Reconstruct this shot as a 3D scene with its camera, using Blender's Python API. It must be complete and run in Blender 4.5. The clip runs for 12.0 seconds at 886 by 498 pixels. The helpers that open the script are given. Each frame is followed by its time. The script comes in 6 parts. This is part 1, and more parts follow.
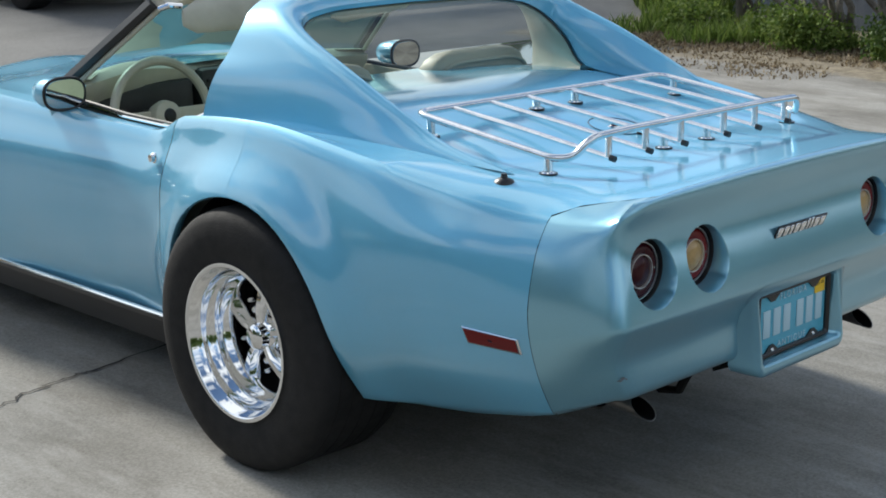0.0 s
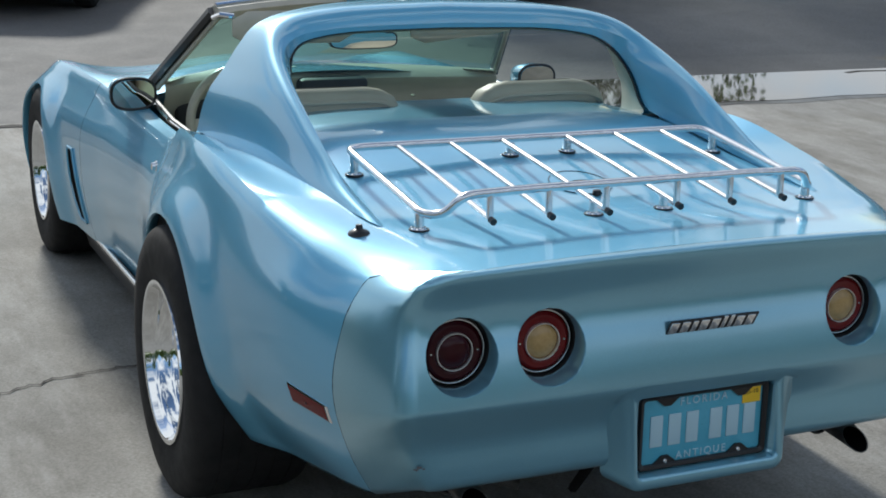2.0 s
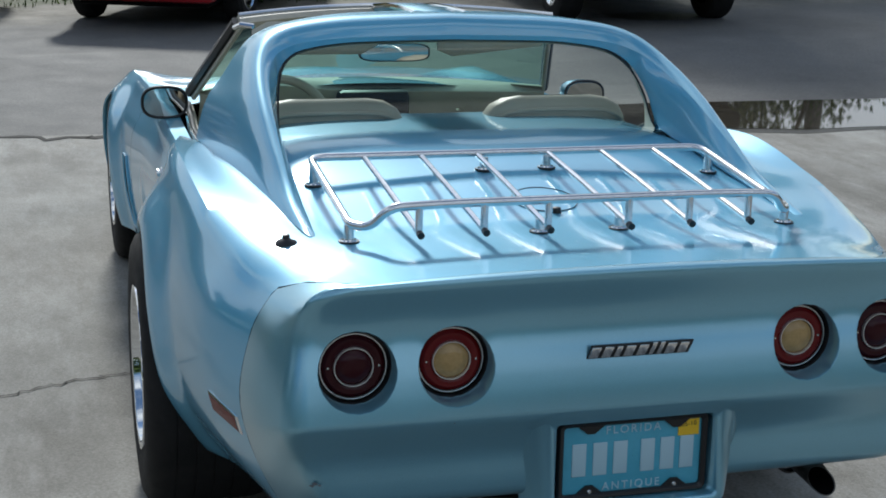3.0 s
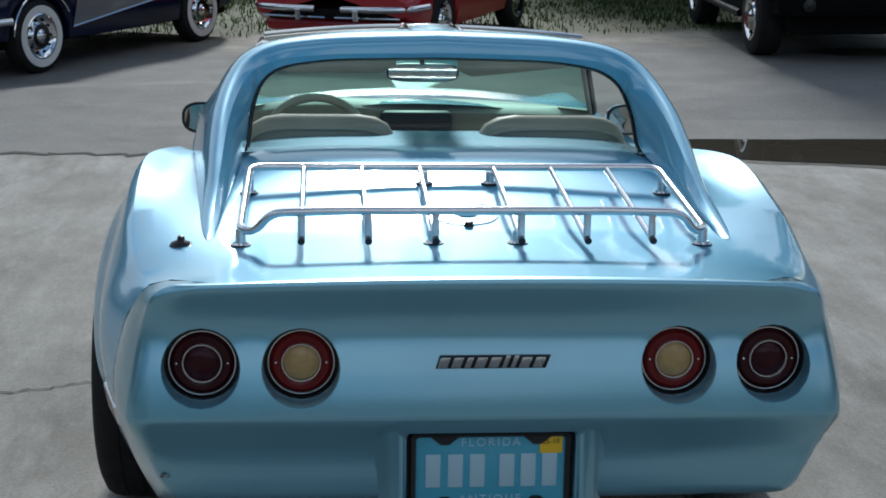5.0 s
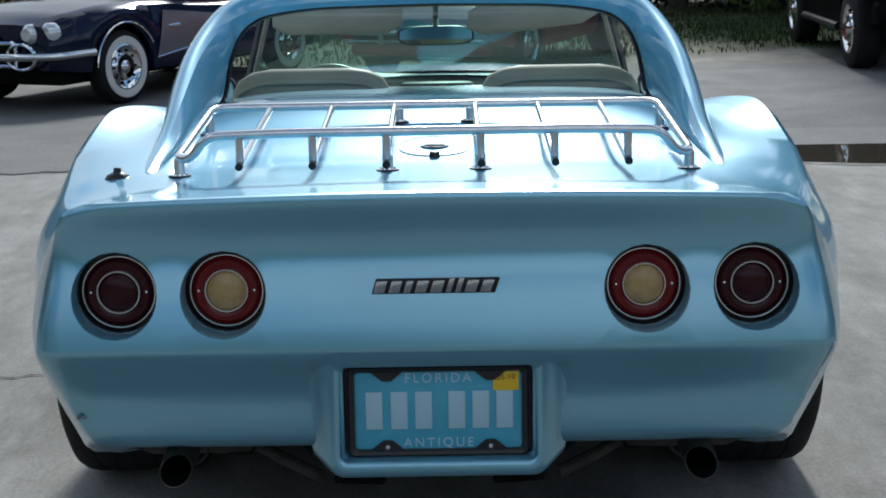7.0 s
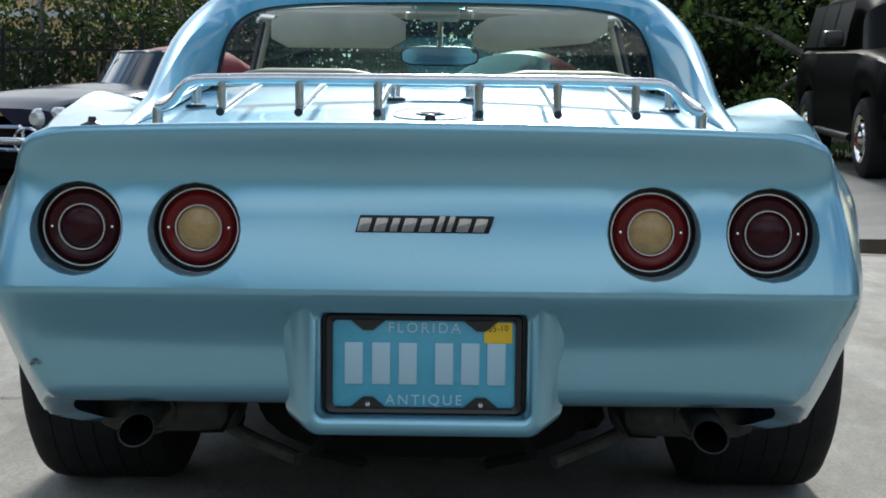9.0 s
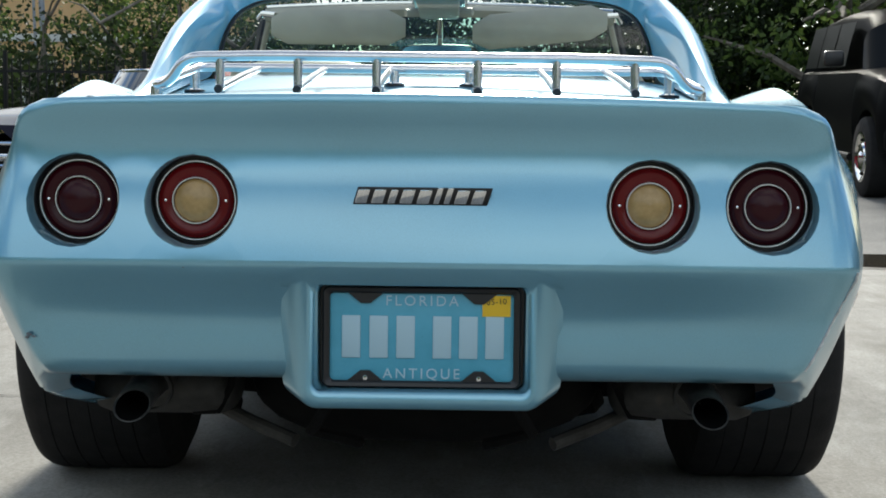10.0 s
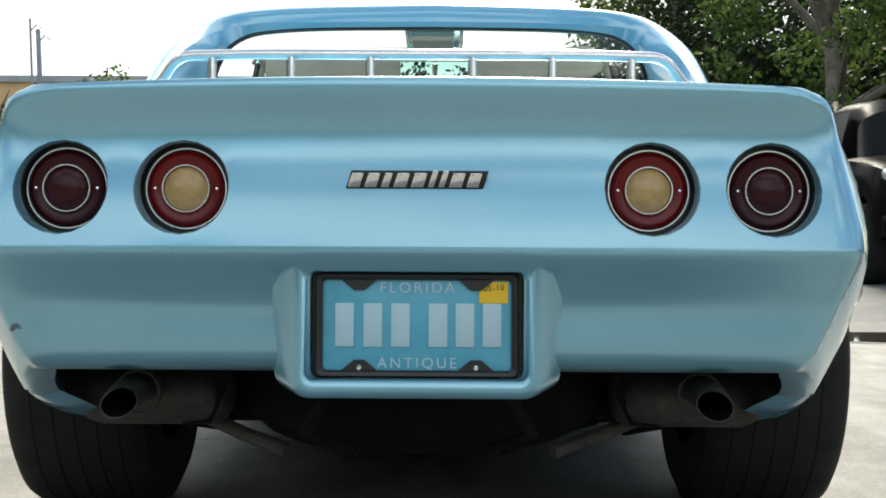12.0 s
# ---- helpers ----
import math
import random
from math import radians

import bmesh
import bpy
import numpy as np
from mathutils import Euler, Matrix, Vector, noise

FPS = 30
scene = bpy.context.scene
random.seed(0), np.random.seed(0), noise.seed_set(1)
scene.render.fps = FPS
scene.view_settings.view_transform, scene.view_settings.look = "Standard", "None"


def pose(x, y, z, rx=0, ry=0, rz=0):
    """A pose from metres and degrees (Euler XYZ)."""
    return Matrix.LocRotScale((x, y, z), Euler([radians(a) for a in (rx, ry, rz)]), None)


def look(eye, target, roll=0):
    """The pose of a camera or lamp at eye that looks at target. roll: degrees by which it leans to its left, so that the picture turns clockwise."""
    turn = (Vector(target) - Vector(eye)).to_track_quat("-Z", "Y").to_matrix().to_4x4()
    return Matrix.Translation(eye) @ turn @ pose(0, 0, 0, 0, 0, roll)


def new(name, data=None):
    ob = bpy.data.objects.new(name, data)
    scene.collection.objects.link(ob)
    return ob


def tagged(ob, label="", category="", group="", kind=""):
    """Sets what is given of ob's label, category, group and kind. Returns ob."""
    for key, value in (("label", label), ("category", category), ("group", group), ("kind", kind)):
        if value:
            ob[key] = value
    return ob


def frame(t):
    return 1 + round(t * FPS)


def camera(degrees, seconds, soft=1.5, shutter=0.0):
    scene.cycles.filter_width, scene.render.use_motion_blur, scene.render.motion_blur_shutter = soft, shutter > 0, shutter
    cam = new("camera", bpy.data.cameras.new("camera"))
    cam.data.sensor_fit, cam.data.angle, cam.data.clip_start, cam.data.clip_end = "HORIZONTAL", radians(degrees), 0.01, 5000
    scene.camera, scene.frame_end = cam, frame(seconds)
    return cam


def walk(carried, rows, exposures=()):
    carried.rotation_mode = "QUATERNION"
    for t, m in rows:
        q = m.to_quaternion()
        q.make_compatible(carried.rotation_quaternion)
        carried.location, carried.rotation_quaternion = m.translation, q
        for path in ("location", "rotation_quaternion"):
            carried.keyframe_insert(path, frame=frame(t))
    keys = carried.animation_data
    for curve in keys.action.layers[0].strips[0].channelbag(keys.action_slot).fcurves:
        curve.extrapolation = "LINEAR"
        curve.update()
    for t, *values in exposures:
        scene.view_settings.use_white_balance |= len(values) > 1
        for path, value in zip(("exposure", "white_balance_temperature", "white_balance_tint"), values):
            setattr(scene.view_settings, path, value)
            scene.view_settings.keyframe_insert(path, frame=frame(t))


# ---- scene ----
cam = camera(34.6, 12.0, soft=1.8)
# the car stands nose down by a small rake; its own frame and the path share this tilt
LEVEL = Matrix.Translation((0, 1.1, -0.025)) @ Matrix.Rotation(-math.atan(0.03), 4, "X") @ Matrix.Translation((0, -1.1, 0.025))
PATH = [
    (0, (-3.048, -1.841, 1.485), (-1.695, -0.447, 1.004), -1.0),
    (0.5, (-2.756, -2.021, 1.525), (-1.52, -0.527, 1.032), 0.3),
    (1, (-2.441, -2.187, 1.552), (-1.335, -0.595, 1.06), 0.9),
    (1.5, (-2.094, -2.288, 1.552), (-1.129, -0.607, 1.061), 1.2),
    (2, (-1.718, -2.394, 1.55), (-0.921, -0.625, 1.065), 1.1),
    (2.5, (-1.416, -2.455, 1.533), (-0.757, -0.627, 1.061), 1.1),
    (3, (-1.148, -2.521, 1.528), (-0.609, -0.647, 1.065), 1.1),
    (5, (-0.341, -2.709, 1.489), (-0.171, -0.758, 1.071), 0.9),
    (5.5, (-0.175, -2.676, 1.469), (-0.089, -0.72, 1.051), -0.3),
    (6, (-0.041, -2.626, 1.427), (-0.016, -0.671, 1.005), -1.6),
    (6.5, (0.014, -2.56, 1.316), (0.016, -0.601, 0.916), -1.5),
    (8.5, (0.03, -2.352, 0.853), (0.03, -0.361, 0.687), 0.6),
    (9, (0.05, -2.34, 0.819), (0.035, -0.349, 0.662), 0.6),
    (9.5, (0.054, -2.341, 0.798), (0.037, -0.35, 0.643), 0.7),
    (10, (0.056, -2.335, 0.726), (0.039, -0.339, 0.608), 0.7),
    (10.5, (0.079, -2.321, 0.669), (0.047, -0.325, 0.568), 1.1),
    (11, (0.064, -2.311, 0.619), (0.049, -0.313, 0.533), 1.2),
    (11.5, (0.094, -2.295, 0.556), (0.052, -0.296, 0.537), 0.8),
    (12, (0.061, -2.286, 0.517), (0.046, -0.286, 0.556), 0.3),
]
walk(cam, [(t, LEVEL @ look(eye, target, roll)) for t, eye, target, roll in PATH],
     [(0, 0.42, 6550, 7), (1.5, 0.16, 6450, 7), (2.5, -0.04, 6250, 7), (3.2, -0.14, 6150, 6), (5, -0.25, 6050, 6), (6.7, -0.14, 6050, 6), (8.5, 0.2, 6300, 6), (9.5, 0.46, 6600, 6),
      (10.5, 0.66, 6850, 5), (12, 0.93, 7150, 5)])

# ---- light ----
SUN_EL, SUN_AZ = 31.0, 3.0          # degrees above the horizon; degrees east of straight ahead
world = bpy.data.worlds.new("sky")
scene.world = world
world.use_nodes = True
wn = world.node_tree.nodes
wl = world.node_tree.links
sky = wn.new("ShaderNodeTexSky")
sky.sky_type = "NISHITA"
sky.sun_disc = False
sky.sun_elevation = radians(SUN_EL)
sky.sun_rotation = radians(SUN_AZ)
sky.air_density, sky.dust_density, sky.ozone_density = 1.0, 0.5, 3.0
wn["Background"].inputs["Strength"].default_value = 0.13
# broken bright cloud over the blue
wtc = wn.new("ShaderNodeTexCoord")
wmap = wn.new("ShaderNodeMapping")
wmap.inputs["Scale"].default_value = (1.0, 1.0, 2.6)
wl.new(wtc.outputs["Generated"], wmap.inputs["Vector"])
cloud = wn.new("ShaderNodeTexNoise")
cloud.inputs["Scale"].default_value, cloud.inputs["Detail"].default_value, cloud.inputs["Roughness"].default_value = 1.7, 8, 0.56
wl.new(wmap.outputs[0], cloud.inputs["Vector"])
cover_ramp = wn.new("ShaderNodeValToRGB")
cover_ramp.color_ramp.elements[0].position, cover_ramp.color_ramp.elements[1].position = 0.47, 0.56
wl.new(cloud.outputs["Fac"], cover_ramp.inputs["Fac"])
wmix = wn.new("ShaderNodeMix")
wmix.data_type = "RGBA"
wl.new(cover_ramp.outputs["Color"], wmix.inputs[0])
wl.new(sky.outputs[0], wmix.inputs[6])
wmix.inputs[7].default_value = (6.8, 7.1, 7.5, 1)
wl.new(wmix.outputs[2], wn["Background"].inputs["Color"])

sun_data = bpy.data.lights.new("sun", "SUN")
sun_data.energy, sun_data.angle, sun_data.color = 3.8, radians(7.0), (1.0, 0.96, 0.90)
sun = new("sun", sun_data)
az, el = radians(SUN_AZ), radians(SUN_EL)
sun_way = Vector((math.sin(az) * math.cos(el), math.cos(az) * math.cos(el), math.sin(el)))
sun.rotation_euler = sun_way.to_track_quat("Z", "Y").to_euler()
sun.location = sun_way * 40


# ---- materials ----
def material(name, color, rough=0.5, metal=0.0, coat=0.0, spec=0.5):
    m = bpy.data.materials.new(name)
    m.use_nodes = True
    b = m.node_tree.nodes["Principled BSDF"]
    b.inputs["Base Color"].default_value = (*color, 1)
    b.inputs["Roughness"].default_value = rough
    b.inputs["Metallic"].default_value = metal
    b.inputs["Coat Weight"].default_value = coat
    b.inputs["Coat Roughness"].default_value = 0.04
    b.inputs["Specular IOR Level"].default_value = spec
    return m


def varied(m, stops, scale=6.0, detail=6.0, bump=0.0, bump_scale=60.0, bump_dist=0.004, rough_span=None, island=False):
    """Adds two scales of colour variation, and fine relief, to a material. stops: colours from dark to light."""
    nt = m.node_tree
    b = nt.nodes["Principled BSDF"]
    tc = nt.nodes.new("ShaderNodeTexCoord")
    n1 = nt.nodes.new("ShaderNodeTexNoise")
    n1.inputs["Scale"].default_value, n1.inputs["Detail"].default_value = scale, detail
    n1.inputs["Roughness"].default_value = 0.65
    nt.links.new(tc.outputs["Object"], n1.inputs["Vector"])
    ramp = nt.nodes.new("ShaderNodeValToRGB")
    els = ramp.color_ramp.elements
    while len(els) < len(stops):
        els.new(0.5)
    for i, (at, col) in enumerate(stops):
        els[i].position, els[i].color = at, (*col, 1)
    nt.links.new(n1.outputs["Fac"], ramp.inputs["Fac"])
    if island:
        geo = nt.nodes.new("ShaderNodeNewGeometry")
        mix = nt.nodes.new("ShaderNodeMix")
        mix.data_type = "FLOAT"
        mix.inputs[0].default_value = 0.6
        nt.links.new(n1.outputs["Fac"], mix.inputs[2])
        nt.links.new(geo.outputs["Random Per Island"], mix.inputs[3])
        nt.links.new(mix.outputs[0], ramp.inputs["Fac"])
    nt.links.new(ramp.outputs["Color"], b.inputs["Base Color"])
    if rough_span:
        mr = nt.nodes.new("ShaderNodeMapRange")
        mr.inputs["To Min"].default_value, mr.inputs["To Max"].default_value = rough_span
        n2 = nt.nodes.new("ShaderNodeTexNoise")
        n2.inputs["Scale"].default_value, n2.inputs["Detail"].default_value = scale * 3.1, 5
        nt.links.new(tc.outputs["Object"], n2.inputs["Vector"])
        nt.links.new(n2.outputs["Fac"], mr.inputs["Value"])
        nt.links.new(mr.outputs[0], b.inputs["Roughness"])
    if bump:
        n3 = nt.nodes.new("ShaderNodeTexNoise")
        n3.inputs["Scale"].default_value, n3.inputs["Detail"].default_value = bump_scale, 6
        nt.links.new(tc.outputs["Object"], n3.inputs["Vector"])
        bp = nt.nodes.new("ShaderNodeBump")
        bp.inputs["Strength"].default_value, bp.inputs["Distance"].default_value = bump, bump_dist
        nt.links.new(n3.outputs["Fac"], bp.inputs["Height"])
        nt.links.new(bp.outputs["Normal"], b.inputs["Normal"])
    return m


def car_paint(name, color, metal=0.35, rough=0.42, coat=1.0):
    m = material(name, color, rough, metal, coat=coat)
    nt = m.node_tree
    b = nt.nodes["Principled BSDF"]
    b.inputs["Coat Roughness"].default_value = 0.09
    b.inputs["Coat IOR"].default_value = 1.85
    tc = nt.nodes.new("ShaderNodeTexCoord")
    broad = nt.nodes.new("ShaderNodeTexNoise")
    broad.inputs["Scale"].default_value, broad.inputs["Detail"].default_value = 2.2, 3
    nt.links.new(tc.outputs["Object"], broad.inputs["Vector"])
    flake = nt.nodes.new("ShaderNodeTexNoise")
    flake.inputs["Scale"].default_value, flake.inputs["Detail"].default_value = 900, 1
    nt.links.new(tc.outputs["Object"], flake.inputs["Vector"])
    add = nt.nodes.new("ShaderNodeMath")
    add.operation = "ADD"
    nt.links.new(broad.outputs["Fac"], add.inputs[0])
    nt.links.new(flake.outputs["Fac"], add.inputs[1])
    ramp = nt.nodes.new("ShaderNodeValToRGB")
    ramp.color_ramp.elements[0].position, ramp.color_ramp.elements[1].position = 0.7, 1.3
    ramp.color_ramp.elements[0].color = (*[c * 0.93 for c in color], 1)
    ramp.color_ramp.elements[1].color = (*[min(1, c * 1.07) for c in color], 1)
    nt.links.new(add.outputs[0], ramp.inputs["Fac"])
    nt.links.new(ramp.outputs["Color"], b.inputs["Base Color"])
    # slight orange peel in the clear coat
    peel = nt.nodes.new("ShaderNodeTexNoise")
    peel.inputs["Scale"].default_value, peel.inputs["Detail"].default_value = 9, 2
    nt.links.new(tc.outputs["Object"], peel.inputs["Vector"])
    bp = nt.nodes.new("ShaderNodeBump")
    bp.inputs["Strength"].default_value, bp.inputs["Distance"].default_value = 0.02, 0.006
    nt.links.new(peel.outputs["Fac"], bp.inputs["Height"])
    nt.links.new(bp.outputs["Normal"], b.inputs["Coat Normal"])
    return m


def glass(name, tint, rough=0.0, alpha=0.25):
    """Thin glazing: part clear, part mirror."""
    m = bpy.data.materials.new(name)
    m.use_nodes = True
    nt = m.node_tree
    nt.nodes.remove(nt.nodes["Principled BSDF"])
    clear = nt.nodes.new("ShaderNodeBsdfTransparent")
    clear.inputs["Color"].default_value = (*tint, 1)
    gloss = nt.nodes.new("ShaderNodeBsdfGlossy")
    gloss.inputs["Roughness"].default_value = rough
    fres = nt.nodes.new("ShaderNodeFresnel")
    fres.inputs["IOR"].default_value = 1.5
    mix = nt.nodes.new("ShaderNodeMixShader")
    nt.links.new(fres.outputs[0], mix.inputs[0])
    nt.links.new(clear.outputs[0], mix.inputs[1])
    nt.links.new(gloss.outputs[0], mix.inputs[2])
    nt.links.new(mix.outputs[0], nt.nodes["Material Output"].inputs["Surface"])
    return m


BLUE = car_paint("blue metallic paint", (0.140, 0.425, 0.610), 0.22, 0.42)
BLUE.node_tree.nodes["Principled BSDF"].inputs["Specular IOR Level"].default_value = 0.12
BLUE_SOFT = car_paint("blue paint on moulded plastic", (0.180, 0.42, 0.535), 0.66, 0.31, 1.0)
BLUE_SOFT.node_tree.nodes["Principled BSDF"].inputs["Coat Roughness"].default_value = 0.18
BLUE_SOFT.node_tree.nodes["Principled BSDF"].inputs["Coat IOR"].default_value = 1.8
CHROME = material("chrome", (0.80, 0.81, 0.82), 0.06, 1.0)
STEEL = varied(material("stainless tube", (0.72, 0.73, 0.74), 0.2, 1.0), [(0.3, (0.66, 0.67, 0.68)), (0.7, (0.8, 0.8, 0.81))], 30)
RING_METAL = material("satin bright metal", (0.82, 0.82, 0.80), 0.32, 0.75)
RUBBER = varied(material("tyre rubber", (0.014, 0.0135, 0.0135), 0.62), [(0.3, (0.009, 0.009, 0.009)), (0.7, (0.02, 0.019, 0.019))], 9, bump=0.25, bump_scale=180, rough_span=(0.6, 0.9))
RUBBER.node_tree.nodes["Principled BSDF"].inputs["Specular IOR Level"].default_value = 0.25
BLACK = material("black plastic", (0.012, 0.012, 0.013), 0.35)
# near black: shade under the cars and in recesses is put into this colour
DARK = varied(material("near-black with shade put in", (0.006, 0.0055, 0.0055), 0.9, spec=0.2), [(0.3, (0.003, 0.003, 0.003)), (0.7, (0.010, 0.009, 0.0085))], 12, bump=0.3)
RUSTY = varied(material("dull exhaust steel", (0.08, 0.074, 0.068), 0.75, 0.3), [(0.3, (0.035, 0.032, 0.029)), (0.6, (0.085, 0.08, 0.074)), (0.8, (0.13, 0.11, 0.09))], 14, bump=0.2)
PIPE_STEEL = varied(material("stained exhaust steel", (0.16, 0.15, 0.14), 0.45, 0.8), [(0.3, (0.08, 0.076, 0.07)), (0.7, (0.22, 0.21, 0.20))], 22, bump=0.1)
RED_LENS = material("dark red lens", (0.034, 0.002, 0.005), 0.25, 0.0, coat=0.0, spec=0.25)
RED_BRIGHT = material("red lens", (0.14, 0.006, 0.007), 0.2, 0.0, coat=0.0, spec=0.3)
AMBER = varied(material("frosted reverse lens", (0.42, 0.27, 0.10), 0.3, coat=0.3), [(0.35, (0.37, 0.23, 0.08)), (0.65, (0.48, 0.31, 0.125))], 60)
VINYL = varied(material("cream vinyl", (0.46, 0.43, 0.35), 0.5), [(0.3, (0.41, 0.38, 0.31)), (0.7, (0.52, 0.485, 0.40))], 7, bump=0.2, bump_scale=300, bump_dist=0.002)
SOOT = material("soot", (0.004, 0.004, 0.004), 0.95, spec=0.05)
DASH_BLACK = varied(material("black dash plastic", (0.02, 0.02, 0.02), 0.5), [(0.3, (0.014, 0.014, 0.014)), (0.7, (0.03, 0.03, 0.03))], 20)
MIRROR = material("dulled mirror glass", (0.50, 0.48, 0.45), 0.02, 1.0)
MIRROR_IN = material("silvered mirror glass", (0.66, 0.65, 0.63), 0.02, 1.0)
WINDSCREEN = glass("tinted windscreen", (0.42, 0.66, 0.60))
CLEAR = glass("lightly tinted glass", (0.80, 0.86, 0.83))
PLATE_BLUE = varied(material("plate enamel", (0.085, 0.39, 0.53), 0.35), [(0.3, (0.075, 0.36, 0.49)), (0.7, (0.10, 0.42, 0.565))], 25)
PLATE_WHITE = material("plate lettering", (0.42, 0.60, 0.68), 0.4)
YELLOW = material("yellow sticker", (0.80, 0.50, 0.02), 0.5)

# ---- geometry helpers ----
def cr(ts, vs, t):
    """A smooth curve through the values vs at ts."""
    ts, vs = np.asarray(ts, float), np.asarray(vs, float)
    t = np.clip(t, ts[0], ts[-1])
    i = int(np.clip(np.searchsorted(ts, t) - 1, 0, len(ts) - 2))
    def slope(k):
        if k == 0:
            return (vs[1] - vs[0]) / (ts[1] - ts[0])
        if k == len(ts) - 1:
            return (vs[-1] - vs[-2]) / (ts[-1] - ts[-2])
        a, b = (vs[k] - vs[k - 1]) / (ts[k] - ts[k - 1]), (vs[k + 1] - vs[k]) / (ts[k + 1] - ts[k])
        if np.ndim(a) == 0:
            return 0.0 if a * b <= 0 else 2 * a * b / (a + b)
        return np.where(a * b <= 0, 0.0, 2 * a * b / np.where(np.abs(a + b) < 1e-9, 1, a + b))
    h = ts[i + 1] - ts[i]
    u = (t - ts[i]) / h
    return (2 * u**3 - 3 * u**2 + 1) * vs[i] + (u**3 - 2 * u**2 + u) * h * slope(i) + (-2 * u**3 + 3 * u**2) * vs[i + 1] + (u**3 - u**2) * h * slope(i + 1)


def mesh_of(verts, faces):
    me = bpy.data.meshes.new("mesh")
    me.from_pydata([tuple(map(float, v)) for v in verts], [], faces)
    me.validate()
    return me


def grid_mesh(P, closed_u=False, closed_v=False, cap=False):
    """A sheet through the points P[row][column]."""
    P = np.asarray(P, float)
    n, m = P.shape[:2]
    faces = []
    for i in range(n - (0 if closed_u else 1)):
        for j in range(m - (0 if closed_v else 1)):
            faces.append((i * m + j, i * m + (j + 1) % m, ((i + 1) % n) * m + (j + 1) % m, ((i + 1) % n) * m + j))
    if cap:
        faces.append(tuple(reversed(range(m))))
        faces.append(tuple((n - 1) * m + j for j in range(m)))
    return mesh_of(P.reshape(-1, 3), faces)


def join(*meshes):
    bm = bmesh.new()
    for me in meshes:
        bm.from_mesh(me)
    out = bpy.data.meshes.new("mesh")
    bm.to_mesh(out)
    bm.free()
    return out


def mirrored(me):
    """The mesh with its mirror image across the middle plane x = 0."""
    bm = bmesh.new()
    bm.from_mesh(me)
    g = bmesh.ops.duplicate(bm, geom=bm.verts[:] + bm.edges[:] + bm.faces[:])["geom"]
    vs = [e for e in g if isinstance(e, bmesh.types.BMVert)]
    fs = [e for e in g if isinstance(e, bmesh.types.BMFace)]
    for v in vs:
        v.co.x = -v.co.x
    bmesh.ops.reverse_faces(bm, faces=fs)
    bmesh.ops.remove_doubles(bm, verts=bm.verts[:], dist=0.0004)
    out = bpy.data.meshes.new("mesh")
    bm.to_mesh(out)
    bm.free()
    return out


def flipped_x(me):
    bm = bmesh.new()
    bm.from_mesh(me)
    for v in bm.verts:
        v.co.x = -v.co.x
    bmesh.ops.reverse_faces(bm, faces=bm.faces[:])
    out = bpy.data.meshes.new("mesh")
    bm.to_mesh(out)
    bm.free()
    return out


def box_mesh(x0, x1, y0, y1, z0, z1, bevel=0.0, seg=2):
    bm = bmesh.new()
    bmesh.ops.create_cube(bm, size=1)
    for v in bm.verts:
        v.co = Vector(((x0 + x1) / 2 + v.co.x * (x1 - x0), (y0 + y1) / 2 + v.co.y * (y1 - y0), (z0 + z1) / 2 + v.co.z * (z1 - z0)))
    if bevel:
        bmesh.ops.bevel(bm, geom=bm.edges[:], offset=bevel, segments=seg, affect="EDGES", profile=0.5)
    out = bpy.data.meshes.new("mesh")
    bm.to_mesh(out)
    bm.free()
    return out


def turned(profile, n=40, axis="y", center=(0, 0, 0)):
    """A turned body: profile rows of (radius, place along the axis)."""
    P = []
    for r, a in profile:
        row = []
        for k in range(n):
            c, s = r * math.cos(2 * math.pi * k / n), r * math.sin(2 * math.pi * k / n)
            p = {"y": (c, a, s), "x": (a, c, s), "z": (c, s, a)}[axis]
            row.append([p[0] + center[0], p[1] + center[1], p[2] + center[2]])
        P.append(row)
    return grid_mesh(P, closed_v=True)


def tube(points, radius, n=10, caps=True, radii=None):
    """A round tube through the points."""
    pts = [Vector(p) for p in points]
    rows, up = [], None
    for i, p in enumerate(pts):
        d = (pts[min(i + 1, len(pts) - 1)] - pts[max(i - 1, 0)]).normalized()
        if up is None:
            up = Vector((0, 0, 1)) if abs(d.z) < 0.9 else Vector((1, 0, 0))
        s = d.cross(up).normalized()
        up = s.cross(d).normalized()
        r = radii[i] if radii else radius
        rows.append([p + (s * math.cos(2 * math.pi * k / n) + up * math.sin(2 * math.pi * k / n)) * r for k in range(n)])
    return grid_mesh(rows, closed_v=True, cap=caps)


def bent(points, radius=0.05, steps=6):
    """Rounds the corners of a polyline."""
    pts = [Vector(p) for p in points]
    out = [pts[0]]
    for a, b, c in zip(pts, pts[1:], pts[2:]):
        r = min(radius, (a - b).length * 0.48, (c - b).length * 0.48)
        p, q = b + (a - b).normalized() * r, b + (c - b).normalized() * r
        for k in range(steps + 1):
            u = k / steps
            out.append(p * (1 - u) ** 2 + b * 2 * u * (1 - u) + q * u * u)
    out.append(pts[-1])
    return out


def text_mesh(body, size, depth=0.0006, shear=0.0, space=1.0):
    cu = bpy.data.curves.new("lettering", "FONT")
    cu.body, cu.size, cu.extrude, cu.shear = body, size, depth, shear
    cu.align_x, cu.align_y, cu.space_character = "CENTER", "CENTER", space
    ob = bpy.data.objects.new("lettering", cu)
    scene.collection.objects.link(ob)
    me = bpy.data.meshes.new_from_object(ob.evaluated_get(bpy.context.evaluated_depsgraph_get()))
    bpy.data.objects.remove(ob)
    return me


def moved(me, m):
    me = me.copy()
    me.transform(m)
    return me


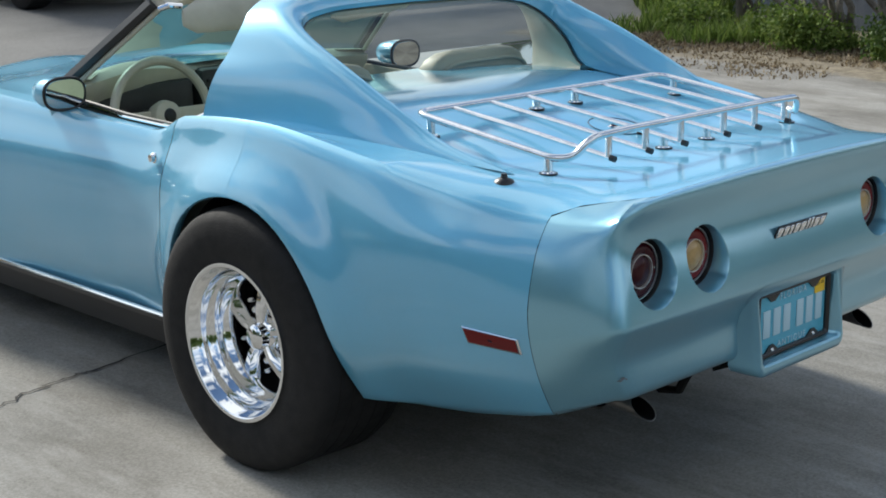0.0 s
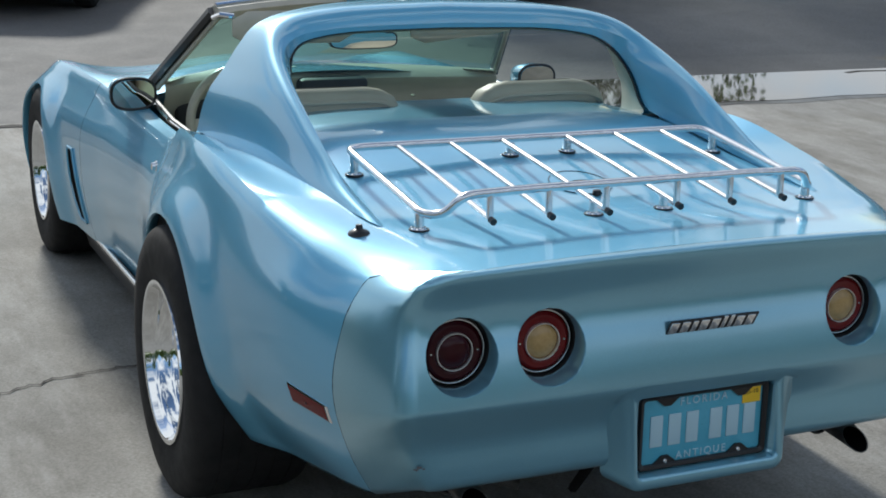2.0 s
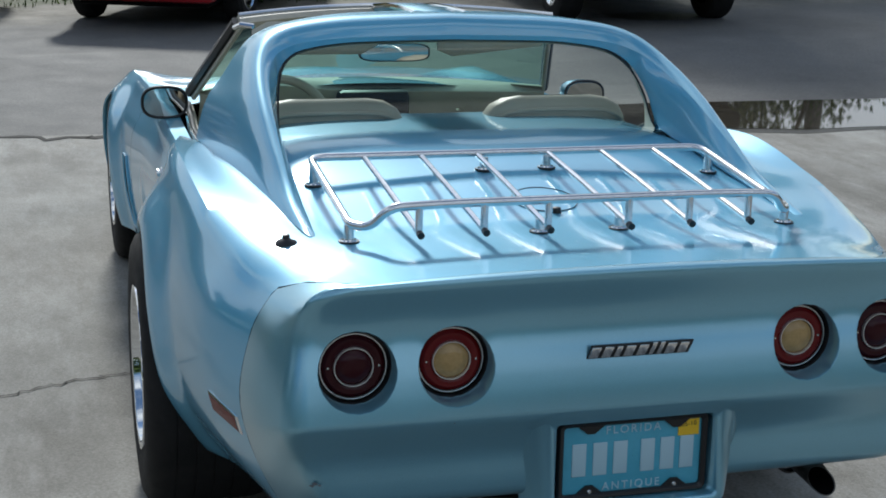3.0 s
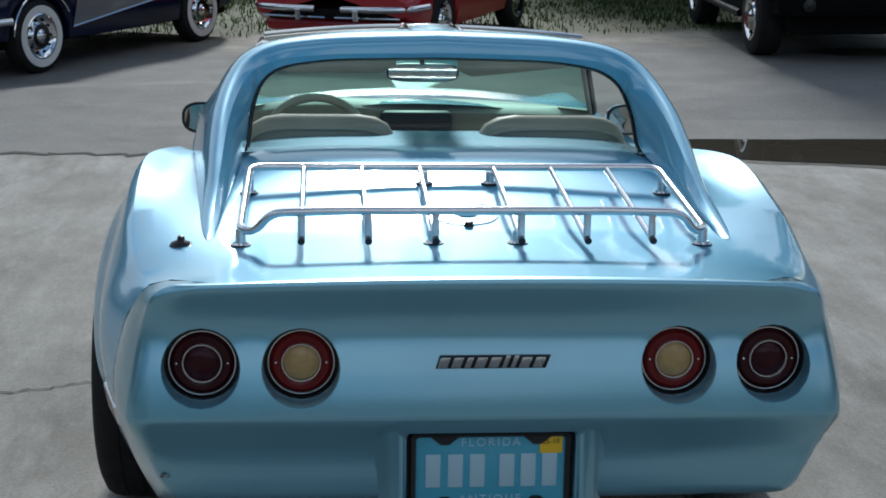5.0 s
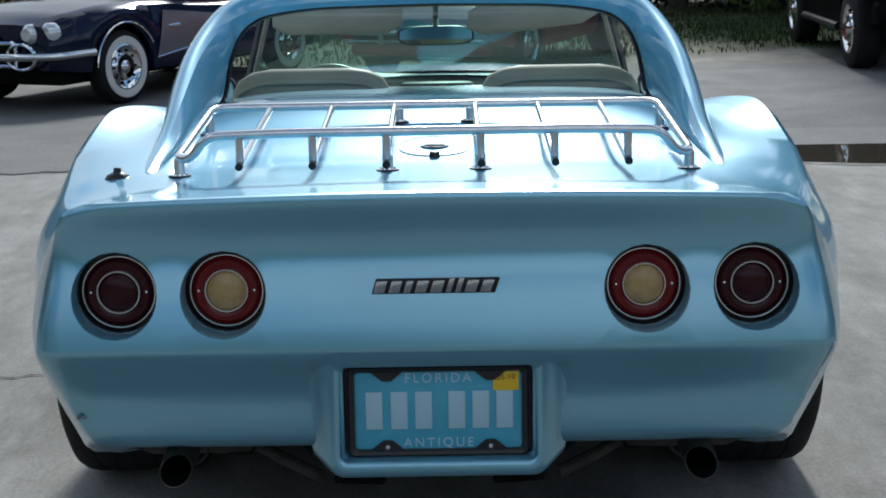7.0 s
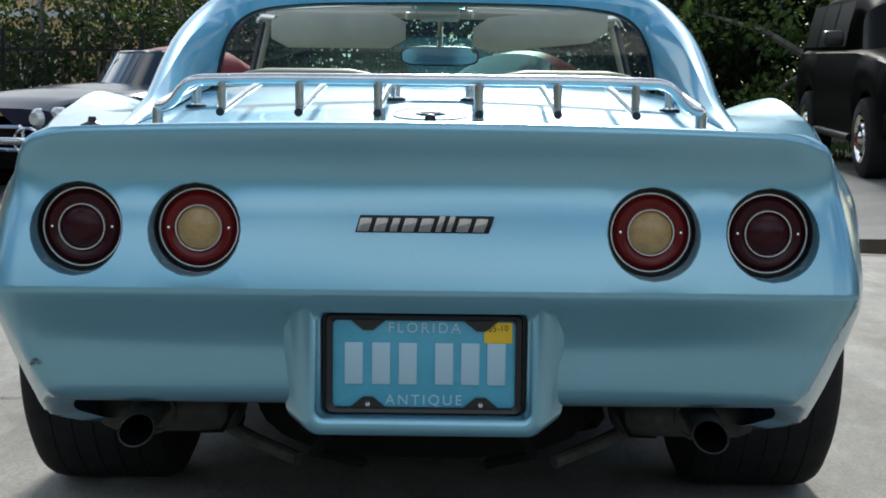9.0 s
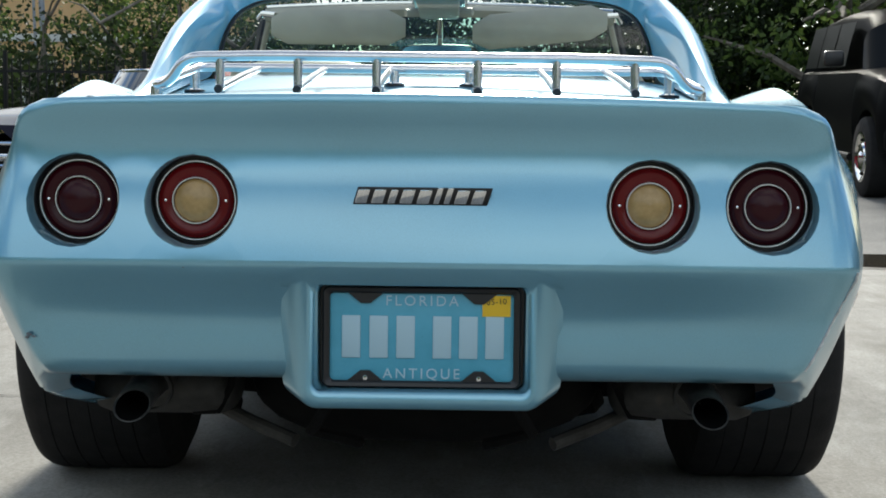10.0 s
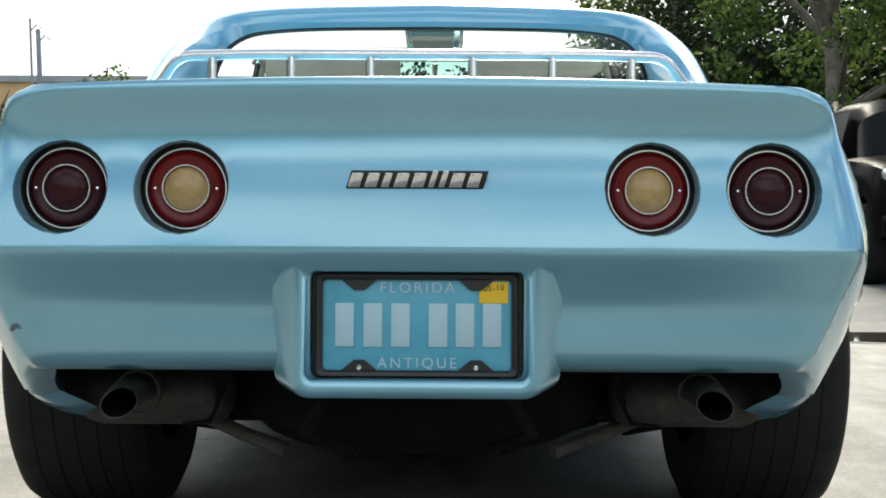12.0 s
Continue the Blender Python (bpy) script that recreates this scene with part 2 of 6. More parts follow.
def part(name, me, mat, parent=None, label="", smooth=True, angle=35):
    if isinstance(me, bmesh.types.BMesh):
        bm, me = me, bpy.data.meshes.new(name)
        bm.to_mesh(me)
        bm.free()
    me.name = name
    me.materials.clear()
    me.materials.append(mat)
    if smooth:
        me.polygons.foreach_set("use_smooth", [True] * len(me.polygons))
        me.set_sharp_from_angle(angle=radians(angle))
    ob = new(name, me)
    ob.parent = parent
    if label:
        ob["label"] = label
    return ob


def thing(name, label, category, at=(0, 0, 0), turn=0.0, group="", kind=""):
    ob = new(name)
    ob.empty_display_size = 0.1
    ob.matrix_basis = pose(*at, 0, 0, turn)
    return tagged(ob, label, category, group, kind)

# ---- the blue coupe ----
HUB_R, HUB_F = (1.165, 0.345), (3.62, 0.385)
ARCH_R, ARCH_F = 0.385, 0.375
SEAM = 0.225
ST_Y = [0.05, 0.225, 0.45, 0.75, 1.15, 1.55, 1.74, 2.0, 2.5, 2.9, 3.3, 3.62, 4.0, 4.35, 4.62]
ST_X = {
    0.23: [0.595, 0.645, 0.68, 0.753, 0.84, 0.775, 0.752, 0.738, 0.742, 0.775, 0.805, 0.82, 0.79, 0.69, 0.49],
    0.40: [0.675, 0.74, 0.805, 0.857, 0.888, 0.828, 0.80, 0.785, 0.788, 0.815, 0.84, 0.85, 0.825, 0.73, 0.53],
    0.555: [0.725, 0.782, 0.840, 0.880, 0.902, 0.845, 0.822, 0.805, 0.81, 0.83, 0.85, 0.855, 0.835, 0.745, 0.55],
    0.70: [0.705, 0.757, 0.832, 0.866, 0.888, 0.842, 0.812, 0.80, 0.805, 0.82, 0.835, 0.84, 0.815, 0.70, 0.48]}
ST_C = [(0.672, 0.802), (0.700, 0.787), (0.756, 0.818), (0.794, 0.872), (0.812, 0.921), (0.764, 0.892), (0.75, 0.830), (0.748, 0.831), (0.742, 0.847), (0.738, 0.857),
        (0.745, 0.855), (0.75, 0.85), (0.70, 0.79), (0.60, 0.69), (0.40, 0.60)]
ST_V = [(0.61, 0.822), (0.625, 0.814), (0.668, 0.836), (0.694, 0.866), (0.700, 0.878), (0.694, 0.872), (0.70, 0.825), (0.697, 0.830), (0.665, 0.856), (0.62, 0.86),
        (0.60, 0.835), (0.58, 0.82), (0.55, 0.77), (0.47, 0.68), (0.30, 0.59)]
ST_D = [(0.45, 0.836), (0.45, 0.832), (0.48, 0.835), (0.50, 0.874), (0.5, 0.935), (0.5, 0.93), (0.5, 0.9), (0.45, 0.90), (0.45, 0.90), (0.42, 0.88),
        (0.40, 0.84), (0.38, 0.82), (0.36, 0.76), (0.3, 0.67), (0.2, 0.58)]
ST_M = [0.844, 0.840, 0.845, 0.889, 0.944, 0.94, 0.93, 0.93, 0.925, 0.905, 0.875, 0.86, 0.79, 0.69, 0.59]
N_SIDE, N_TOP = 30, 16


def low_edge(y):
    base = float(np.interp(y, [0.05, 0.225, 0.5, 0.75, 1.55, 2.9, 3.3, 4.1, 4.6], [0.356, 0.315, 0.264, 0.241, 0.258, 0.262, 0.27, 0.27, 0.34]))
    for (hy, hz), r in ((HUB_R, ARCH_R), (HUB_F, ARCH_F)):
        if abs(y - hy) < r:
            base = max(base, hz + math.sqrt(r * r - (y - hy) ** 2))
    return base


def section(y):
    """Half a cross-section of the body shell at y: points (x, z) from the lower edge over the fender to the middle."""
    ctrl = [(float(cr(ST_Y, ST_X[k], y)), k) for k in ST_X]
    # a firmer shoulder towards the tail
    firm = max(0.0, min(1.0, (1.45 - y) / 0.5)) * max(0.0, min(1.0, (y - 0.0) / 0.15))
    cx_, cz_ = float(cr(ST_Y, [p[0] for p in ST_C], y)), float(cr(ST_Y, [p[1] for p in ST_C], y))
    soft_ = (cx_ + 0.35 * (ctrl[-1][0] - cx_), 0.70 + 0.68 * (cz_ - 0.70))
    hard_ = (cx_ + 0.024, cz_ - 0.026)
    ctrl.append((soft_[0] + (hard_[0] - soft_[0]) * firm, soft_[1] + (hard_[1] - soft_[1]) * firm))
    for tab in (ST_C, ST_V, ST_D):
        ctrl.append((float(cr(ST_Y, [p[0] for p in tab], y)), float(cr(ST_Y, [p[1] for p in tab], y))))
    ctrl.append((0.0, float(cr(ST_Y, ST_M, y))))
    c = np.array(ctrl)
    s = np.r_[0, np.cumsum(np.hypot(*np.diff(c, axis=0).T))]
    # centripetal smooth curve through the control points
    def at(u):
        i = int(np.clip(np.searchsorted(s, u) - 1, 0, len(s) - 2))
        def tan(k):
            if k == 0:
                return (c[1] - c[0]) / (s[1] - s[0])
            if k == len(s) - 1:
                return np.array([-1.0, 0.0])
            return (c[k + 1] - c[k - 1]) / (s[k + 1] - s[k - 1])
        h = s[i + 1] - s[i]
        t = (u - s[i]) / h
        return (2 * t**3 - 3 * t**2 + 1) * c[i] + (t**3 - 2 * t**2 + t) * h * tan(i) + (-2 * t**3 + 3 * t**2) * c[i + 1] + (t**3 - t**2) * h * tan(i + 1)
    zl = low_edge(y)
    us = np.linspace(0, s[5], 160)
    zs = np.array([at(u)[1] for u in us])
    u0 = float(np.interp(zl, zs, us))
    # columns keep their height; near an arch they crowd together above its edge
    side_u, d_ = [], 0.05
    ub = float(np.interp(0.24, zs, us))
    for k_, u in enumerate(np.linspace(min(ub, u0), s[5], N_SIDE)):
        u = max(u, u0) if u > u0 + d_ else u0 + d_ * math.exp((u - u0 - d_) / d_)
        side_u.append(u0 if k_ == 0 else u)
    pts = [at(u) for u in side_u] + [at(u) for u in np.linspace(s[5], s[-1], N_TOP)[1:]]
    out = []
    for x, z in pts:
        for (hy, hz), r, amount in ((HUB_R, ARCH_R, 0.030), (HUB_F, ARCH_F, 0.038)):
            d = math.hypot(y - hy, z - hz) - r
            if d < 0.15 and x > 0.6:
                f_ = 1 - max(d, 0) / 0.15
                x += amount * f_ * f_ * (3 - 2 * f_) * min(1, max(0, (0.9 - z) / 0.12))
        out.append((x, z))
    return out


def seam_y(c):
    """Where the bumper cover ends: well forward on the flank, close behind the lip across the deck."""
    u = max(0.0, min(1.0, (c - (N_SIDE - 1)) / 3.0))
    return SEAM + (0.046 - SEAM) * u * u * (3 - 2 * u)


def arch_stations(hy, r):
    return [hy - r - 0.012, hy - r - 0.002] + [hy - r * math.cos(math.pi * k / 28) for k in range(29)] + [hy + r + 0.002, hy + r + 0.012]


def tucked(x, y, z):
    """The folded lower edge; behind the rear wheel the panel rolls further down and under."""
    a = float(np.interp(y, [0.227, 0.30, 0.45, 0.60, 0.76], [0.16, 0.36, 0.45, 0.35, 0.0]))
    return [(-x + 0.03 + 0.20 * a, y, z + 0.01 - 0.07 * a), (-x + 0.015 + 0.12 * a, y, z - 0.06 * a), (-x + 0.006 + 0.04 * a, y, z - 0.003 - 0.036 * a)]


def shell(y0, y1, c0, c1, ys=None, thick=True):
    """The left half of the shell between two stations and two columns of the section, with a folded lower lip."""
    if ys is None:
        ys = [y0 + (y1 - y0) * k / max(2, int((y1 - y0) / 0.035)) for k in range(max(2, int((y1 - y0) / 0.035)) + 1)]
    for hy, r in ((HUB_R[0], ARCH_R), (HUB_F[0], ARCH_F)):
        if y0 < hy < y1:
            ys = [y for y in ys if abs(y - hy) > r + 0.015] + arch_stations(hy, r)
    ys = sorted(ys)
    P = []
    for y in ys:
        sec = section(y)[c0:c1]
        if y < 0.45:
            at_y = {}
            back = []
            for c in range(c0, c1):
                gap = 0.0007 if c < N_SIDE + 1 else 0.0004
                yc = round(0.45 - (0.45 - seam_y(c) - gap) * (0.45 - y) / (0.45 - SEAM - 0.002), 5)
                if yc not in at_y:
                    at_y[yc] = section(yc)
                back.append((-at_y[yc][c][0], yc, at_y[yc][c][1]))
            x, z = sec[0]
            P.append(tucked(x, y, z) + back)
            continue
        row = [(-x, y, z) for x, z in sec]
        if c0 == 0:
            x, z = sec[0]
            row = tucked(x, y, z) + row
        P.append(row)
    return grid_mesh(P)


car = thing("sports_car", "light blue metallic seventies sports coupe with chrome wheels, parked", "car")
car.matrix_basis = LEVEL
ALL = N_SIDE + N_TOP - 1
FT = N_SIDE + 4                     # columns up to just inside the fender top
# rear quarter with the deck, cabin sides, front
quarter = shell(SEAM + 0.002, 1.18, 0, ALL)
quarter2 = shell(1.18, 1.598, 0, FT)
front = shell(2.842, 4.62, 0, ALL)
sill_l = shell(1.602, 2.838, 0, 5)
cowl = shell(2.44, 2.842, FT - 4, ALL)
# the nose closes in a rounded end
tip_ = section(4.62)
tip_ = [(-x, z) for x, z in tip_] + [(x, z) for x, z in reversed(tip_[:-1])]
nose = grid_mesh([[(x * f, y, 0.46 + (z - 0.46) * g) for x, z in tip_] for y, f, g in ((4.62, 1.0, 1.0), (4.67, 0.95, 0.93), (4.71, 0.82, 0.75), (4.73, 0.6, 0.45), (4.735, 0.02, 0.02))], closed_v=True)
part("body", join(mirrored(join(quarter, quarter2, front, sill_l, cowl)), nose), BLUE, car)
door_me = shell(1.602, 2.838, 4, N_SIDE + 1)
for me_, side in ((door_me, "near"), (flipped_x(door_me), "off")):
    d = part("door", me_, BLUE, car)
    sx = -1 if side == "near" else 1
    part("lock_button", turned([(0.0, -0.012), (0.011, -0.010), (0.012, 0.0), (0.016, 0.002), (0.016, 0.006)], 16, "x", (0, 0, 0)), CHROME, d, "small chrome key lock") .matrix_basis = pose(sx * 0.815, 1.66, 0.765, 0, 0, 0 if sx < 0 else 180)
    # belt line moulding, black weatherstrip and the cream inner panel
    belt = [(sx * (np.interp(y, [1.55, 1.66, 1.75, 2.0, 2.44], [0.695, 0.69, 0.692, 0.69, 0.662])), y, np.interp(y, [1.53, 1.64, 1.75, 2.0, 2.25, 2.44], [0.898, 0.862, 0.833, 0.839, 0.852, 0.864])) for y in np.linspace(1.53, 2.44, 26)]
    part("belt_moulding", tube(belt, 0.006, 8), CHROME, d, "bright chrome belt moulding")
    part("weatherstrip", tube([(x - sx * 0.014, y, z + 0.001) for x, y, z in belt], 0.009, 8), BLACK, d, "black rubber weatherstrip")
    inner = []
    for x, y, z in belt:
        inner.append([(x - sx * 0.018, y, z - 0.002), (x - sx * 0.028, y, z - 0.006), (x - sx * 0.036, y, z - 0.03), (x - sx * 0.05, y, z - 0.12), (x - sx * 0.06, y, z - 0.4), (x, y, z - 0.45)])
    part("inner_panel", grid_mesh(inner), VINYL, d, "cream vinyl inner door panel")
    # mirror on the door
    mx, my, mz = sx * 0.745, 2.31, 0.893
    pts = []
    for k, (a, f) in enumerate([(-0.052, 0.0), (-0.05, 0.9), (-0.046, 1.0), (0.0, 0.98), (0.05, 0.8), (0.085, 0.45), (0.095, 0.0)]):
        pts.append([(mx + f * 0.074 * math.copysign(abs(math.cos(q)) ** 0.75, math.cos(q)), my + a, mz + f * 0.052 * math.copysign(abs(math.sin(q)) ** 0.75, math.sin(q))) for q in np.linspace(0, 2 * math.pi, 29)[:-1]])
    mir = part("mirror_shell", grid_mesh(pts, closed_v=True), BLUE, d)
    ring = [(mx + 0.073 * math.copysign(abs(math.cos(q)) ** 0.75, math.cos(q)), my - 0.05, mz + 0.051 * math.copysign(abs(math.sin(q)) ** 0.75, math.sin(q))) for q in np.linspace(0, 2 * math.pi, 41)]
    part("mirror_rim", tube(ring, 0.005, 8, caps=False), BLACK, mir, "black mirror rim")
    gl = [[(mx + f * 0.068 * math.copysign(abs(math.cos(q)) ** 0.75, math.cos(q)), my - 0.0555 + 0.001 * f - 0.07 * f * 0.046 * math.copysign(abs(math.sin(q)) ** 0.75, math.sin(q)), mz + f * 0.046 * math.copysign(abs(math.sin(q)) ** 0.75, math.sin(q))) for q in np.linspace(0, 2 * math.pi, 29)[:-1]] for f in (0.01, 0.5, 1.0)]
    part("mirror_glass", grid_mesh(gl, closed_v=True), MIRROR, mir, "mirror glass")
    part("mirror_foot", tube([(mx - sx * 0.005, my + 0.02, mz - 0.04), (mx - sx * 0.012, my + 0.02, mz - 0.06), (mx - sx * 0.02, my + 0.02, mz - 0.085)], 0.03, 12, radii=[0.026, 0.026, 0.036]), BLUE, mir)



def side_x(y, z):
    """Half width of the shell at a height, on its flank."""
    sec = section(y)[:N_SIDE]
    return float(np.interp(z, [p[1] for p in sec], [p[0] for p in sec]))


# sills
for sx in (-1, 1):
    P = [[(sx * x, y, z) for x, z in ((0.76, 0.268), (0.775, 0.262), (0.775, 0.248), (0.76, 0.24), (0.74, 0.16), (0.70, 0.15))] for y in np.linspace(1.56, 3.22, 14)]
    s = part("sill_panel", grid_mesh(P), BLACK, car, "black sill panel with a bright upper moulding")
    part("sill_moulding", tube([(sx * 0.772, y, 0.266) for y in np.linspace(1.56, 3.22, 8)], 0.008, 8), CHROME, s, "bright sill moulding")
    # side vent behind the front wheel: a black slot with a rolled body-coloured edge
    slot, edge_ = [], []
    for k in range(11):
        z = 0.325 + 0.027 * k
        lean = 2.965 + 0.05 * (z - 0.46) / 0.13 * 0.6
        hw_ = 0.052 * math.sin(math.pi * (0.12 + 0.76 * k / 10)) ** 0.35
        slot.append([(sx * (side_x(y, z) + o), y, z) for y, o in ((lean - hw_, 0.0025), (lean - hw_ * 0.5, 0.003), (lean + hw_ * 0.5, 0.003), (lean + hw_, 0.0025))])
        edge_.append((slot[-1][0], slot[-1][-1]))
    vent = part("side_vent", grid_mesh(slot), SOOT, car, "black slanted fender vent")
    part("vent_edge", tube([e[0] for e in edge_] + [e[1] for e in edge_[::-1]] + [edge_[0][0]], 0.006, 8, caps=False), BLUE, vent, "rolled blue edge of the vent")

# ---- rear bumper cover ----
FACE = [(0.360, 0.074), (0.366, 0.055), (0.376, 0.0435), (0.388, 0.0382), (0.42, 0.0365), (0.455, 0.0375), (0.472, 0.0355), (0.49, 0.0290), (0.515, 0.0175), (0.536, 0.0065), (0.548, 0.0010), (0.558, -0.0014), (0.570, -0.0012), (0.585, 0.0010), (0.605, 0.0050),
        (0.66, 0.018), (0.72, 0.036), (0.745, 0.038), (0.77, 0.034), (0.795, 0.024), (0.811, 0.0195), (0.818, 0.0225)]
LAMPS = [(s * x, 0.661) for s in (-1, 1) for x in (0.581, 0.383)]
HOLE = 0.0785


def edge_x(z):
    return float(cr([0.36, 0.42, 0.50, 0.565, 0.66, 0.74, 0.785, 0.805, 0.818], [0.638, 0.672, 0.708, 0.727, 0.712, 0.698, 0.684, 0.668, 0.635], z))


def face_y(x, z):
    y = float(cr([p[0] for p in FACE], [p[1] for p in FACE], z))
    e = edge_x(z)
    # the crease grows crisper towards the corners
    k = max(0.0, min(1.0, (abs(x) - 0.28) / 0.36))
    y -= 0.0016 * k * k * (3 - 2 * k) * math.exp(-((z - 0.559) / 0.011) ** 2)
    return y + 0.010 * (x / 0.7) ** 2 + 0.016 * max(0.0, (abs(x) - (e - 0.026)) / 0.026) ** 2


zs_lamp = [0.661 - 0.096, 0.661 + 0.096]
levels = sorted(set([0.36, 0.364, 0.372, 0.385, 0.395, 0.41, 0.43, 0.45, 0.465, 0.478, 0.49, 0.503, 0.517, 0.527, 0.535, 0.541, 0.546, 0.550, 0.5535, 0.557, 0.561, zs_lamp[0]] + [round(float(v), 4) for v in np.linspace(zs_lamp[0], zs_lamp[1], 9)] + [zs_lamp[1], 0.77, 0.783, 0.795, 0.803, 0.81, 0.815, 0.818]))
xs_in = [0.0, 0.06, 0.12, 0.18, 0.23]
bm = bmesh.new()
cols = sorted(set([-round(v, 4) for v in xs_in + list(np.linspace(0.287, 0.479, 7)) + list(np.linspace(0.485, 0.677, 7))] + [round(v, 4) for v in xs_in + list(np.linspace(0.287, 0.479, 7)) + list(np.linspace(0.485, 0.677, 7))]))
cols = [-2.0, -1.5] + cols + [1.5, 2.0]


def col_x(c, z):
    """Columns beyond the outer lamps hug the edge; the rest keep their x where there is room."""
    e = edge_x(z)
    if abs(c) >= 1.5:
        return math.copysign(e if abs(c) == 2.0 else (e + min(0.677, e - 0.012)) / 2, c)
    lim = e - 0.012
    if abs(c) > 0.485 and lim < 0.677:
        return math.copysign(0.485 + (abs(c) - 0.485) * (lim - 0.485) / (0.677 - 0.485), c)
    return c


def lip_z(x, z):
    """The upper rows rise towards the middle with the deck's crown."""
    return z + max(0.0, (z - 0.76) / 0.058) * (0.010 + 0.014 * (1 - (x / 0.65) ** 2))


V = {}
for i, z in enumerate(levels):
    for j, c in enumerate(cols):
        x = col_x(c, z)
        V[i, j] = bm.verts.new((x, face_y(x, z), lip_z(x, z)))
for i in range(len(levels) - 1):
    zc = (levels[i] + levels[i + 1]) / 2
    for j in range(len(cols) - 1):
        xc = (cols[j] + cols[j + 1]) / 2
        if zs_lamp[0] < zc < zs_lamp[1] and abs(cols[j]) < 1 and abs(cols[j + 1]) < 1 and any(abs(xc - lx) < 0.096 for lx, _ in LAMPS):
            continue
        if abs(cols[j]) < 0.181 and abs(cols[j + 1]) < 0.181 and zc < 0.527:
            continue                # the opening of the plate recess
        bm.faces.new((V[i, j], V[i, j + 1], V[i + 1, j + 1], V[i + 1, j]))
bm.verts.ensure_lookup_table()
li = [i for i, z in enumerate(levels) if zs_lamp[0] - 1e-4 <= z <= zs_lamp[1] + 1e-4]
for lx, lz in LAMPS:
    cj = [j for j, c in enumerate(cols) if abs(c) < 1 and abs(c - lx) < 0.0975]
    loop = [V[li[0], j] for j in cj] + [V[i, cj[-1]] for i in li[1:]] + [V[li[-1], j] for j in reversed(cj[:-1])] + [V[i, cj[0]] for i in reversed(li[1:-1])]
    rings = [loop]
    for f in (0.5, 1.0):
        ring = []
        for v in loop:
            a = math.atan2(v.co.z - lz, v.co.x - lx)
            hx, hz = lx + HOLE * math.cos(a), lz + HOLE * math.sin(a)
            x, z = v.co.x + (hx - v.co.x) * f, v.co.z + (hz - v.co.z) * f
            ring.append(bm.verts.new((x, face_y(x, z), z)))
        rings.append(ring)
    for rr, yy in ((HOLE - 0.0025, 0.004), (HOLE - 0.003, 0.085)):
        ring = []
        for v in loop:
            a = math.atan2(v.co.z - lz, v.co.x - lx)
            hx, hz = lx + rr * math.cos(a), lz + rr * math.sin(a)
            ring.append(bm.verts.new((hx, (face_y(hx, hz) + yy) if yy < 0.05 else yy, hz)))
        rings.append(ring)
    for a, b in zip(rings, rings[1:]):
        for k in range(len(a)):
            bm.faces.new((a[k], a[(k + 1) % len(a)], b[(k + 1) % len(b)], b[k]))
# sides and top run on to the seam
edge_l = [V[i, 0] for i in range(len(levels))] + [V[len(levels) - 1, j] for j in range(1, len(cols))] + [V[i, len(cols) - 1] for i in range(len(levels) - 2, -1, -1)]
target = section(SEAM)
side_n = N_SIDE - 1


at_seam = [section(seam_y(c) - 0.0007)[c] for c in range(len(target))]
tx = np.array([p[0] for p in at_seam])
tz = np.array([p[1] for p in at_seam])
ty = np.array([seam_y(c) - (0.0007 if c < N_SIDE + 1 else 0.0004) for c in range(len(target))])


def seam_point(v):
    x, z = v.co.x, v.co.z
    if z < 0.818 and abs(x) > edge_x(min(z, 0.818)) - 0.002:
        u = (z - 0.36) / (0.818 - 0.36) * (side_n + 3)
    else:
        xx = abs(x) / 0.635 * float(tx[side_n + 3])
        u = float(np.interp(-xx, -tx[side_n:], range(side_n, len(tx))))
    return tuple([math.copysign(float(np.interp(u, range(len(tx)), tx)), x)] + [float(np.interp(u, range(len(tx)), q)) for q in (ty, tz)])


prev = edge_l
hems = [[edge_l[0]], [edge_l[-1]]]
for f in (0.08, 0.2, 0.4, 0.7, 1.0):
    ring = []
    for v in edge_l:
        q = Vector(seam_point(v))
        p = v.co.lerp(q, f)
        p.x += (q.x - v.co.x) * 0.35 * math.sin(math.pi * min(1, f)) * 0.5
        top = max(0.0, min(1.0, (v.co.z - 0.78) / 0.035))
        p.z += top * 0.0015 * math.sin(math.pi * f)
        ring.append(bm.verts.new(p))
    for k in range(len(prev) - 1):
        bm.faces.new((prev[k + 1], prev[k], ring[k], ring[k + 1]))
    prev = ring
    hems[0].append(ring[0])
    hems[1].append(ring[-1])
# the lower edge of each side rolls under, deeper towards the seam
for hem in hems:
    for step, (dx, dz) in enumerate(((0.012, -0.0088), (0.022, -0.0008), (0.028, 0.0085))):
        rolled = []
        for k, v in enumerate(hem):
            f = k / (len(hem) - 1)
            rolled.append(bm.verts.new((v.co.x - math.copysign(dx * (0.5 + 0.5 * f), v.co.x), v.co.y, v.co.z + dz * f)))
        for k in range(len(hem) - 1):
            bm.faces.new((hem[k], hem[k + 1], rolled[k + 1], rolled[k]))
        hem = rolled
# folded lower lip
low = [bm.verts.new((V[0, j].co.x * 0.99, V[0, j].co.y + 0.10, V[0, j].co.z - 0.002)) for j in range(len(cols))]
for j in range(len(cols) - 1):
    bm.faces.new((V[0, j + 1], V[0, j], low[j], low[j + 1]))
bmesh.ops.recalc_face_normals(bm, faces=bm.faces[:])
cover = part("rear_bumper_cover", bm, BLUE_SOFT, car, "body-coloured moulded rear bumper cover with round lamp recesses", angle=50)

# dark lining so that the panel gap reads as a gap
P = [[(-(p[0] - 0.008), seam_y(c) + d_, p[1] - 0.006) for c, p in enumerate(at_seam)] for d_ in (-0.008, 0.008)]
part("seam_lining", mirrored(grid_mesh(P)), BLACK, car)

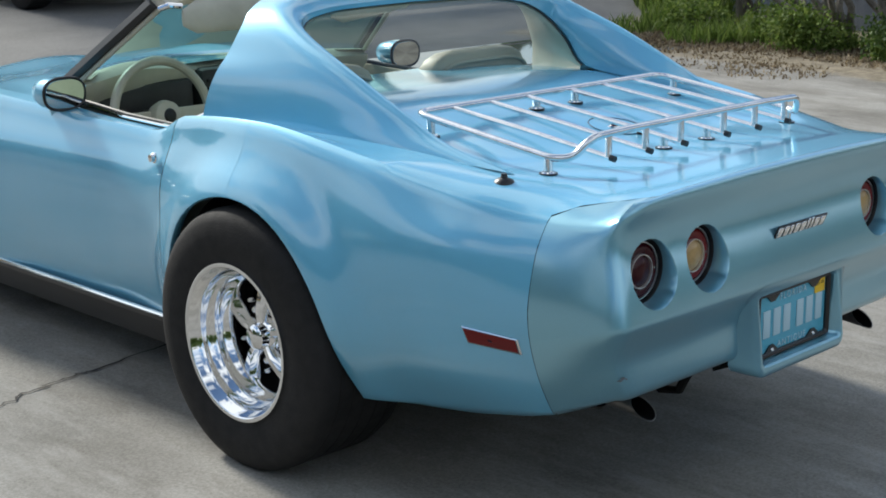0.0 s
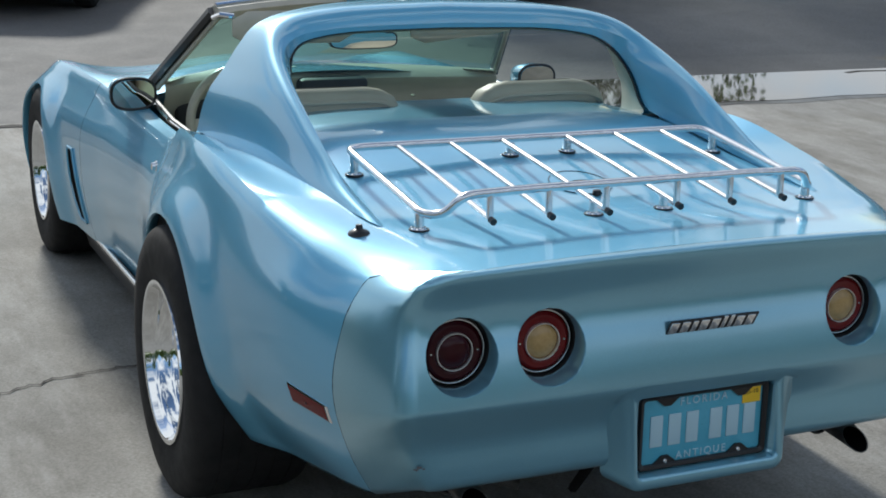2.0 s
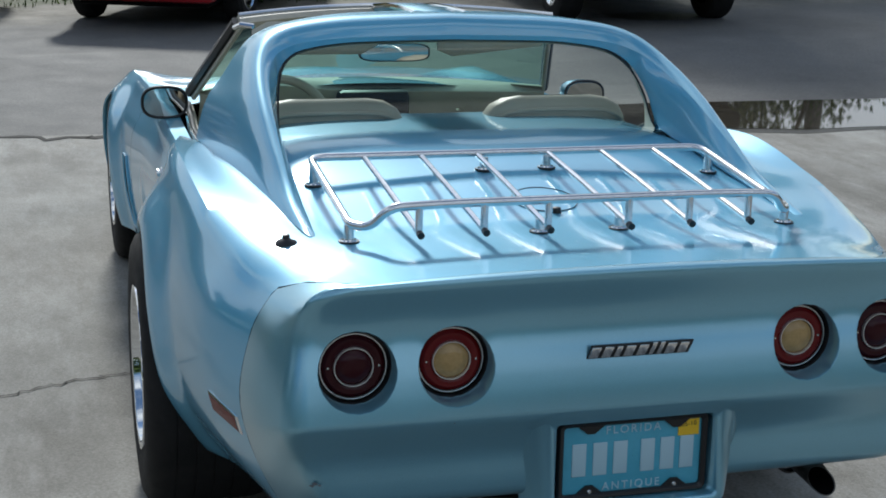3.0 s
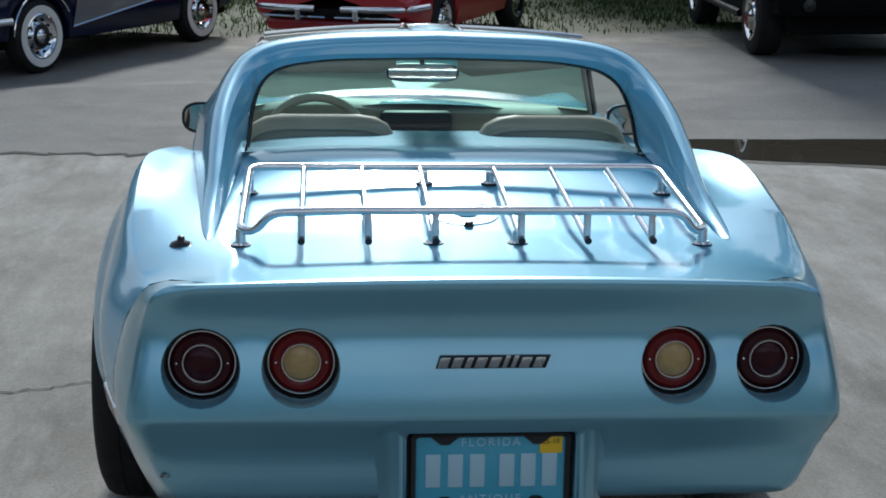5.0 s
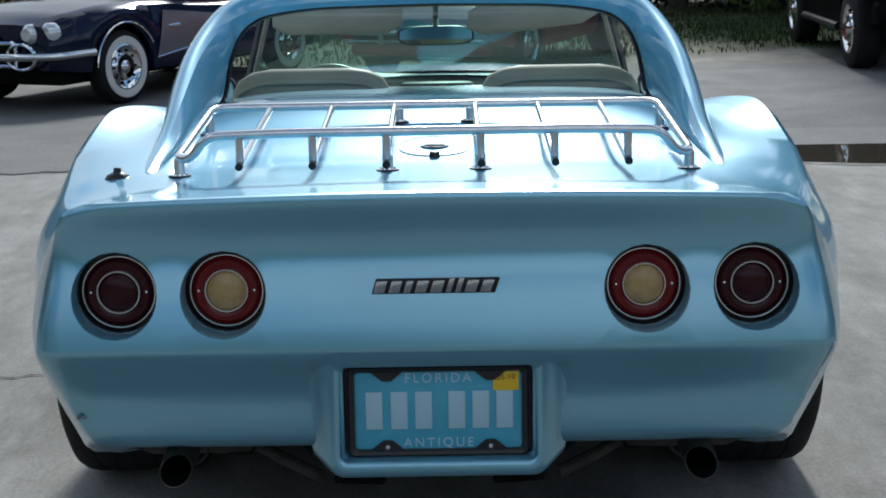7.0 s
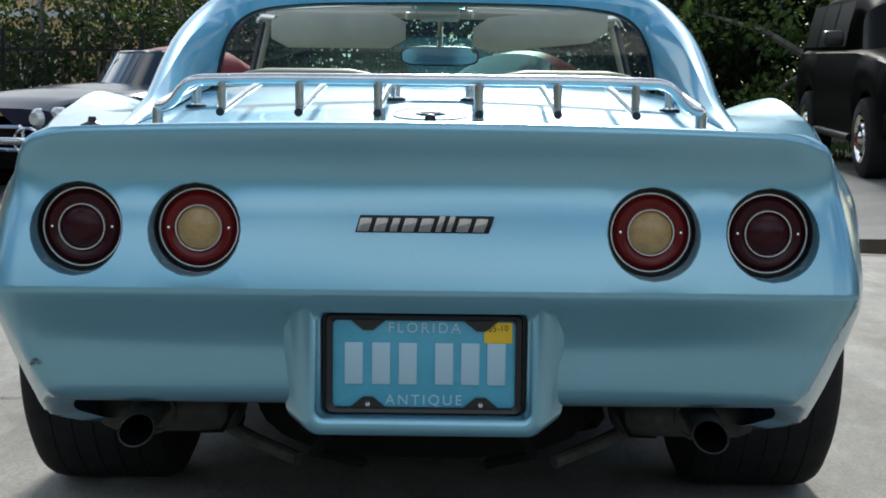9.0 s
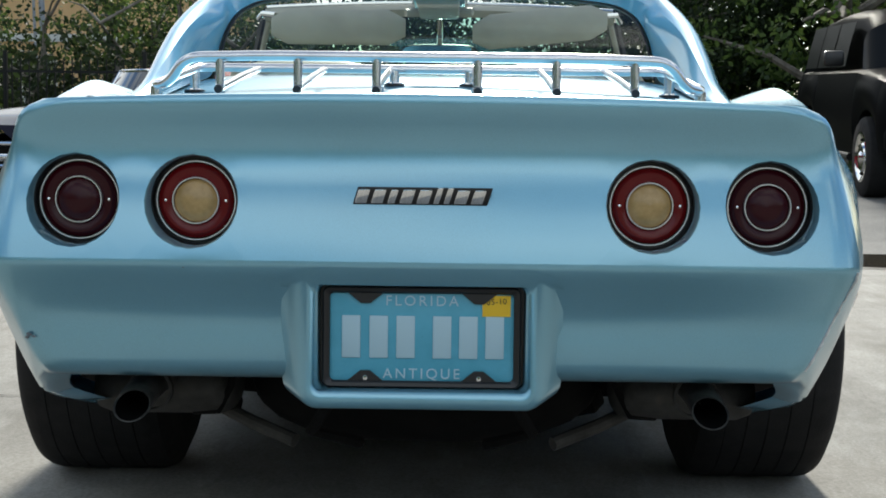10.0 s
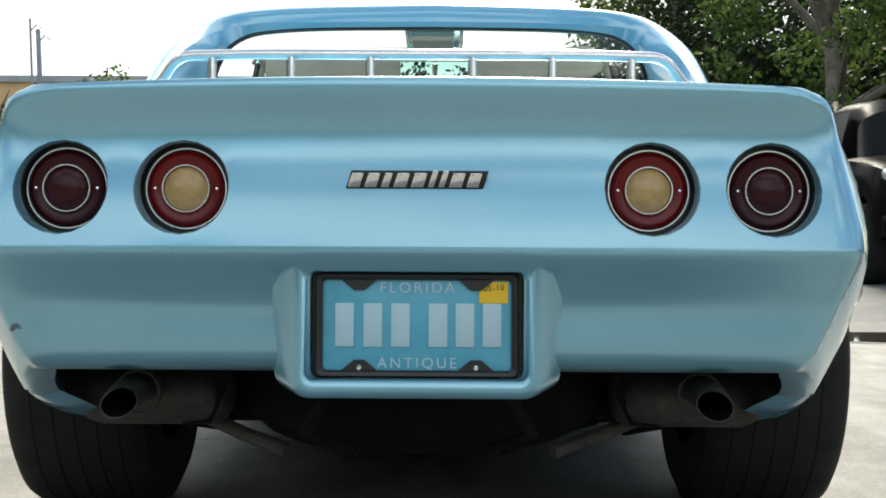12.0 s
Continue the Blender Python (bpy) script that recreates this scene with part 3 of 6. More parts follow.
# lamps: each a dark bowl, an outer lens, two bright rings and an inner lens
for lx, lz in LAMPS:
    reverse = abs(lx) < 0.5
    lamp = part("tail_lamp", turned([(0.0752, 0.060), (0.0738, 0.063), (0.0735, 0.072), (0.073, 0.082), (0.0, 0.084)], 40, "y", (lx, 0, lz)), BLACK, car, "black round lamp housing")
    part("outer_lens", turned([(0.037, 0.070), (0.045, 0.065), (0.056, 0.065), (0.063, 0.070), (0.0655, 0.080)], 40, "y", (lx, 0, lz)), RED_BRIGHT if reverse else RED_LENS, lamp, "red ring lens" if reverse else "dark red ring lens")
    part("inner_lens", turned([(0.0, 0.057), (0.018, 0.058), (0.030, 0.062), (0.0365, 0.068), (0.037, 0.078)], 40, "y", (lx, 0, lz)), AMBER if reverse else RED_LENS, lamp, "frosted cream reversing lens" if reverse else "dark red centre lens")
    for r in (0.0385, 0.0665):
        part("trim_ring", turned([(r - 0.0011, 0.068), (r - 0.0006, 0.061 if r < 0.05 else 0.068), (r + 0.0008, 0.061 if r < 0.05 else 0.068), (r + 0.0013, 0.07), (r + 0.0013, 0.08)], 40, "y", (lx, 0, lz)), RING_METAL, lamp, "thin bright ring")
    for sx in (-1, 1):
        part("screw", turned([(0.0, 0.0635), (0.0022, 0.064), (0.0028, 0.068)], 10, "y", (lx + sx * 0.051, 0, lz)), CHROME, lamp)

# ---- plate housing ----
def rrect(hx, hz, r, n=6):
    out = []
    for cx, cz, a0 in ((hx - r, hz - r, 0), (-hx + r, hz - r, 90), (-hx + r, -hz + r, 180), (hx - r, -hz + r, 270)):
        for k in range(n + 1):
            a = radians(a0 + 90 * k / n)
            out.append((cx + r * math.cos(a), cz + r * math.sin(a)))
    return out


def rrect_loft(rows, cx, cz):
    """rows of (half width, half height, corner radius, y, lean) from outside in."""
    return [[(cx + x, y + lean * z, cz + z) for x, z in rrect(hx, hz, r)] for hx, hz, r, y, lean in rows]


PC = (0.002, 0.438)
rim = rrect_loft([(0.236, 0.106, 0.03, 0.060, 0.0), (0.220, 0.112, 0.03, 0.032, 0.0), (0.205, 0.1165, 0.028, 0.008, 0.0), (0.199, 0.117, 0.026, 0.0005, 0.0),
                            (0.193, 0.1145, 0.024, -0.0045, 0.0), (0.189, 0.105, 0.020, -0.0068, 0.0), (0.184, 0.093, 0.017, -0.0062, 0.0), (0.181, 0.0885, 0.015, -0.0035, 0.0),
                            (0.1795, 0.0875, 0.014, 0.002, 0.0), (0.177, 0.0868, 0.014, 0.016, 0.0), (0.1735, 0.0862, 0.013, 0.018, 0.0), (0.171, 0.0855, 0.012, 0.046, 0.0)], *PC)


def flush(p):
    """The upper edge of the housing lies in the bumper's own face; the rest stands out where the face draws back."""
    w = max(0.0, min(1.0, (p[2] - 0.488) / 0.036))
    w = w * w * (3 - 2 * w)
    return (p[0], p[1] + (face_y(p[0], p[2]) - 0.0012 - p[1]) * w, p[2])


box = grid_mesh([[flush(p) for p in row] for row in rim[:8]] + [[(p[0], max(p[1], flush(p)[1]), p[2]) for p in row] for row in rim[8:]], closed_v=True)
house = part("plate_housing", box, BLUE_SOFT, car, "body-coloured recessed number plate housing", angle=60)
part("recess_lining", grid_mesh(rrect_loft([(0.172, 0.086, 0.012, 0.036, 0.0), (0.171, 0.0855, 0.012, 0.047, 0.0), (0.001, 0.001, 0.0005, 0.047, 0.0)], *PC), closed_v=True), BLACK, house)
plate = part("number_plate", grid_mesh(rrect_loft([(0.156, 0.0775, 0.008, 0.036, 0.0), (0.1555, 0.077, 0.008, 0.0315, 0.0), (0.154, 0.0755, 0.007, 0.031, 0.0), (0.0005, 0.0005, 0.0002, 0.031, 0.0)], *PC), closed_v=True), PLATE_BLUE, house, "light blue embossed metal number plate")
frm = rrect_loft([(0.1660, 0.0850, 0.012, 0.040, 0.0), (0.1655, 0.0845, 0.012, 0.024, 0.0), (0.163, 0.082, 0.01, 0.0205, 0.0), (0.157, 0.0765, 0.008, 0.022, 0.0), (0.1535, 0.0735, 0.008, 0.026, 0.0), (0.1535, 0.0735, 0.008, 0.034, 0.0)], *PC)
pf = part("plate_frame", grid_mesh(frm, closed_v=True), BLACK, plate, "black plate frame with corner tabs")
on_plate = Matrix.Translation((PC[0], 0.0305, PC[1])) @ Matrix.Rotation(radians(90), 4, "X")
for word, zz in (("FLORIDA", 0.060), ("ANTIQUE", -0.0625)):
    part("lettering", moved(text_mesh(word, 0.0245, 0.0012, space=1.32), on_plate @ Matrix.Translation((0, zz, 0))), PLATE_WHITE, plate, "embossed pale lettering", smooth=False)
for k, x in enumerate((-0.118, -0.072, -0.027, 0.034, 0.078, 0.122)):
    part("numeral_bar", moved(box_mesh(-0.0155, 0.0155, -0.0355, 0.0355, -0.001, 0.0022, 0.0012), on_plate @ Matrix.Translation((x, 0.0, 0))), PLATE_WHITE, plate, "plain pale bar in place of a numeral")
for x in (-0.094, 0.096):
    for zz, tri_d in ((0.0765, -1), (-0.0765, 1)):
        tab = mesh_of([(x - 0.033, zz, 0.0), (x + 0.033, zz, 0), (x + 0.008, zz + tri_d * 0.02, 0), (x - 0.008, zz + tri_d * 0.02, 0), (x - 0.033, zz, 0.004), (x + 0.033, zz, 0.004), (x + 0.008, zz + tri_d * 0.02, 0.004), (x - 0.008, zz + tri_d * 0.02, 0.004)],
                      [(4, 5, 6, 7), (0, 1, 5, 4), (1, 2, 6, 5), (2, 3, 7, 6), (3, 0, 4, 7)])
        part("frame_tab", moved(tab, on_plate), BLACK, plate, smooth=False)
    part("plate_screw", moved(turned([(0.0, 0.0075), (0.0035, 0.0072), (0.005, 0.0055), (0.0055, 0.003)], 14, "z", (x, -0.069, 0)), on_plate), CHROME, plate, "small bright screw")
part("registration_sticker", moved(box_mesh(0.101, 0.148, 0.036, 0.071, 0.0, 0.0012), on_plate), YELLOW, plate, "yellow registration sticker", smooth=False)
part("sticker_print", moved(text_mesh("05-10", 0.0135, 0.0003, space=1.1), on_plate @ Matrix.Translation((0.1245, 0.0605, 0.0015)) @ Matrix.Rotation(radians(4), 4, "Z")), BLACK, plate, "dark printed figures", smooth=False)

# badge: slanted bright bars on a dark backing, where the maker's script stands
bx = [-0.110, -0.083, -0.056, -0.036, -0.008, 0.020, 0.037, 0.054, 0.082]
bw = [0.024, 0.024, 0.017, 0.025, 0.025, 0.014, 0.014, 0.025, 0.024]
tilt = Matrix.Translation((0.002, 0.0165, 0.6745)) @ Matrix.Rotation(radians(90 + 14), 4, "X")


def slanted(x0, x1, h0, h1, d0, d1, slant=0.3, bevel=0.0015):
    me = box_mesh(x0, x1, h0, h1, d0, d1, bevel)
    for v in me.vertices:
        v.co.x += v.co.y * slant
    return moved(me, tilt)


badge = part("badge", slanted(-0.112, 0.111, -0.0155, 0.0145, -0.002, 0.003), BLACK, car, "dark script badge with bright slanted shapes")
for x, w in zip(bx, bw):
    tall = 0.0155 if w < 0.016 else 0.0115
    part("badge_bar", slanted(x, x + w - 0.004, -0.0125, tall, 0.002, 0.006), CHROME, badge, "bright slanted shape")

# ---- sail panels, roof hoop and rear window ----
SV = [0, 0.12, 0.25, 0.38, 0.5, 0.6, 0.7, 0.82, 1.0]
SR = [(0.596, 0.44, 0.838), (0.594, 0.66, 0.885), (0.590, 0.83, 0.953), (0.582, 1.03, 1.038), (0.555, 1.23, 1.112), (0.517, 1.32, 1.147), (0.444, 1.375, 1.168), (0.270, 1.41, 1.180), (0, 1.42, 1.184)]
SG = [(0.588, 0.46, 0.834), (0.572, 0.72, 0.868), (0.560, 0.95, 0.906), (0.548, 1.18, 0.942), (0.538, 1.25, 1.03), (0.514, 1.32, 1.102), (0.452, 1.375, 1.146), (0.282, 1.415, 1.166), (0, 1.425, 1.171)]
SF = [(0.72, 1.535, 0.885), (0.708, 1.522, 0.95), (0.688, 1.505, 1.01), (0.648, 1.49, 1.07), (0.608, 1.485, 1.132), (0.562, 1.50, 1.178), (0.475, 1.53, 1.21), (0.26, 1.58, 1.236), (0, 1.60, 1.243)]


def along(tab, v):
    return np.array([cr(SV, [p[k] for p in tab], v) for k in range(3)])


vs_ = np.linspace(0, 1, 49)
outer, inner = [], []
for v in vs_:
    r, f, g = along(SR, v), along(SF, v), along(SG, v)
    row = []
    for w in [0, 0.015, 0.04, 0.08, 0.14, 0.22, 0.32, 0.44, 0.56, 0.68, 0.8, 0.9, 0.97, 1.0]:
        p = r + (f - r) * w
        swell = math.sin(math.pi * w ** (0.55 - 0.15 * v))
        lift = np.array([0.038 * (1 - v), 0, 0.018 + 0.024 * v])
        p = p + lift * swell * (0.35 + 0.65 * min(1, v * 3))
        row.append((-p[0], p[1], p[2]))
    # turn the front edge in
    row.append((-f[0] + 0.02, f[1] + 0.004, f[2] - 0.012))
    row.append((-f[0] + 0.035, f[1] - 0.03, f[2] - 0.03))
    outer.append(row)
    inner.append([(-r[0], r[1], r[2])] + [(-(r[0] + (g[0] - r[0]) * w - 0.010 * math.sin(math.pi * w) * (0 if v > 0.55 else 1)), r[1] + (g[1] - r[1]) * w, r[2] + (g[2] - r[2]) * w) for w in (0.06, 0.25, 0.5, 0.75, 1.0)])
sail = join(grid_mesh(outer), grid_mesh(inner))
roof = part("roof_hoop", mirrored(sail), BLUE, car, "blue targa hoop with long sail panels", angle=60)
win = [along(SG, v) for v in np.linspace(0.38, 1, 25)]
W = [[(-p[0] * 0.99, p[1] + 0.004, p[2]), (-p[0] * 0.5, p[1] + 0.004 + 0.008, 0.5 * p[2] + 0.5 * p[2]), (0, p[1] + 0.016, p[2])] for p in win]
glass_ob = part("rear_window", mirrored(grid_mesh(W)), CLEAR, car, "upright clear rear window")
seal = [(-p[0] * 0.985, p[1] + 0.006, p[2]) for p in win]
part("window_seal", mirrored(tube(seal, 0.0032, 6)), BLACK, glass_ob, "black window rubber")
# cream trim inside the hoop
trim = []
for v in list(np.linspace(0.02, 0.34, 7)) + list(np.linspace(0.38, 1, 25)):
    g, f = along(SG, max(v, 0.38)), along(SF, v)
    row = []
    for w, dx, dz in ((0.0, 0.006, -0.002), (0.06, 0.014, -0.012), (0.5, 0.034, -0.014), (0.86, 0.055, -0.030), (1.0, 0.045, -0.036)):
        q = g + (f - g) * w
        row.append((-(q[0] - dx * (1 - 0.75 * v)), q[1] + (0.012 if w == 0 else 0.0), q[2] + dz))
    trim.append(row)
part("hoop_trim", mirrored(grid_mesh(trim)), VINYL, roof, "cream vinyl trim inside the hoop")

# windscreen, pillars, header, T-bar
def screen_pt(u, w):
    """u across from -1 to 1, w up from 0 to 1."""
    b = np.array([0.643 * u, 2.76 - 0.34 * abs(u) ** 2.2, 0.925 - 0.022 * u * u])
    t = np.array([0.527 * u, 2.12 - 0.075 * abs(u) ** 2, 1.20 - 0.027 * u * u])
    return b + (t - b) * w


def screen_tup(u, w):
    return tuple(float(q) for q in screen_pt(u, w))


ws = part("windscreen", grid_mesh([[screen_tup(u, w) for u in np.linspace(-1, 1, 21)] for w in np.linspace(0, 1, 8)]), WINDSCREEN, car, "green-tinted raked windscreen")
frame_pts = [screen_pt(-1, w) for w in np.linspace(0, 1, 8)]
for sx in (-1, 1):
    rows = []
    for p in frame_pts:
        q = np.array([sx * abs(p[0]), p[1], p[2]])
        rows.append([q + np.array(o) * (sx, 1, 1) for o in ((0.020, -0.006, 0.0), (0.014, 0.022, 0.012), (-0.006, 0.022, 0.014), (-0.014, 0.0, 0.0), (-0.006, -0.018, -0.012), (0.010, -0.018, -0.010))])
    pil = part("windscreen_pillar", grid_mesh(rows, closed_v=True, cap=True), BLACK, ws, "black windscreen pillar with cream inner trim")
    part("pillar_trim", tube([(sx * (abs(p[0]) - 0.008), p[1] - 0.022, p[2] - 0.014) for p in frame_pts], 0.009, 8), VINYL, pil, "cream inner pillar trim")
rows = [[np.array(screen_pt(u, 1)) + o for o in (np.array((0, 0.03, 0.012)), np.array((0, 0.0, 0.022)), np.array((0, -0.05, 0.016)), np.array((0, -0.065, 0.0)), np.array((0, -0.045, -0.02)), np.array((0, 0.02, -0.012)))] for u in np.linspace(-1, 1, 17)]
hd = part("windscreen_header", grid_mesh(rows, closed_v=True, cap=True), VINYL, ws, "cream windscreen header")
part("header_trim", tube([np.array(screen_pt(u, 1)) + (0, -0.02, 0.024) for u in np.linspace(-1, 1, 17)], 0.007, 8), CHROME, hd, "bright header trim")
P = [[(x, y, z + dz) for x, dz in ((-0.075, -0.03), (-0.08, -0.006), (-0.06, 0.004), (0, 0.008), (0.06, 0.004), (0.08, -0.006), (0.075, -0.03), (0, -0.04))] for y, z in ((1.55, 1.236), (1.7, 1.24), (1.9, 1.236), (2.10, 1.220))]
tb = part("roof_bar", grid_mesh(P, closed_v=True, cap=True), BLUE, roof, "blue roof bar between the open roof panels")
for sx in (-1, 1):
    part("roof_bar_trim", tube([(sx * 0.078, y, z) for y, z in ((1.55, 1.236), (1.7, 1.24), (1.9, 1.236), (2.10, 1.220))], 0.008, 8), CHROME, tb, "bright edge trim")
part("roof_bar_lining", box_mesh(-0.06, 0.06, 1.5, 2.0, 1.165, 1.195, 0.01), VINYL, tb, "cream lining of the roof bar")
# visors
for sx, z0, tl in ((-1, 1.132, 0), (1, 1.138, 6)):
    P = []
    for x in np.linspace(-0.2, 0.2, 9):
        e = min(1, (0.2 - abs(x)) / 0.035 + 0.5)
        P.append([(sx * 0.30 + x, 1.93 + 0.012 * math.sin(q) * e, z0 + 0.052 * math.cos(q) * e * (1 if math.cos(q) > 0 else 1) + sx * x * math.tan(radians(tl))) for q in np.linspace(0, 2 * math.pi, 13)[:-1]])
    vis = part("sun_visor", grid_mesh(P, closed_v=True, cap=True), VINYL, car, "cream padded sun visor, folded up")
    part("visor_arm", tube([(sx * 0.49, 1.945, z0 + 0.035), (sx * 0.53, 1.96, z0 + 0.04), (sx * 0.545, 1.99, 1.16)], 0.009, 8), CHROME, vis, "bright visor bracket")
    part("visor_hook", tube([(sx * 0.10, 1.94, z0 + 0.045), (sx * 0.05, 1.96, z0 + 0.05), (sx * 0.02, 1.99, 1.18)], 0.012, 8), VINYL, vis)
P = [[(0.0 + hx * 0.122 * math.copysign(abs(math.cos(q)) ** 0.5, math.cos(q)), y, 1.068 + hx * 0.031 * math.copysign(abs(math.sin(q)) ** 0.6, math.sin(q))) for q in np.linspace(0, 2 * math.pi, 33)[:-1]] for y, hx in ((2.13, 0.02), (2.13, 0.8), (2.115, 1.0), (2.098, 1.0), (2.095, 0.96))]
rm = part("interior_mirror", grid_mesh(P, closed_v=True), BLACK, car, "black framed interior mirror")
P = [[(hx * 0.116 * math.copysign(abs(math.cos(q)) ** 0.5, math.cos(q)), 2.0965, 1.068 + hx * 0.027 * math.copysign(abs(math.sin(q)) ** 0.6, math.sin(q))) for q in np.linspace(0, 2 * math.pi, 33)[:-1]] for hx in (0.01, 1.0)]
part("mirror_glass", grid_mesh(P, closed_v=True), MIRROR_IN, rm, "mirror glass")
part("mirror_stalk", tube([(0, 2.12, 1.075), (0, 2.15, 1.12), (0, 2.13, 1.18)], 0.009, 8), CHROME, rm)

# ---- cabin ----
def cushion(x0, x1, y0, y1, z0, z1, r):
    return box_mesh(x0, x1, y0, y1, z0, z1, r, 4)


dash_rows = []
for u in np.linspace(-1, 1, 25):
    x = 0.62 * u
    back = 2.73 - 0.33 * abs(u) ** 2.2
    hood_ = 0.03 * math.exp(-((x + 0.36) / 0.2) ** 2)
    dash_rows.append([(x, back, 0.915), (x, back - 0.09, 0.918 + 0.6 * hood_), (x, 2.47 - 0.09 * abs(u) ** 2, 0.915 + hood_), (x, 2.43 - 0.09 * abs(u) ** 2, 0.895 + hood_), (x, 2.435 - 0.09 * u * u, 0.865), (x, 2.48 - 0.06 * u * u, 0.80), (x, 2.48 - 0.04 * u * u, 0.55)])
dash = part("dashboard", grid_mesh(dash_rows), VINYL, car, "cream vinyl dashboard with a black instrument panel", angle=60)
part("instrument_panel", box_mesh(-0.57, -0.15, 2.40, 2.50, 0.66, 0.875, 0.02), DASH_BLACK, dash, "black instrument panel")
part("console", box_mesh(-0.13, 0.13, 2.38, 2.50, 0.55, 0.905, 0.02), DASH_BLACK, dash, "black centre gauge stack")
part("glove_knob", turned([(0.0, -0.02), (0.012, -0.018), (0.012, 0.0)], 14, "y", (0.33, 2.46, 0.83)), CHROME, dash)
part("console", box_mesh(-0.11, 0.11, 1.3, 2.45, 0.35, 0.60, 0.03), DASH_BLACK, car, "black centre console")
for k in range(3):
    part("air_vent", box_mesh(-0.11, 0.11, 2.372, 2.382, 0.80 + k * 0.028, 0.812 + k * 0.028, 0.002), BLACK, dash)
part("parcel_shelf", grid_mesh([[(x, y, z) for y, z in ((1.17, 0.930), (1.25, 0.885), (1.33, 0.78), (1.5, 0.55), (1.5, 0.3))] for x in np.linspace(-0.6, 0.6, 7)]), VINYL, car, "cream carpeted luggage shelf")
part("cabin_floor", box_mesh(-0.72, 0.72, 1.2, 2.6, 0.22, 0.30, 0.0), DARK, car)
for sx in (-1, 1):
    seat = part("seat", cushion(sx * 0.36 - 0.24, sx * 0.36 + 0.24, 1.55, 2.02, 0.30, 0.50, 0.06), VINYL, car, "cream vinyl bucket seat")
    P = []
    for z, y, w, d in ((0.45, 1.62, 0.235, 0.07), (0.6, 1.58, 0.235, 0.07), (0.75, 1.54, 0.235, 0.068), (0.88, 1.51, 0.228, 0.066), (0.935, 1.50, 0.220, 0.062), (0.968, 1.493, 0.200, 0.052), (0.988, 1.49, 0.165, 0.034), (0.998, 1.488, 0.11, 0.005)):
        P.append([(sx * 0.345 + w * math.copysign(abs(math.cos(q)) ** 0.35, math.cos(q)), y + d * math.copysign(abs(math.sin(q)) ** 0.5, math.sin(q)), z) for q in np.linspace(0, 2 * math.pi, 41)[:-1]])
    sb = part("seat_back", grid_mesh(P, closed_v=True), VINYL, seat, "padded cream vinyl seat back with piped edge", angle=60)
    pip = [(sx * 0.345 + 0.222 * math.copysign(abs(math.cos(q)) ** 0.45, math.cos(q)), 1.442, 0.75 + 0.212 * math.copysign(abs(math.sin(q)) ** 0.35, math.sin(q))) for q in np.linspace(0, math.pi, 25)]
    part("piping", tube([(x, y - (z - 0.93) * 0.28 , z) for x, y, z in pip], 0.006, 6), VINYL, sb)
# steering wheel
SW = Matrix.Translation((-0.36, 2.29, 0.772)) @ Matrix.Rotation(radians(90 - 10), 4, "X")
rim_pts = [(0.19 * math.cos(q), 0.19 * math.sin(q), 0) for q in np.linspace(0, 2 * math.pi, 49)[:-1]]
rim_me = grid_mesh([[(p[0] * (1 + 0.085 * math.cos(a)), p[1] * (1 + 0.085 * math.cos(a)), 0.016 * math.sin(a)) for a in np.linspace(0, 2 * math.pi, 11)[:-1]] for p in rim_pts], closed_u=True, closed_v=True)
CREAM = varied(material("cream plastic", (0.52, 0.48, 0.39), 0.35), [(0.3, (0.48, 0.44, 0.35)), (0.7, (0.56, 0.52, 0.43))], 12)
sw = part("steering_wheel", moved(rim_me, SW), CREAM, car, "cream three-spoke steering wheel")
part("wheel_hub", moved(turned([(0.0, 0.045), (0.03, 0.044), (0.05, 0.035), (0.055, 0.01), (0.045, -0.03)], 24, "z"), SW), CREAM, sw, "round cream horn pad")
part("horn_button", moved(turned([(0.0, 0.052), (0.02, 0.050), (0.026, 0.043)], 20, "z"), SW), BLACK, sw, "dark horn button")
for a in (90 + 90, 0, -90):
    me = box_mesh(0.04, 0.185, -0.024, 0.024, -0.012, 0.008, 0.005)
    part("spoke", moved(me, SW @ Matrix.Rotation(radians(a), 4, "Z")), CREAM, sw)
part("steering_column", tube([SW @ Vector((0, 0, -0.03)), SW @ Vector((0, 0, -0.35))], 0.032, 14), DASH_BLACK, sw)

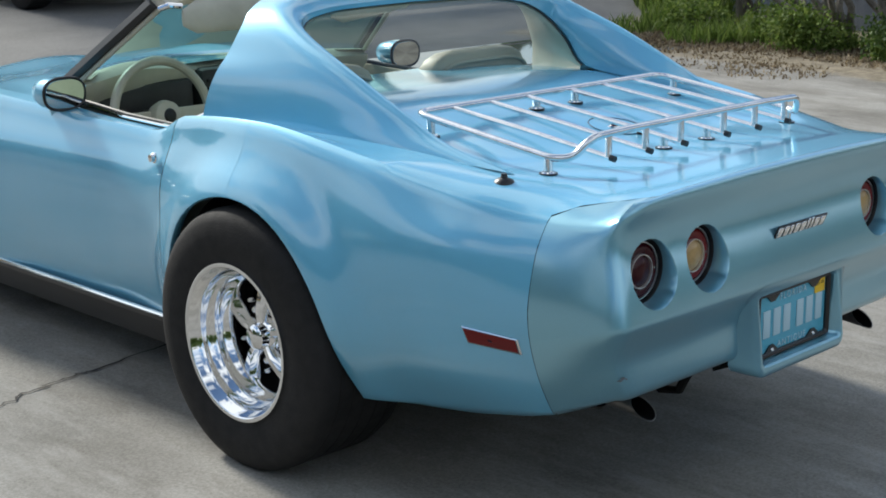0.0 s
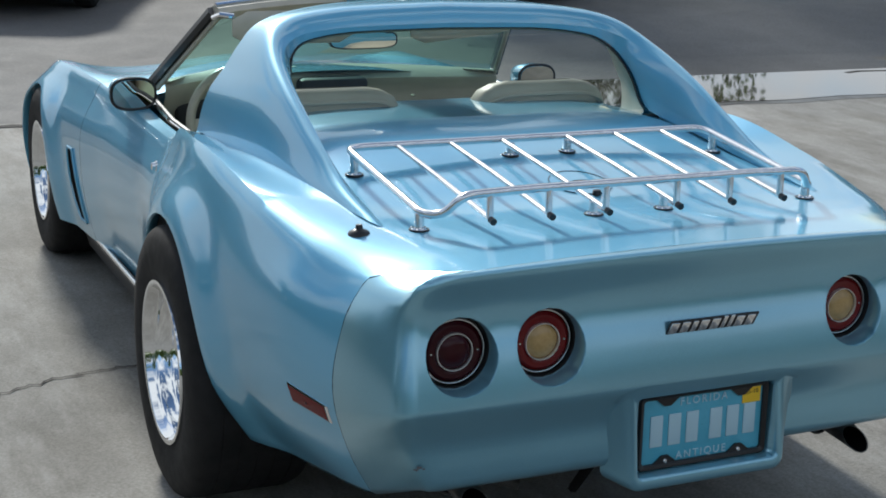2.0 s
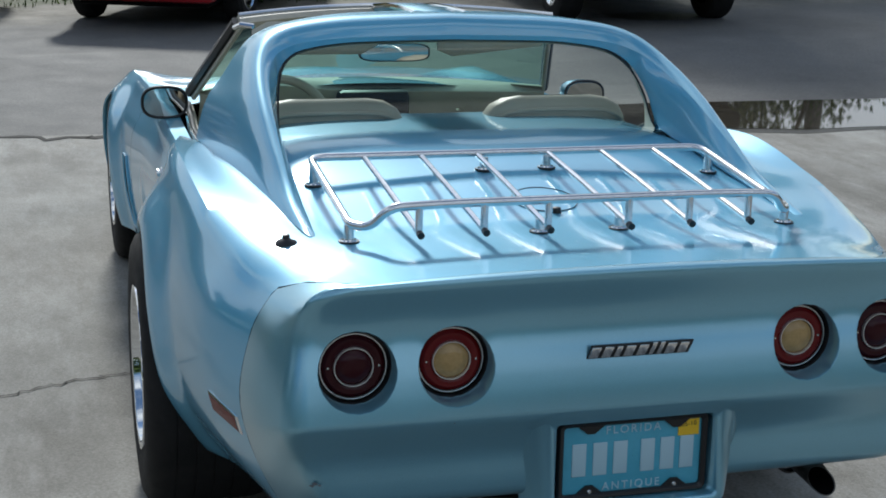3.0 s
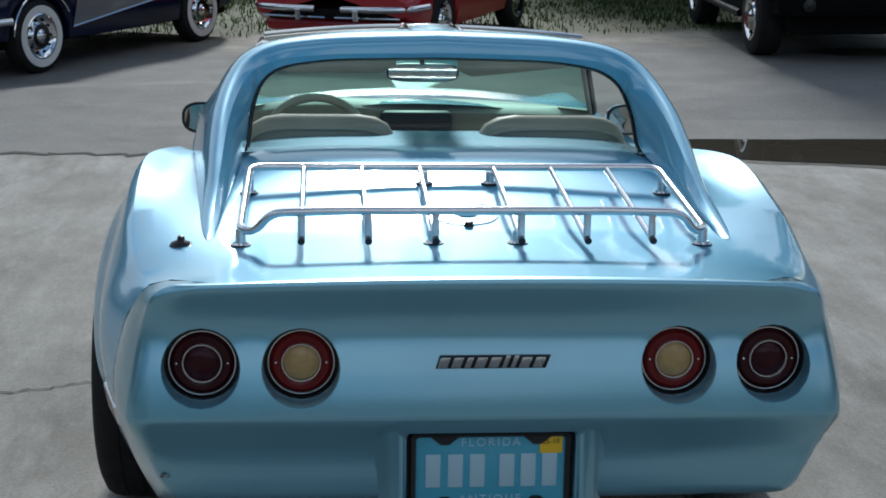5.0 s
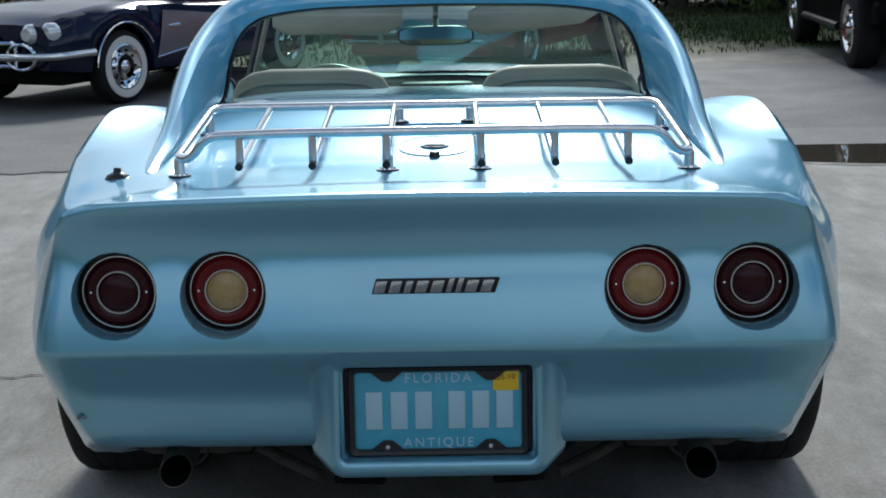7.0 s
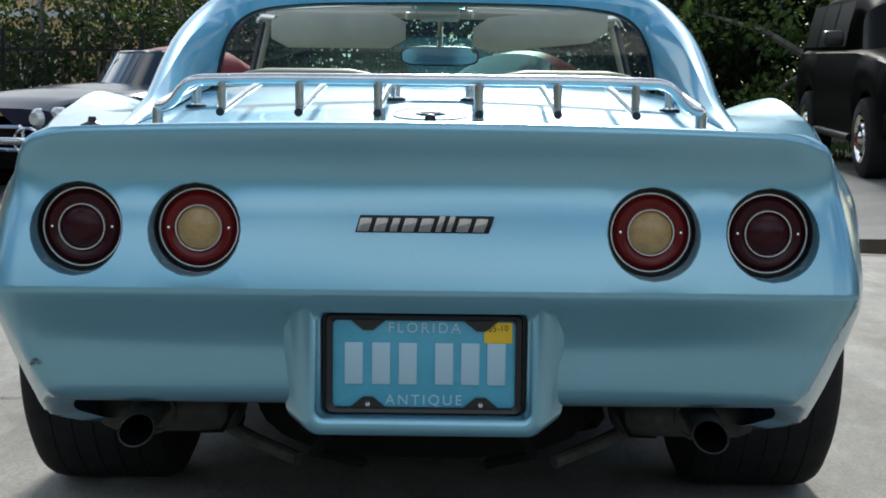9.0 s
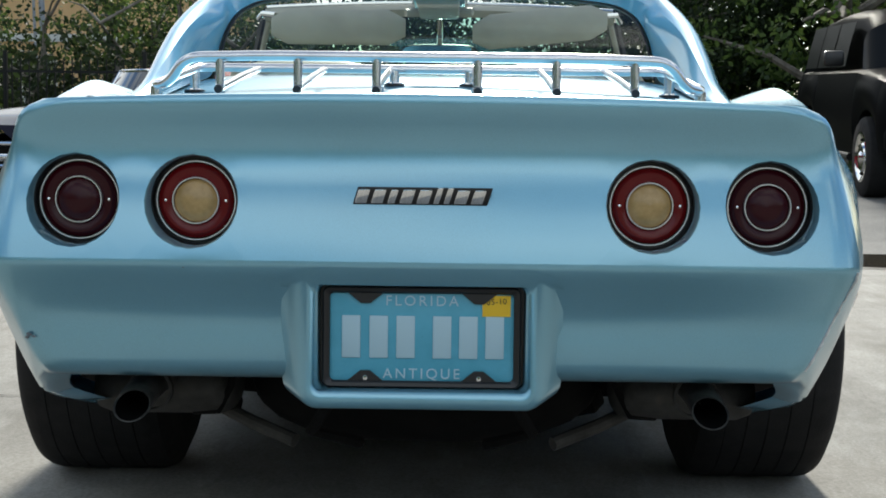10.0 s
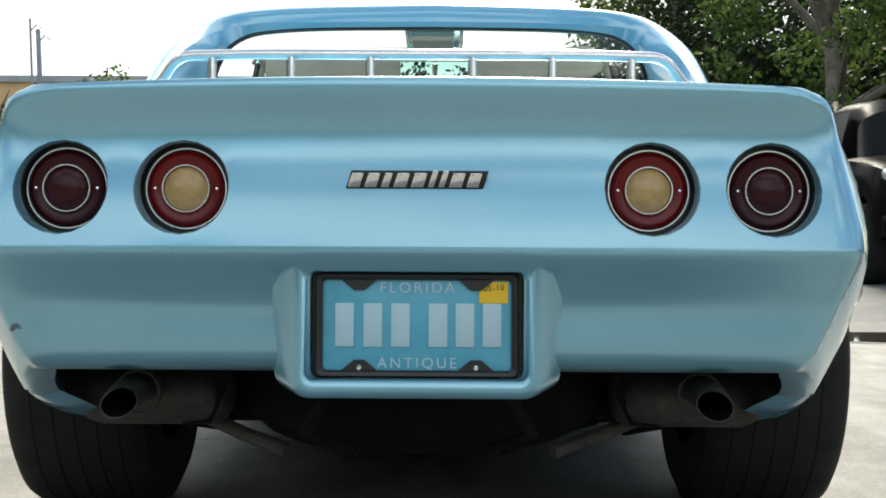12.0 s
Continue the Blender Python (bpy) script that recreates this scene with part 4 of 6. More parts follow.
# ---- wheels ----
def build_wheel(at, turn_z, tr, hw, rim):
    w = part("wheel", turned([(rim - 0.005, hw - 0.012), (rim + 0.03, hw - 0.004), (tr * 0.78, hw), (tr * 0.9, hw - 0.004), (tr * 0.965, hw - 0.016), (tr * 0.99, hw - 0.03), (tr, hw - 0.05)]
                            + [(tr - d_, hw - 0.05 - (2 * hw - 0.10) * (k + 0.5) / 5 + o_) for k in range(5) for d_, o_ in ((0.0, 0.0022), (0.002, 0.0014), (0.002, -0.0014), (0.0, -0.0022))]
                            + [(tr, -hw + 0.05), (tr * 0.97, -hw + 0.02), (tr * 0.85, -hw), (rim, -hw + 0.02)], 72, "x"), RUBBER, car, "wide black tyre on a polished chrome five-spoke wheel", angle=40)
    w.matrix_basis = pose(*at, 0, 0, turn_z)
    part("rim", turned([(rim + 0.004, hw - 0.014), (rim + 0.002, hw - 0.003), (rim - 0.006, hw - 0.002), (rim - 0.011, hw - 0.006), (rim - 0.013, hw - 0.020), (rim - 0.022, hw - 0.027), (rim - 0.026, hw - 0.040), (rim - 0.027, hw - 0.058), (rim - 0.037, hw - 0.066), (rim - 0.041, hw - 0.078), (rim - 0.043, hw - 0.100), (rim - 0.052, hw - 0.108), (rim - 0.056, hw - 0.125), (rim - 0.058, hw - 0.16), (rim - 0.06, hw - 0.2)], 72, "x"), CHROME, w, "deep polished chrome rim", angle=50)
    hubx = hw - 0.118
    part("brake_disc", turned([(0.0, hubx - 0.07), (0.15, hubx - 0.07), (0.15, hubx - 0.08)], 40, "x"), DARK, w)
    part("centre_cap", turned([(0.0, hubx + 0.052), (0.026, hubx + 0.050), (0.036, hubx + 0.042), (0.038, hubx + 0.02), (0.055, hubx + 0.004), (0.06, hubx - 0.02)], 32, "x"), CHROME, w, "round chrome centre cap")
    r1 = rim - 0.05
    for k in range(5):
        a = 2 * math.pi * k / 5 + 0.31
        P = []
        for r, wid, x, th in ((0.03, 0.018, hubx + 0.012, 0.02), (0.07, 0.020, hubx + 0.016, 0.02), (0.11, 0.026, hubx + 0.006, 0.02), (r1, 0.036, hubx - 0.012, 0.02)):
            P.append([(x - 0.012, r, -wid), (x, r, -wid * 0.9), (x + th * 0.7, r, -wid * 0.35), (x + th * 0.7, r, wid * 0.35), (x, r, wid * 0.9), (x - 0.012, r, wid)])
        sp = grid_mesh(P, closed_v=True, cap=True)
        part("wheel_spoke", moved(sp, Matrix.Rotation(a, 4, "X")), CHROME, w, "tapered chrome spoke")
        b = a + math.pi / 5
        for rr, s in ((0.075, 0.011), (0.105, 0.008)):
            part("lug_nut", turned([(0.0, hubx + 0.012), (s * 0.6, hubx + 0.010), (s, hubx + 0.004), (s, hubx - 0.03)], 10, "x", (0, rr * math.cos(b), rr * math.sin(b))), CHROME, w)
    part("wheel_plate", turned([(0.05, hubx - 0.012), (0.115, hubx - 0.022), (0.12, hubx - 0.03)], 40, "x"), DARK, w)
    return w


for sx in (-1, 1):
    build_wheel((sx * 0.764, 1.155, 0.338), 0 if sx > 0 else 180, 0.363, 0.168, 0.216)
    build_wheel((sx * 0.735, HUB_F[0], 0.398), 0 if sx > 0 else 180, 0.349, 0.130, 0.205)
    for (hy, hz), r in ((HUB_R, ARCH_R), (HUB_F, ARCH_F)):
        P = [[(sx * x, hy - (r + 0.012) * math.cos(q), hz + (r + 0.012) * math.sin(q)) for x in (0.50, 0.82)] for q in np.linspace(0.0, math.pi, 21)]
        inn = [[(sx * 0.50, hy - f * (r + 0.012) * math.cos(q), hz + f * (r + 0.012) * math.sin(q)) for f in (0.3, 1)] for q in np.linspace(0.0, math.pi, 21)]
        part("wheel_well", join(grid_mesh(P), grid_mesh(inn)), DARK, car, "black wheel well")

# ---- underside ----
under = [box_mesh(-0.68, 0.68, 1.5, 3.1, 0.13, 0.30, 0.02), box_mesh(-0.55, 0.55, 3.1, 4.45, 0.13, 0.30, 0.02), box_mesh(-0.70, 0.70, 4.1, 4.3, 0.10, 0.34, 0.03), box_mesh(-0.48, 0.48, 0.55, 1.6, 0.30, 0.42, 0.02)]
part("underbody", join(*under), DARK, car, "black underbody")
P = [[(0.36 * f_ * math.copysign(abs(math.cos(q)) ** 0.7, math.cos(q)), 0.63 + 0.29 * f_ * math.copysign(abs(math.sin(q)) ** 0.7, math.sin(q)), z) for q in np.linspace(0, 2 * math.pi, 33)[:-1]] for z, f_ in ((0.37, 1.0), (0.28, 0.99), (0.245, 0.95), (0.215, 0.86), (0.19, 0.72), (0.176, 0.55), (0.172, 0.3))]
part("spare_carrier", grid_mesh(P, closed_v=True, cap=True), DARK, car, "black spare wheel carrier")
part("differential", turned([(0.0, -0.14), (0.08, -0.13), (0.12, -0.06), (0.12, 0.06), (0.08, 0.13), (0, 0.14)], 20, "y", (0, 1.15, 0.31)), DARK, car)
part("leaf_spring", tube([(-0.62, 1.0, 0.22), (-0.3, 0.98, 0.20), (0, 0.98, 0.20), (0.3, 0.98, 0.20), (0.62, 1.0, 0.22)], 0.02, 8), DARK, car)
for sx in (-1, 1):
    P = []
    for x, f in ((0.365, 0.3), (0.368, 0.6), (0.378, 0.85), (0.40, 1.0), (0.61, 1.0), (0.635, 0.85), (0.645, 0.4)):
        P.append([(sx * x, 0.47 + f * 0.11 * math.cos(q), 0.290 + f * 0.060 * math.sin(q)) for q in np.linspace(0, 2 * math.pi, 25)[:-1]])
    mf = part("muffler", grid_mesh(P, closed_v=True, cap=True), RUSTY, car, "dull oval exhaust silencer slung across the tail")
    tip, bore = [], []
    for k, (y, z, rx, rz) in enumerate(((0.42, 0.315, 0.028, 0.028), (0.30, 0.318, 0.029, 0.028), (0.22, 0.316, 0.032, 0.026), (0.15, 0.309, 0.032, 0.0245), (0.11, 0.302, 0.032, 0.024))):
        slant = 0.028 if k == 4 else 0.0
        ring_ = [(sx * 0.502 + rx * math.cos(q), y + slant * math.sin(q), z + rz * math.sin(q)) for q in np.linspace(0, 2 * math.pi, 29)[:-1]]
        tip.append(ring_)
        if k > 1:
            bore.append([(sx * 0.502 + (px - sx * 0.502) * 0.92, py + 0.002, z + (pz - z) * 0.92) for px, py, pz in ring_])
    part("tailpipe", grid_mesh(tip + bore[::-1], closed_v=True), PIPE_STEEL, mf, "dull steel flattened tailpipe with a slanted mouth")
    part("pipe_bore", grid_mesh([[(sx * 0.502 + (px - sx * 0.502) * f_, py - 0.001, pz + (0.30 - pz) * (1 - f_) * 0.9) for px, py, pz in b_] for b_, f_ in ((bore[2], 0.97), (bore[1], 0.97), (bore[0], 0.97), (bore[0], 0.01))], closed_v=True), SOOT, mf, "sooty black bore")
    part("exhaust_pipe", tube([(sx * 0.32, 0.5, 0.30), (sx * 0.22, 0.7, 0.22), (sx * 0.2, 1.4, 0.2), (sx * 0.2, 2.6, 0.2)], 0.028, 12), RUSTY, mf)
    part("strut_rod", tube([(sx * 0.43, 0.52, 0.242), (sx * 0.34, 0.45, 0.214), (sx * 0.25, 0.40, 0.188)], 0.014, 10), RUSTY, car, "grey steel strut rod")
    part("half_shaft", tube([(sx * 0.1, 1.15, 0.32), (sx * 0.6, 1.15, 0.345)], 0.025, 10), DARK, car)
    # side marker
    y0, y1 = 0.392, 0.252
    P = []
    for f, off in ((1.0, -0.01), (1.0, 0.002), (0.95, 0.0035), (0.93, 0.002)):
        row = []
        for yy, zz in ((y0, 0.522), (y1, 0.508), (y1 - 0.004, 0.470), (y0 - 0.012, 0.481)):
            yc, zc = 0.32, 0.4955
            yq, zq = yc + (yy - yc) * f, zc + (zz - zc) * (f if f == 1 else f - 0.1)
            xq = side_x(yq, zq) + off + 0.001
            row.append((sx * xq, yq, zq))
        P.append(row)
    mk = part("side_marker", grid_mesh(P, closed_v=True), CHROME, car, "red side marker lamp with a thin bright bezel")
    part("marker_lens", grid_mesh([[(q[0] + sx * 0.0022, q[1], q[2]) for q in P[3]]] + [[(sx * (side_x(0.32, 0.4955) + 0.0065), 0.32 + (q[1] - 0.32) * 0.1, 0.4955 + (q[2] - 0.4955) * 0.1) for q in P[3]]], closed_v=True), RED_BRIGHT, mk, "red ribbed lens")

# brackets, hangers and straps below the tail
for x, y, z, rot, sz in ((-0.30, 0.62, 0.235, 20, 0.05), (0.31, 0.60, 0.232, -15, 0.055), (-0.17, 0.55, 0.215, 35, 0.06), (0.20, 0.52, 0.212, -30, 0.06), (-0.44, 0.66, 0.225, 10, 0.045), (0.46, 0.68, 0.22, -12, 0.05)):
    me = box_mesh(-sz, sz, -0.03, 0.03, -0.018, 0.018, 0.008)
    part("bracket", moved(me, pose(x, y, z, 15, rot, rot * 2)), DARK, car, "grimy steel bracket, darkened as in shade")
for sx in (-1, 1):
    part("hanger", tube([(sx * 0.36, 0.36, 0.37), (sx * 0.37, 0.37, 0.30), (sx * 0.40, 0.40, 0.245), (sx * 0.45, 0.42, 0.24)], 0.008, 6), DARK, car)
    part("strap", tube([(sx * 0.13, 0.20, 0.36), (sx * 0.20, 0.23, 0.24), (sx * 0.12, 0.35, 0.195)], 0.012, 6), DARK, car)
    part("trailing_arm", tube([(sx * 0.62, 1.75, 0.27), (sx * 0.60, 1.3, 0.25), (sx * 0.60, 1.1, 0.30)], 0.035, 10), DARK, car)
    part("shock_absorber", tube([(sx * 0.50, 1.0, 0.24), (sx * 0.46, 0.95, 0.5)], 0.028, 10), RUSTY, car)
    part("pipe_clamp", turned([(0.036, -0.012), (0.041, -0.010), (0.041, 0.010), (0.036, 0.012)], 20, "y", (sx * 0.499, 0.25, 0.309)), RUSTY, car)

# antenna base, fuel lid
ant = part("antenna_base", turned([(0.0, 0.034), (0.007, 0.033), (0.009, 0.024), (0.022, 0.018), (0.028, 0.008), (0.03, 0.0), (0.03, -0.02)], 24, "z", (-0.652, 0.417, 0.818)), BLACK, car, "black antenna base with the mast removed")
ring = [(0.078 * math.cos(q), 0.605 + 0.078 * math.sin(q), 0.0) for q in np.linspace(0, 2 * math.pi, 49)]
def deck_z(x, y):
    sec = section(y)
    xx = [p[0] for p in sec[N_SIDE:]][::-1]
    zz = [p[1] for p in sec[N_SIDE:]][::-1]
    return float(np.interp(abs(x), xx, zz))
lid = part("fuel_lid", grid_mesh([[(x * f, 0.605 + (y - 0.605) * f, deck_z(x * f, 0.605 + (y - 0.605) * f) + h) for x, y, _ in ring[:-1]] for f, h in ((1.0, -0.002), (0.985, 0.0012), (0.6, 0.002), (0.01, 0.0025))], closed_v=True), BLUE, car, "round blue fuel lid with a crest")
part("lid_ring", tube([(x, y, deck_z(x, y) + 0.002) for x, y, _ in ring], 0.0010, 6, caps=False), BLACK, lid)
part("crest", grid_mesh([[(x * f, 0.605 + (y - 0.605) * f * 0.7, deck_z(0, 0.605) + h) for x, y, _ in ring[:-1]] for f, h in ((0.42, 0.002), (0.40, 0.004), (0.01, 0.005))], closed_v=True), CHROME, lid, "bright crest with red centre")
part("crest_centre", grid_mesh([[(x * f, 0.605 + (y - 0.605) * f * 0.6, deck_z(0, 0.605) + h) for x, y, _ in ring[:-1]] for f, h in ((0.30, 0.0042), (0.28, 0.006), (0.01, 0.0066))], closed_v=True), RED_LENS, lid, "red enamel centre")
part("lid_lock", turned([(0.0, 0.014), (0.010, 0.012), (0.012, 0.0)], 14, "z", (0, 0.522, deck_z(0, 0.522))), BLACK, lid)

# ---- luggage rack ----
rack = thing("luggage_rack", "polished tubular luggage rack bolted on the blue rear deck", "rack")
rack.matrix_basis = LEVEL
RW = 0.52
rear_z, front_z = 0.868, 0.938
# outer rail: front bar, two sides, falling to the rear corners, then the raised rear bar
rail = bent([(-0.3, 0.858, front_z), (-RW, 0.858, front_z), (-RW, 0.385, rear_z + 0.004), (-0.485, 0.345, rear_z + 0.006), (-0.45, 0.320, 0.921), (-0.3, 0.320, 0.925), (0.3, 0.320, 0.925), (0.45, 0.320, 0.921), (0.485, 0.345, rear_z + 0.006), (RW, 0.385, rear_z + 0.004), (RW, 0.858, front_z), (0.3, 0.858, front_z), (-0.3, 0.858, front_z)], 0.045)
part("rail", tube(rail, 0.0098, 12, caps=False), STEEL, rack, "polished outer rail")
for x in (-0.385, -0.24, -0.094, 0.094, 0.24, 0.385):
    sl = part("slat", tube([(x, 0.858, front_z - 0.002), (x, 0.60, 0.904), (x, 0.31, 0.863)], 0.0075, 10), STEEL, rack)
    part("end_cap", tube([(x, 0.314, 0.8635), (x, 0.299, 0.861)], 0.0080, 12), BLACK, sl, "black rubber end cap")
    part("strut", tube([(x, 0.320, 0.921), (x, 0.320, 0.866)], 0.0085, 10), STEEL, sl)
for x, y, top in [(-RW, 0.395, 0.87), (RW, 0.395, 0.87), (-0.094, 0.373, 0.872), (0.094, 0.373, 0.872), (-RW, 0.80, 0.93), (RW, 0.80, 0.93), (-0.083, 0.826, 0.932), (0.083, 0.826, 0.932)]:
    zb = deck_z(x, y) + 0.002
    ps = part("post", tube([(x, y, zb), (x, y, top)], 0.011, 12), STEEL, rack)
    part("foot", turned([(0.0, zb + 0.005), (0.017, zb + 0.004), (0.019, zb)], 20, "z", (x, y, 0)), CHROME, ps)
    part("pad", turned([(0.0, zb + 0.001), (0.023, zb + 0.001), (0.023, zb - 0.006)], 20, "z", (x, y, 0)), BLACK, ps, "black rubber pad")

# scuffed corner of the bumper cover
SCUFF = material("bare scuffed plastic", (0.13, 0.15, 0.17), 0.8)
q = random.Random(77)
for x0, z0, r0 in ((-0.662, 0.432, 0.007), (-0.652, 0.429, 0.004), (-0.667, 0.426, 0.005), (-0.392, 0.552, 0.002)):
    ringp = [(x0 + r0 * q.uniform(0.5, 1.2) * math.cos(a), z0 + 0.6 * r0 * q.uniform(0.5, 1.2) * math.sin(a)) for a in np.linspace(0, 2 * math.pi, 12)[:-1]]
    part("scuff", grid_mesh([[(x, face_y(x, z) - 0.0015, z) for x, z in ringp], [(x0, face_y(x0, z0) - 0.0018, z0)] * 11], closed_v=True), SCUFF, cover, "grey scuff in the paint")

# thin pale line of uneven width down the cover's right corner edge
PALE_EDGE = varied(material("uneven pale tone", (0.62, 0.62, 0.60), 0.7), [(0.3, (0.45, 0.46, 0.46)), (0.6, (0.7, 0.7, 0.68))], 40)
wr = random.Random(31)
line_ = []
for z in np.linspace(0.385, 0.556, 26):
    x = edge_x(z) - 0.001
    line_.append((x + wr.uniform(-0.0012, 0.0012), face_y(x, z) - 0.0008, z))
part("pale_edge", tube(line_, 0, 6, radii=[0.0012 + 0.0018 * wr.random() for _ in line_]), PALE_EDGE, cover, "thin pale line along the corner edge")

# ---- ground ----
def ground_material():
    """Pale worn concrete, then grey asphalt beyond the joint, then sandy soil: one sheet, zones by place, with ragged borders."""
    m = bpy.data.materials.new("yard ground")
    m.use_nodes = True
    nt = m.node_tree
    N, Lk = nt.nodes, nt.links
    b = N["Principled BSDF"]
    tc = N.new("ShaderNodeTexCoord")
    sep = N.new("ShaderNodeSeparateXYZ")
    Lk.new(tc.outputs["Object"], sep.inputs[0])

    def noise_tex(scale, detail=8, rough=0.6, stretch=None):
        n = N.new("ShaderNodeTexNoise")
        n.inputs["Scale"].default_value, n.inputs["Detail"].default_value, n.inputs["Roughness"].default_value = scale, detail, rough
        if stretch:
            mp = N.new("ShaderNodeMapping")
            mp.inputs["Scale"].default_value = stretch
            Lk.new(tc.outputs["Object"], mp.inputs["Vector"])
            Lk.new(mp.outputs[0], n.inputs["Vector"])
        else:
            Lk.new(tc.outputs["Object"], n.inputs["Vector"])
        return n.outputs["Fac"]

    def ramp(fac, stops):
        r = N.new("ShaderNodeValToRGB")
        els = r.color_ramp.elements
        while len(els) < len(stops):
            els.new(0.5)
        for e, (at, col) in zip(els, stops):
            e.position, e.color = at, (*col, 1)
        Lk.new(fac, r.inputs["Fac"])
        return r.outputs["Color"]

    def math_node(op, a, bb):
        n = N.new("ShaderNodeMath")
        n.operation = op
        for i, v in enumerate((a, bb)):
            if isinstance(v, (int, float)):
                n.inputs[i].default_value = v
            else:
                Lk.new(v, n.inputs[i])
        return n.outputs[0]

    def mix(fac, a, c, mode="MIX"):
        n = N.new("ShaderNodeMix")
        n.data_type, n.blend_type = "RGBA", mode
        if isinstance(fac, (int, float)):
            n.inputs[0].default_value = fac
        else:
            Lk.new(fac, n.inputs[0])
        for i, v in ((6, a), (7, c)):
            if isinstance(v, tuple):
                n.inputs[i].default_value = (*v, 1)
            else:
                Lk.new(v, n.inputs[i])
        return n.outputs[2]

    def border(coord, at, width, wobble):
        s = math_node("ADD", coord, math_node("MULTIPLY", math_node("SUBTRACT", noise_tex(0.9, 5), 0.5), wobble))
        n = N.new("ShaderNodeMapRange")
        n.interpolation_type = "SMOOTHSTEP"
        n.inputs["From Min"].default_value, n.inputs["From Max"].default_value = at - width, at + width
        Lk.new(s, n.inputs["Value"])
        return n.outputs[0]

    conc = ramp(noise_tex(0.8, 9, 0.7), [(0.30, (0.23, 0.222, 0.203)), (0.5, (0.305, 0.295, 0.272)), (0.72, (0.39, 0.378, 0.35))])
    stain = ramp(noise_tex(2.6, 6, 0.7, (1.0, 0.35, 1)), [(0.40, (1, 1, 1)), (0.62, (0.60, 0.58, 0.55))])
    conc = mix(0.8, conc, stain, "MULTIPLY")
    speck = ramp(noise_tex(110, 5, 0.8), [(0.36, (0.70, 0.69, 0.67)), (0.62, (1.10, 1.10, 1.09))])
    conc = mix(1.0, conc, speck, "MULTIPLY")
    # pale scuffs and tyre dust running lengthwise
    scuff = ramp(noise_tex(1.8, 8, 0.8, (2.2, 0.6, 1)), [(0.50, (0, 0, 0)), (0.64, (1, 1, 1))])
    conc = mix(math_node("MULTIPLY", scuff, 0.25), conc, (0.50, 0.49, 0.46))
    asph = ramp(noise_tex(0.5, 8, 0.65), [(0.32, (0.125, 0.122, 0.116)), (0.5, (0.16, 0.157, 0.15)), (0.7, (0.20, 0.196, 0.186))])
    asph = mix(1.0, asph, ramp(noise_tex(45, 4, 0.8), [(0.3, (0.7, 0.7, 0.7)), (0.7, (1.15, 1.15, 1.14))]), "MULTIPLY")
    sand = ramp(noise_tex(1.4, 9, 0.75), [(0.34, (0.08, 0.075, 0.05)), (0.5, (0.17, 0.158, 0.13)), (0.66, (0.25, 0.235, 0.20))])
    lawn = ramp(noise_tex(1.1, 8, 0.7), [(0.36, (0.10, 0.088, 0.05)), (0.5, (0.045, 0.062, 0.018)), (0.7, (0.07, 0.095, 0.03))])
    col = mix(border(sep.outputs["Y"], 6.5, 0.03, 0.3), conc, asph)
    col = mix(border(sep.outputs["Y"], 12.1, 0.4, 2.6), col, sand)
    col = mix(border(sep.outputs["Y"], 13.3, 0.5, 2.2), col, lawn)
    side = math_node("MULTIPLY", border(sep.outputs["X"], 7.0, 0.15, 1.2), math_node("SUBTRACT", 1.0, border(sep.outputs["Y"], 7.7, 0.15, 1.0)))
    mulch = ramp(noise_tex(9, 9, 0.8), [(0.32, (0.09, 0.075, 0.05)), (0.5, (0.22, 0.185, 0.13)), (0.68, (0.36, 0.31, 0.23))])
    col = mix(side, col, mulch)
    Lk.new(col, b.inputs["Base Color"])
    rr = N.new("ShaderNodeMapRange")
    rr.inputs["To Min"].default_value, rr.inputs["To Max"].default_value = 0.72, 0.95
    Lk.new(noise_tex(3.0), rr.inputs["Value"])
    Lk.new(rr.outputs[0], b.inputs["Roughness"])
    b.inputs["Specular IOR Level"].default_value = 0.3
    h = math_node("ADD", noise_tex(120, 5, 0.7), math_node("MULTIPLY", noise_tex(7, 6), 2.0))
    bp = N.new("ShaderNodeBump")
    bp.inputs["Strength"].default_value, bp.inputs["Distance"].default_value = 0.35, 0.006
    Lk.new(h, bp.inputs["Height"])
    Lk.new(bp.outputs["Normal"], b.inputs["Normal"])
    return m


xs = [-900, -60, -20, -8, 0, 8, 20, 60, 900]
ys = [-900, -60, -10, 0, 3, 7, 8, 10, 12, 14, 16, 20, 40, 80, 900]
SLOPE = 0.025
CROSS = 0.020
GROUND = -0.025                     # the yard, where the tyres stand


def rise(y, x=0.0):
    """The ground climbs gently from the road to the trees, and beyond the joint also from west to east."""
    return GROUND + float(np.interp(y, [7.0, 14.0], [0, 7.0 * SLOPE])) + CROSS * max(-8.0, min(8.0, x)) * float(np.interp(y, [8.0, 10.0], [0, 1]))


ground = part("ground", grid_mesh([[(x, y, rise(y, x)) for x in xs] for y in ys]), ground_material(), None, smooth=False)
tagged(ground, "pale worn concrete yard meeting grey asphalt and a sandy verge", "ground", kind="structure")

CRACK = material("crack shadow and dirt", (0.035, 0.032, 0.028), 0.95)


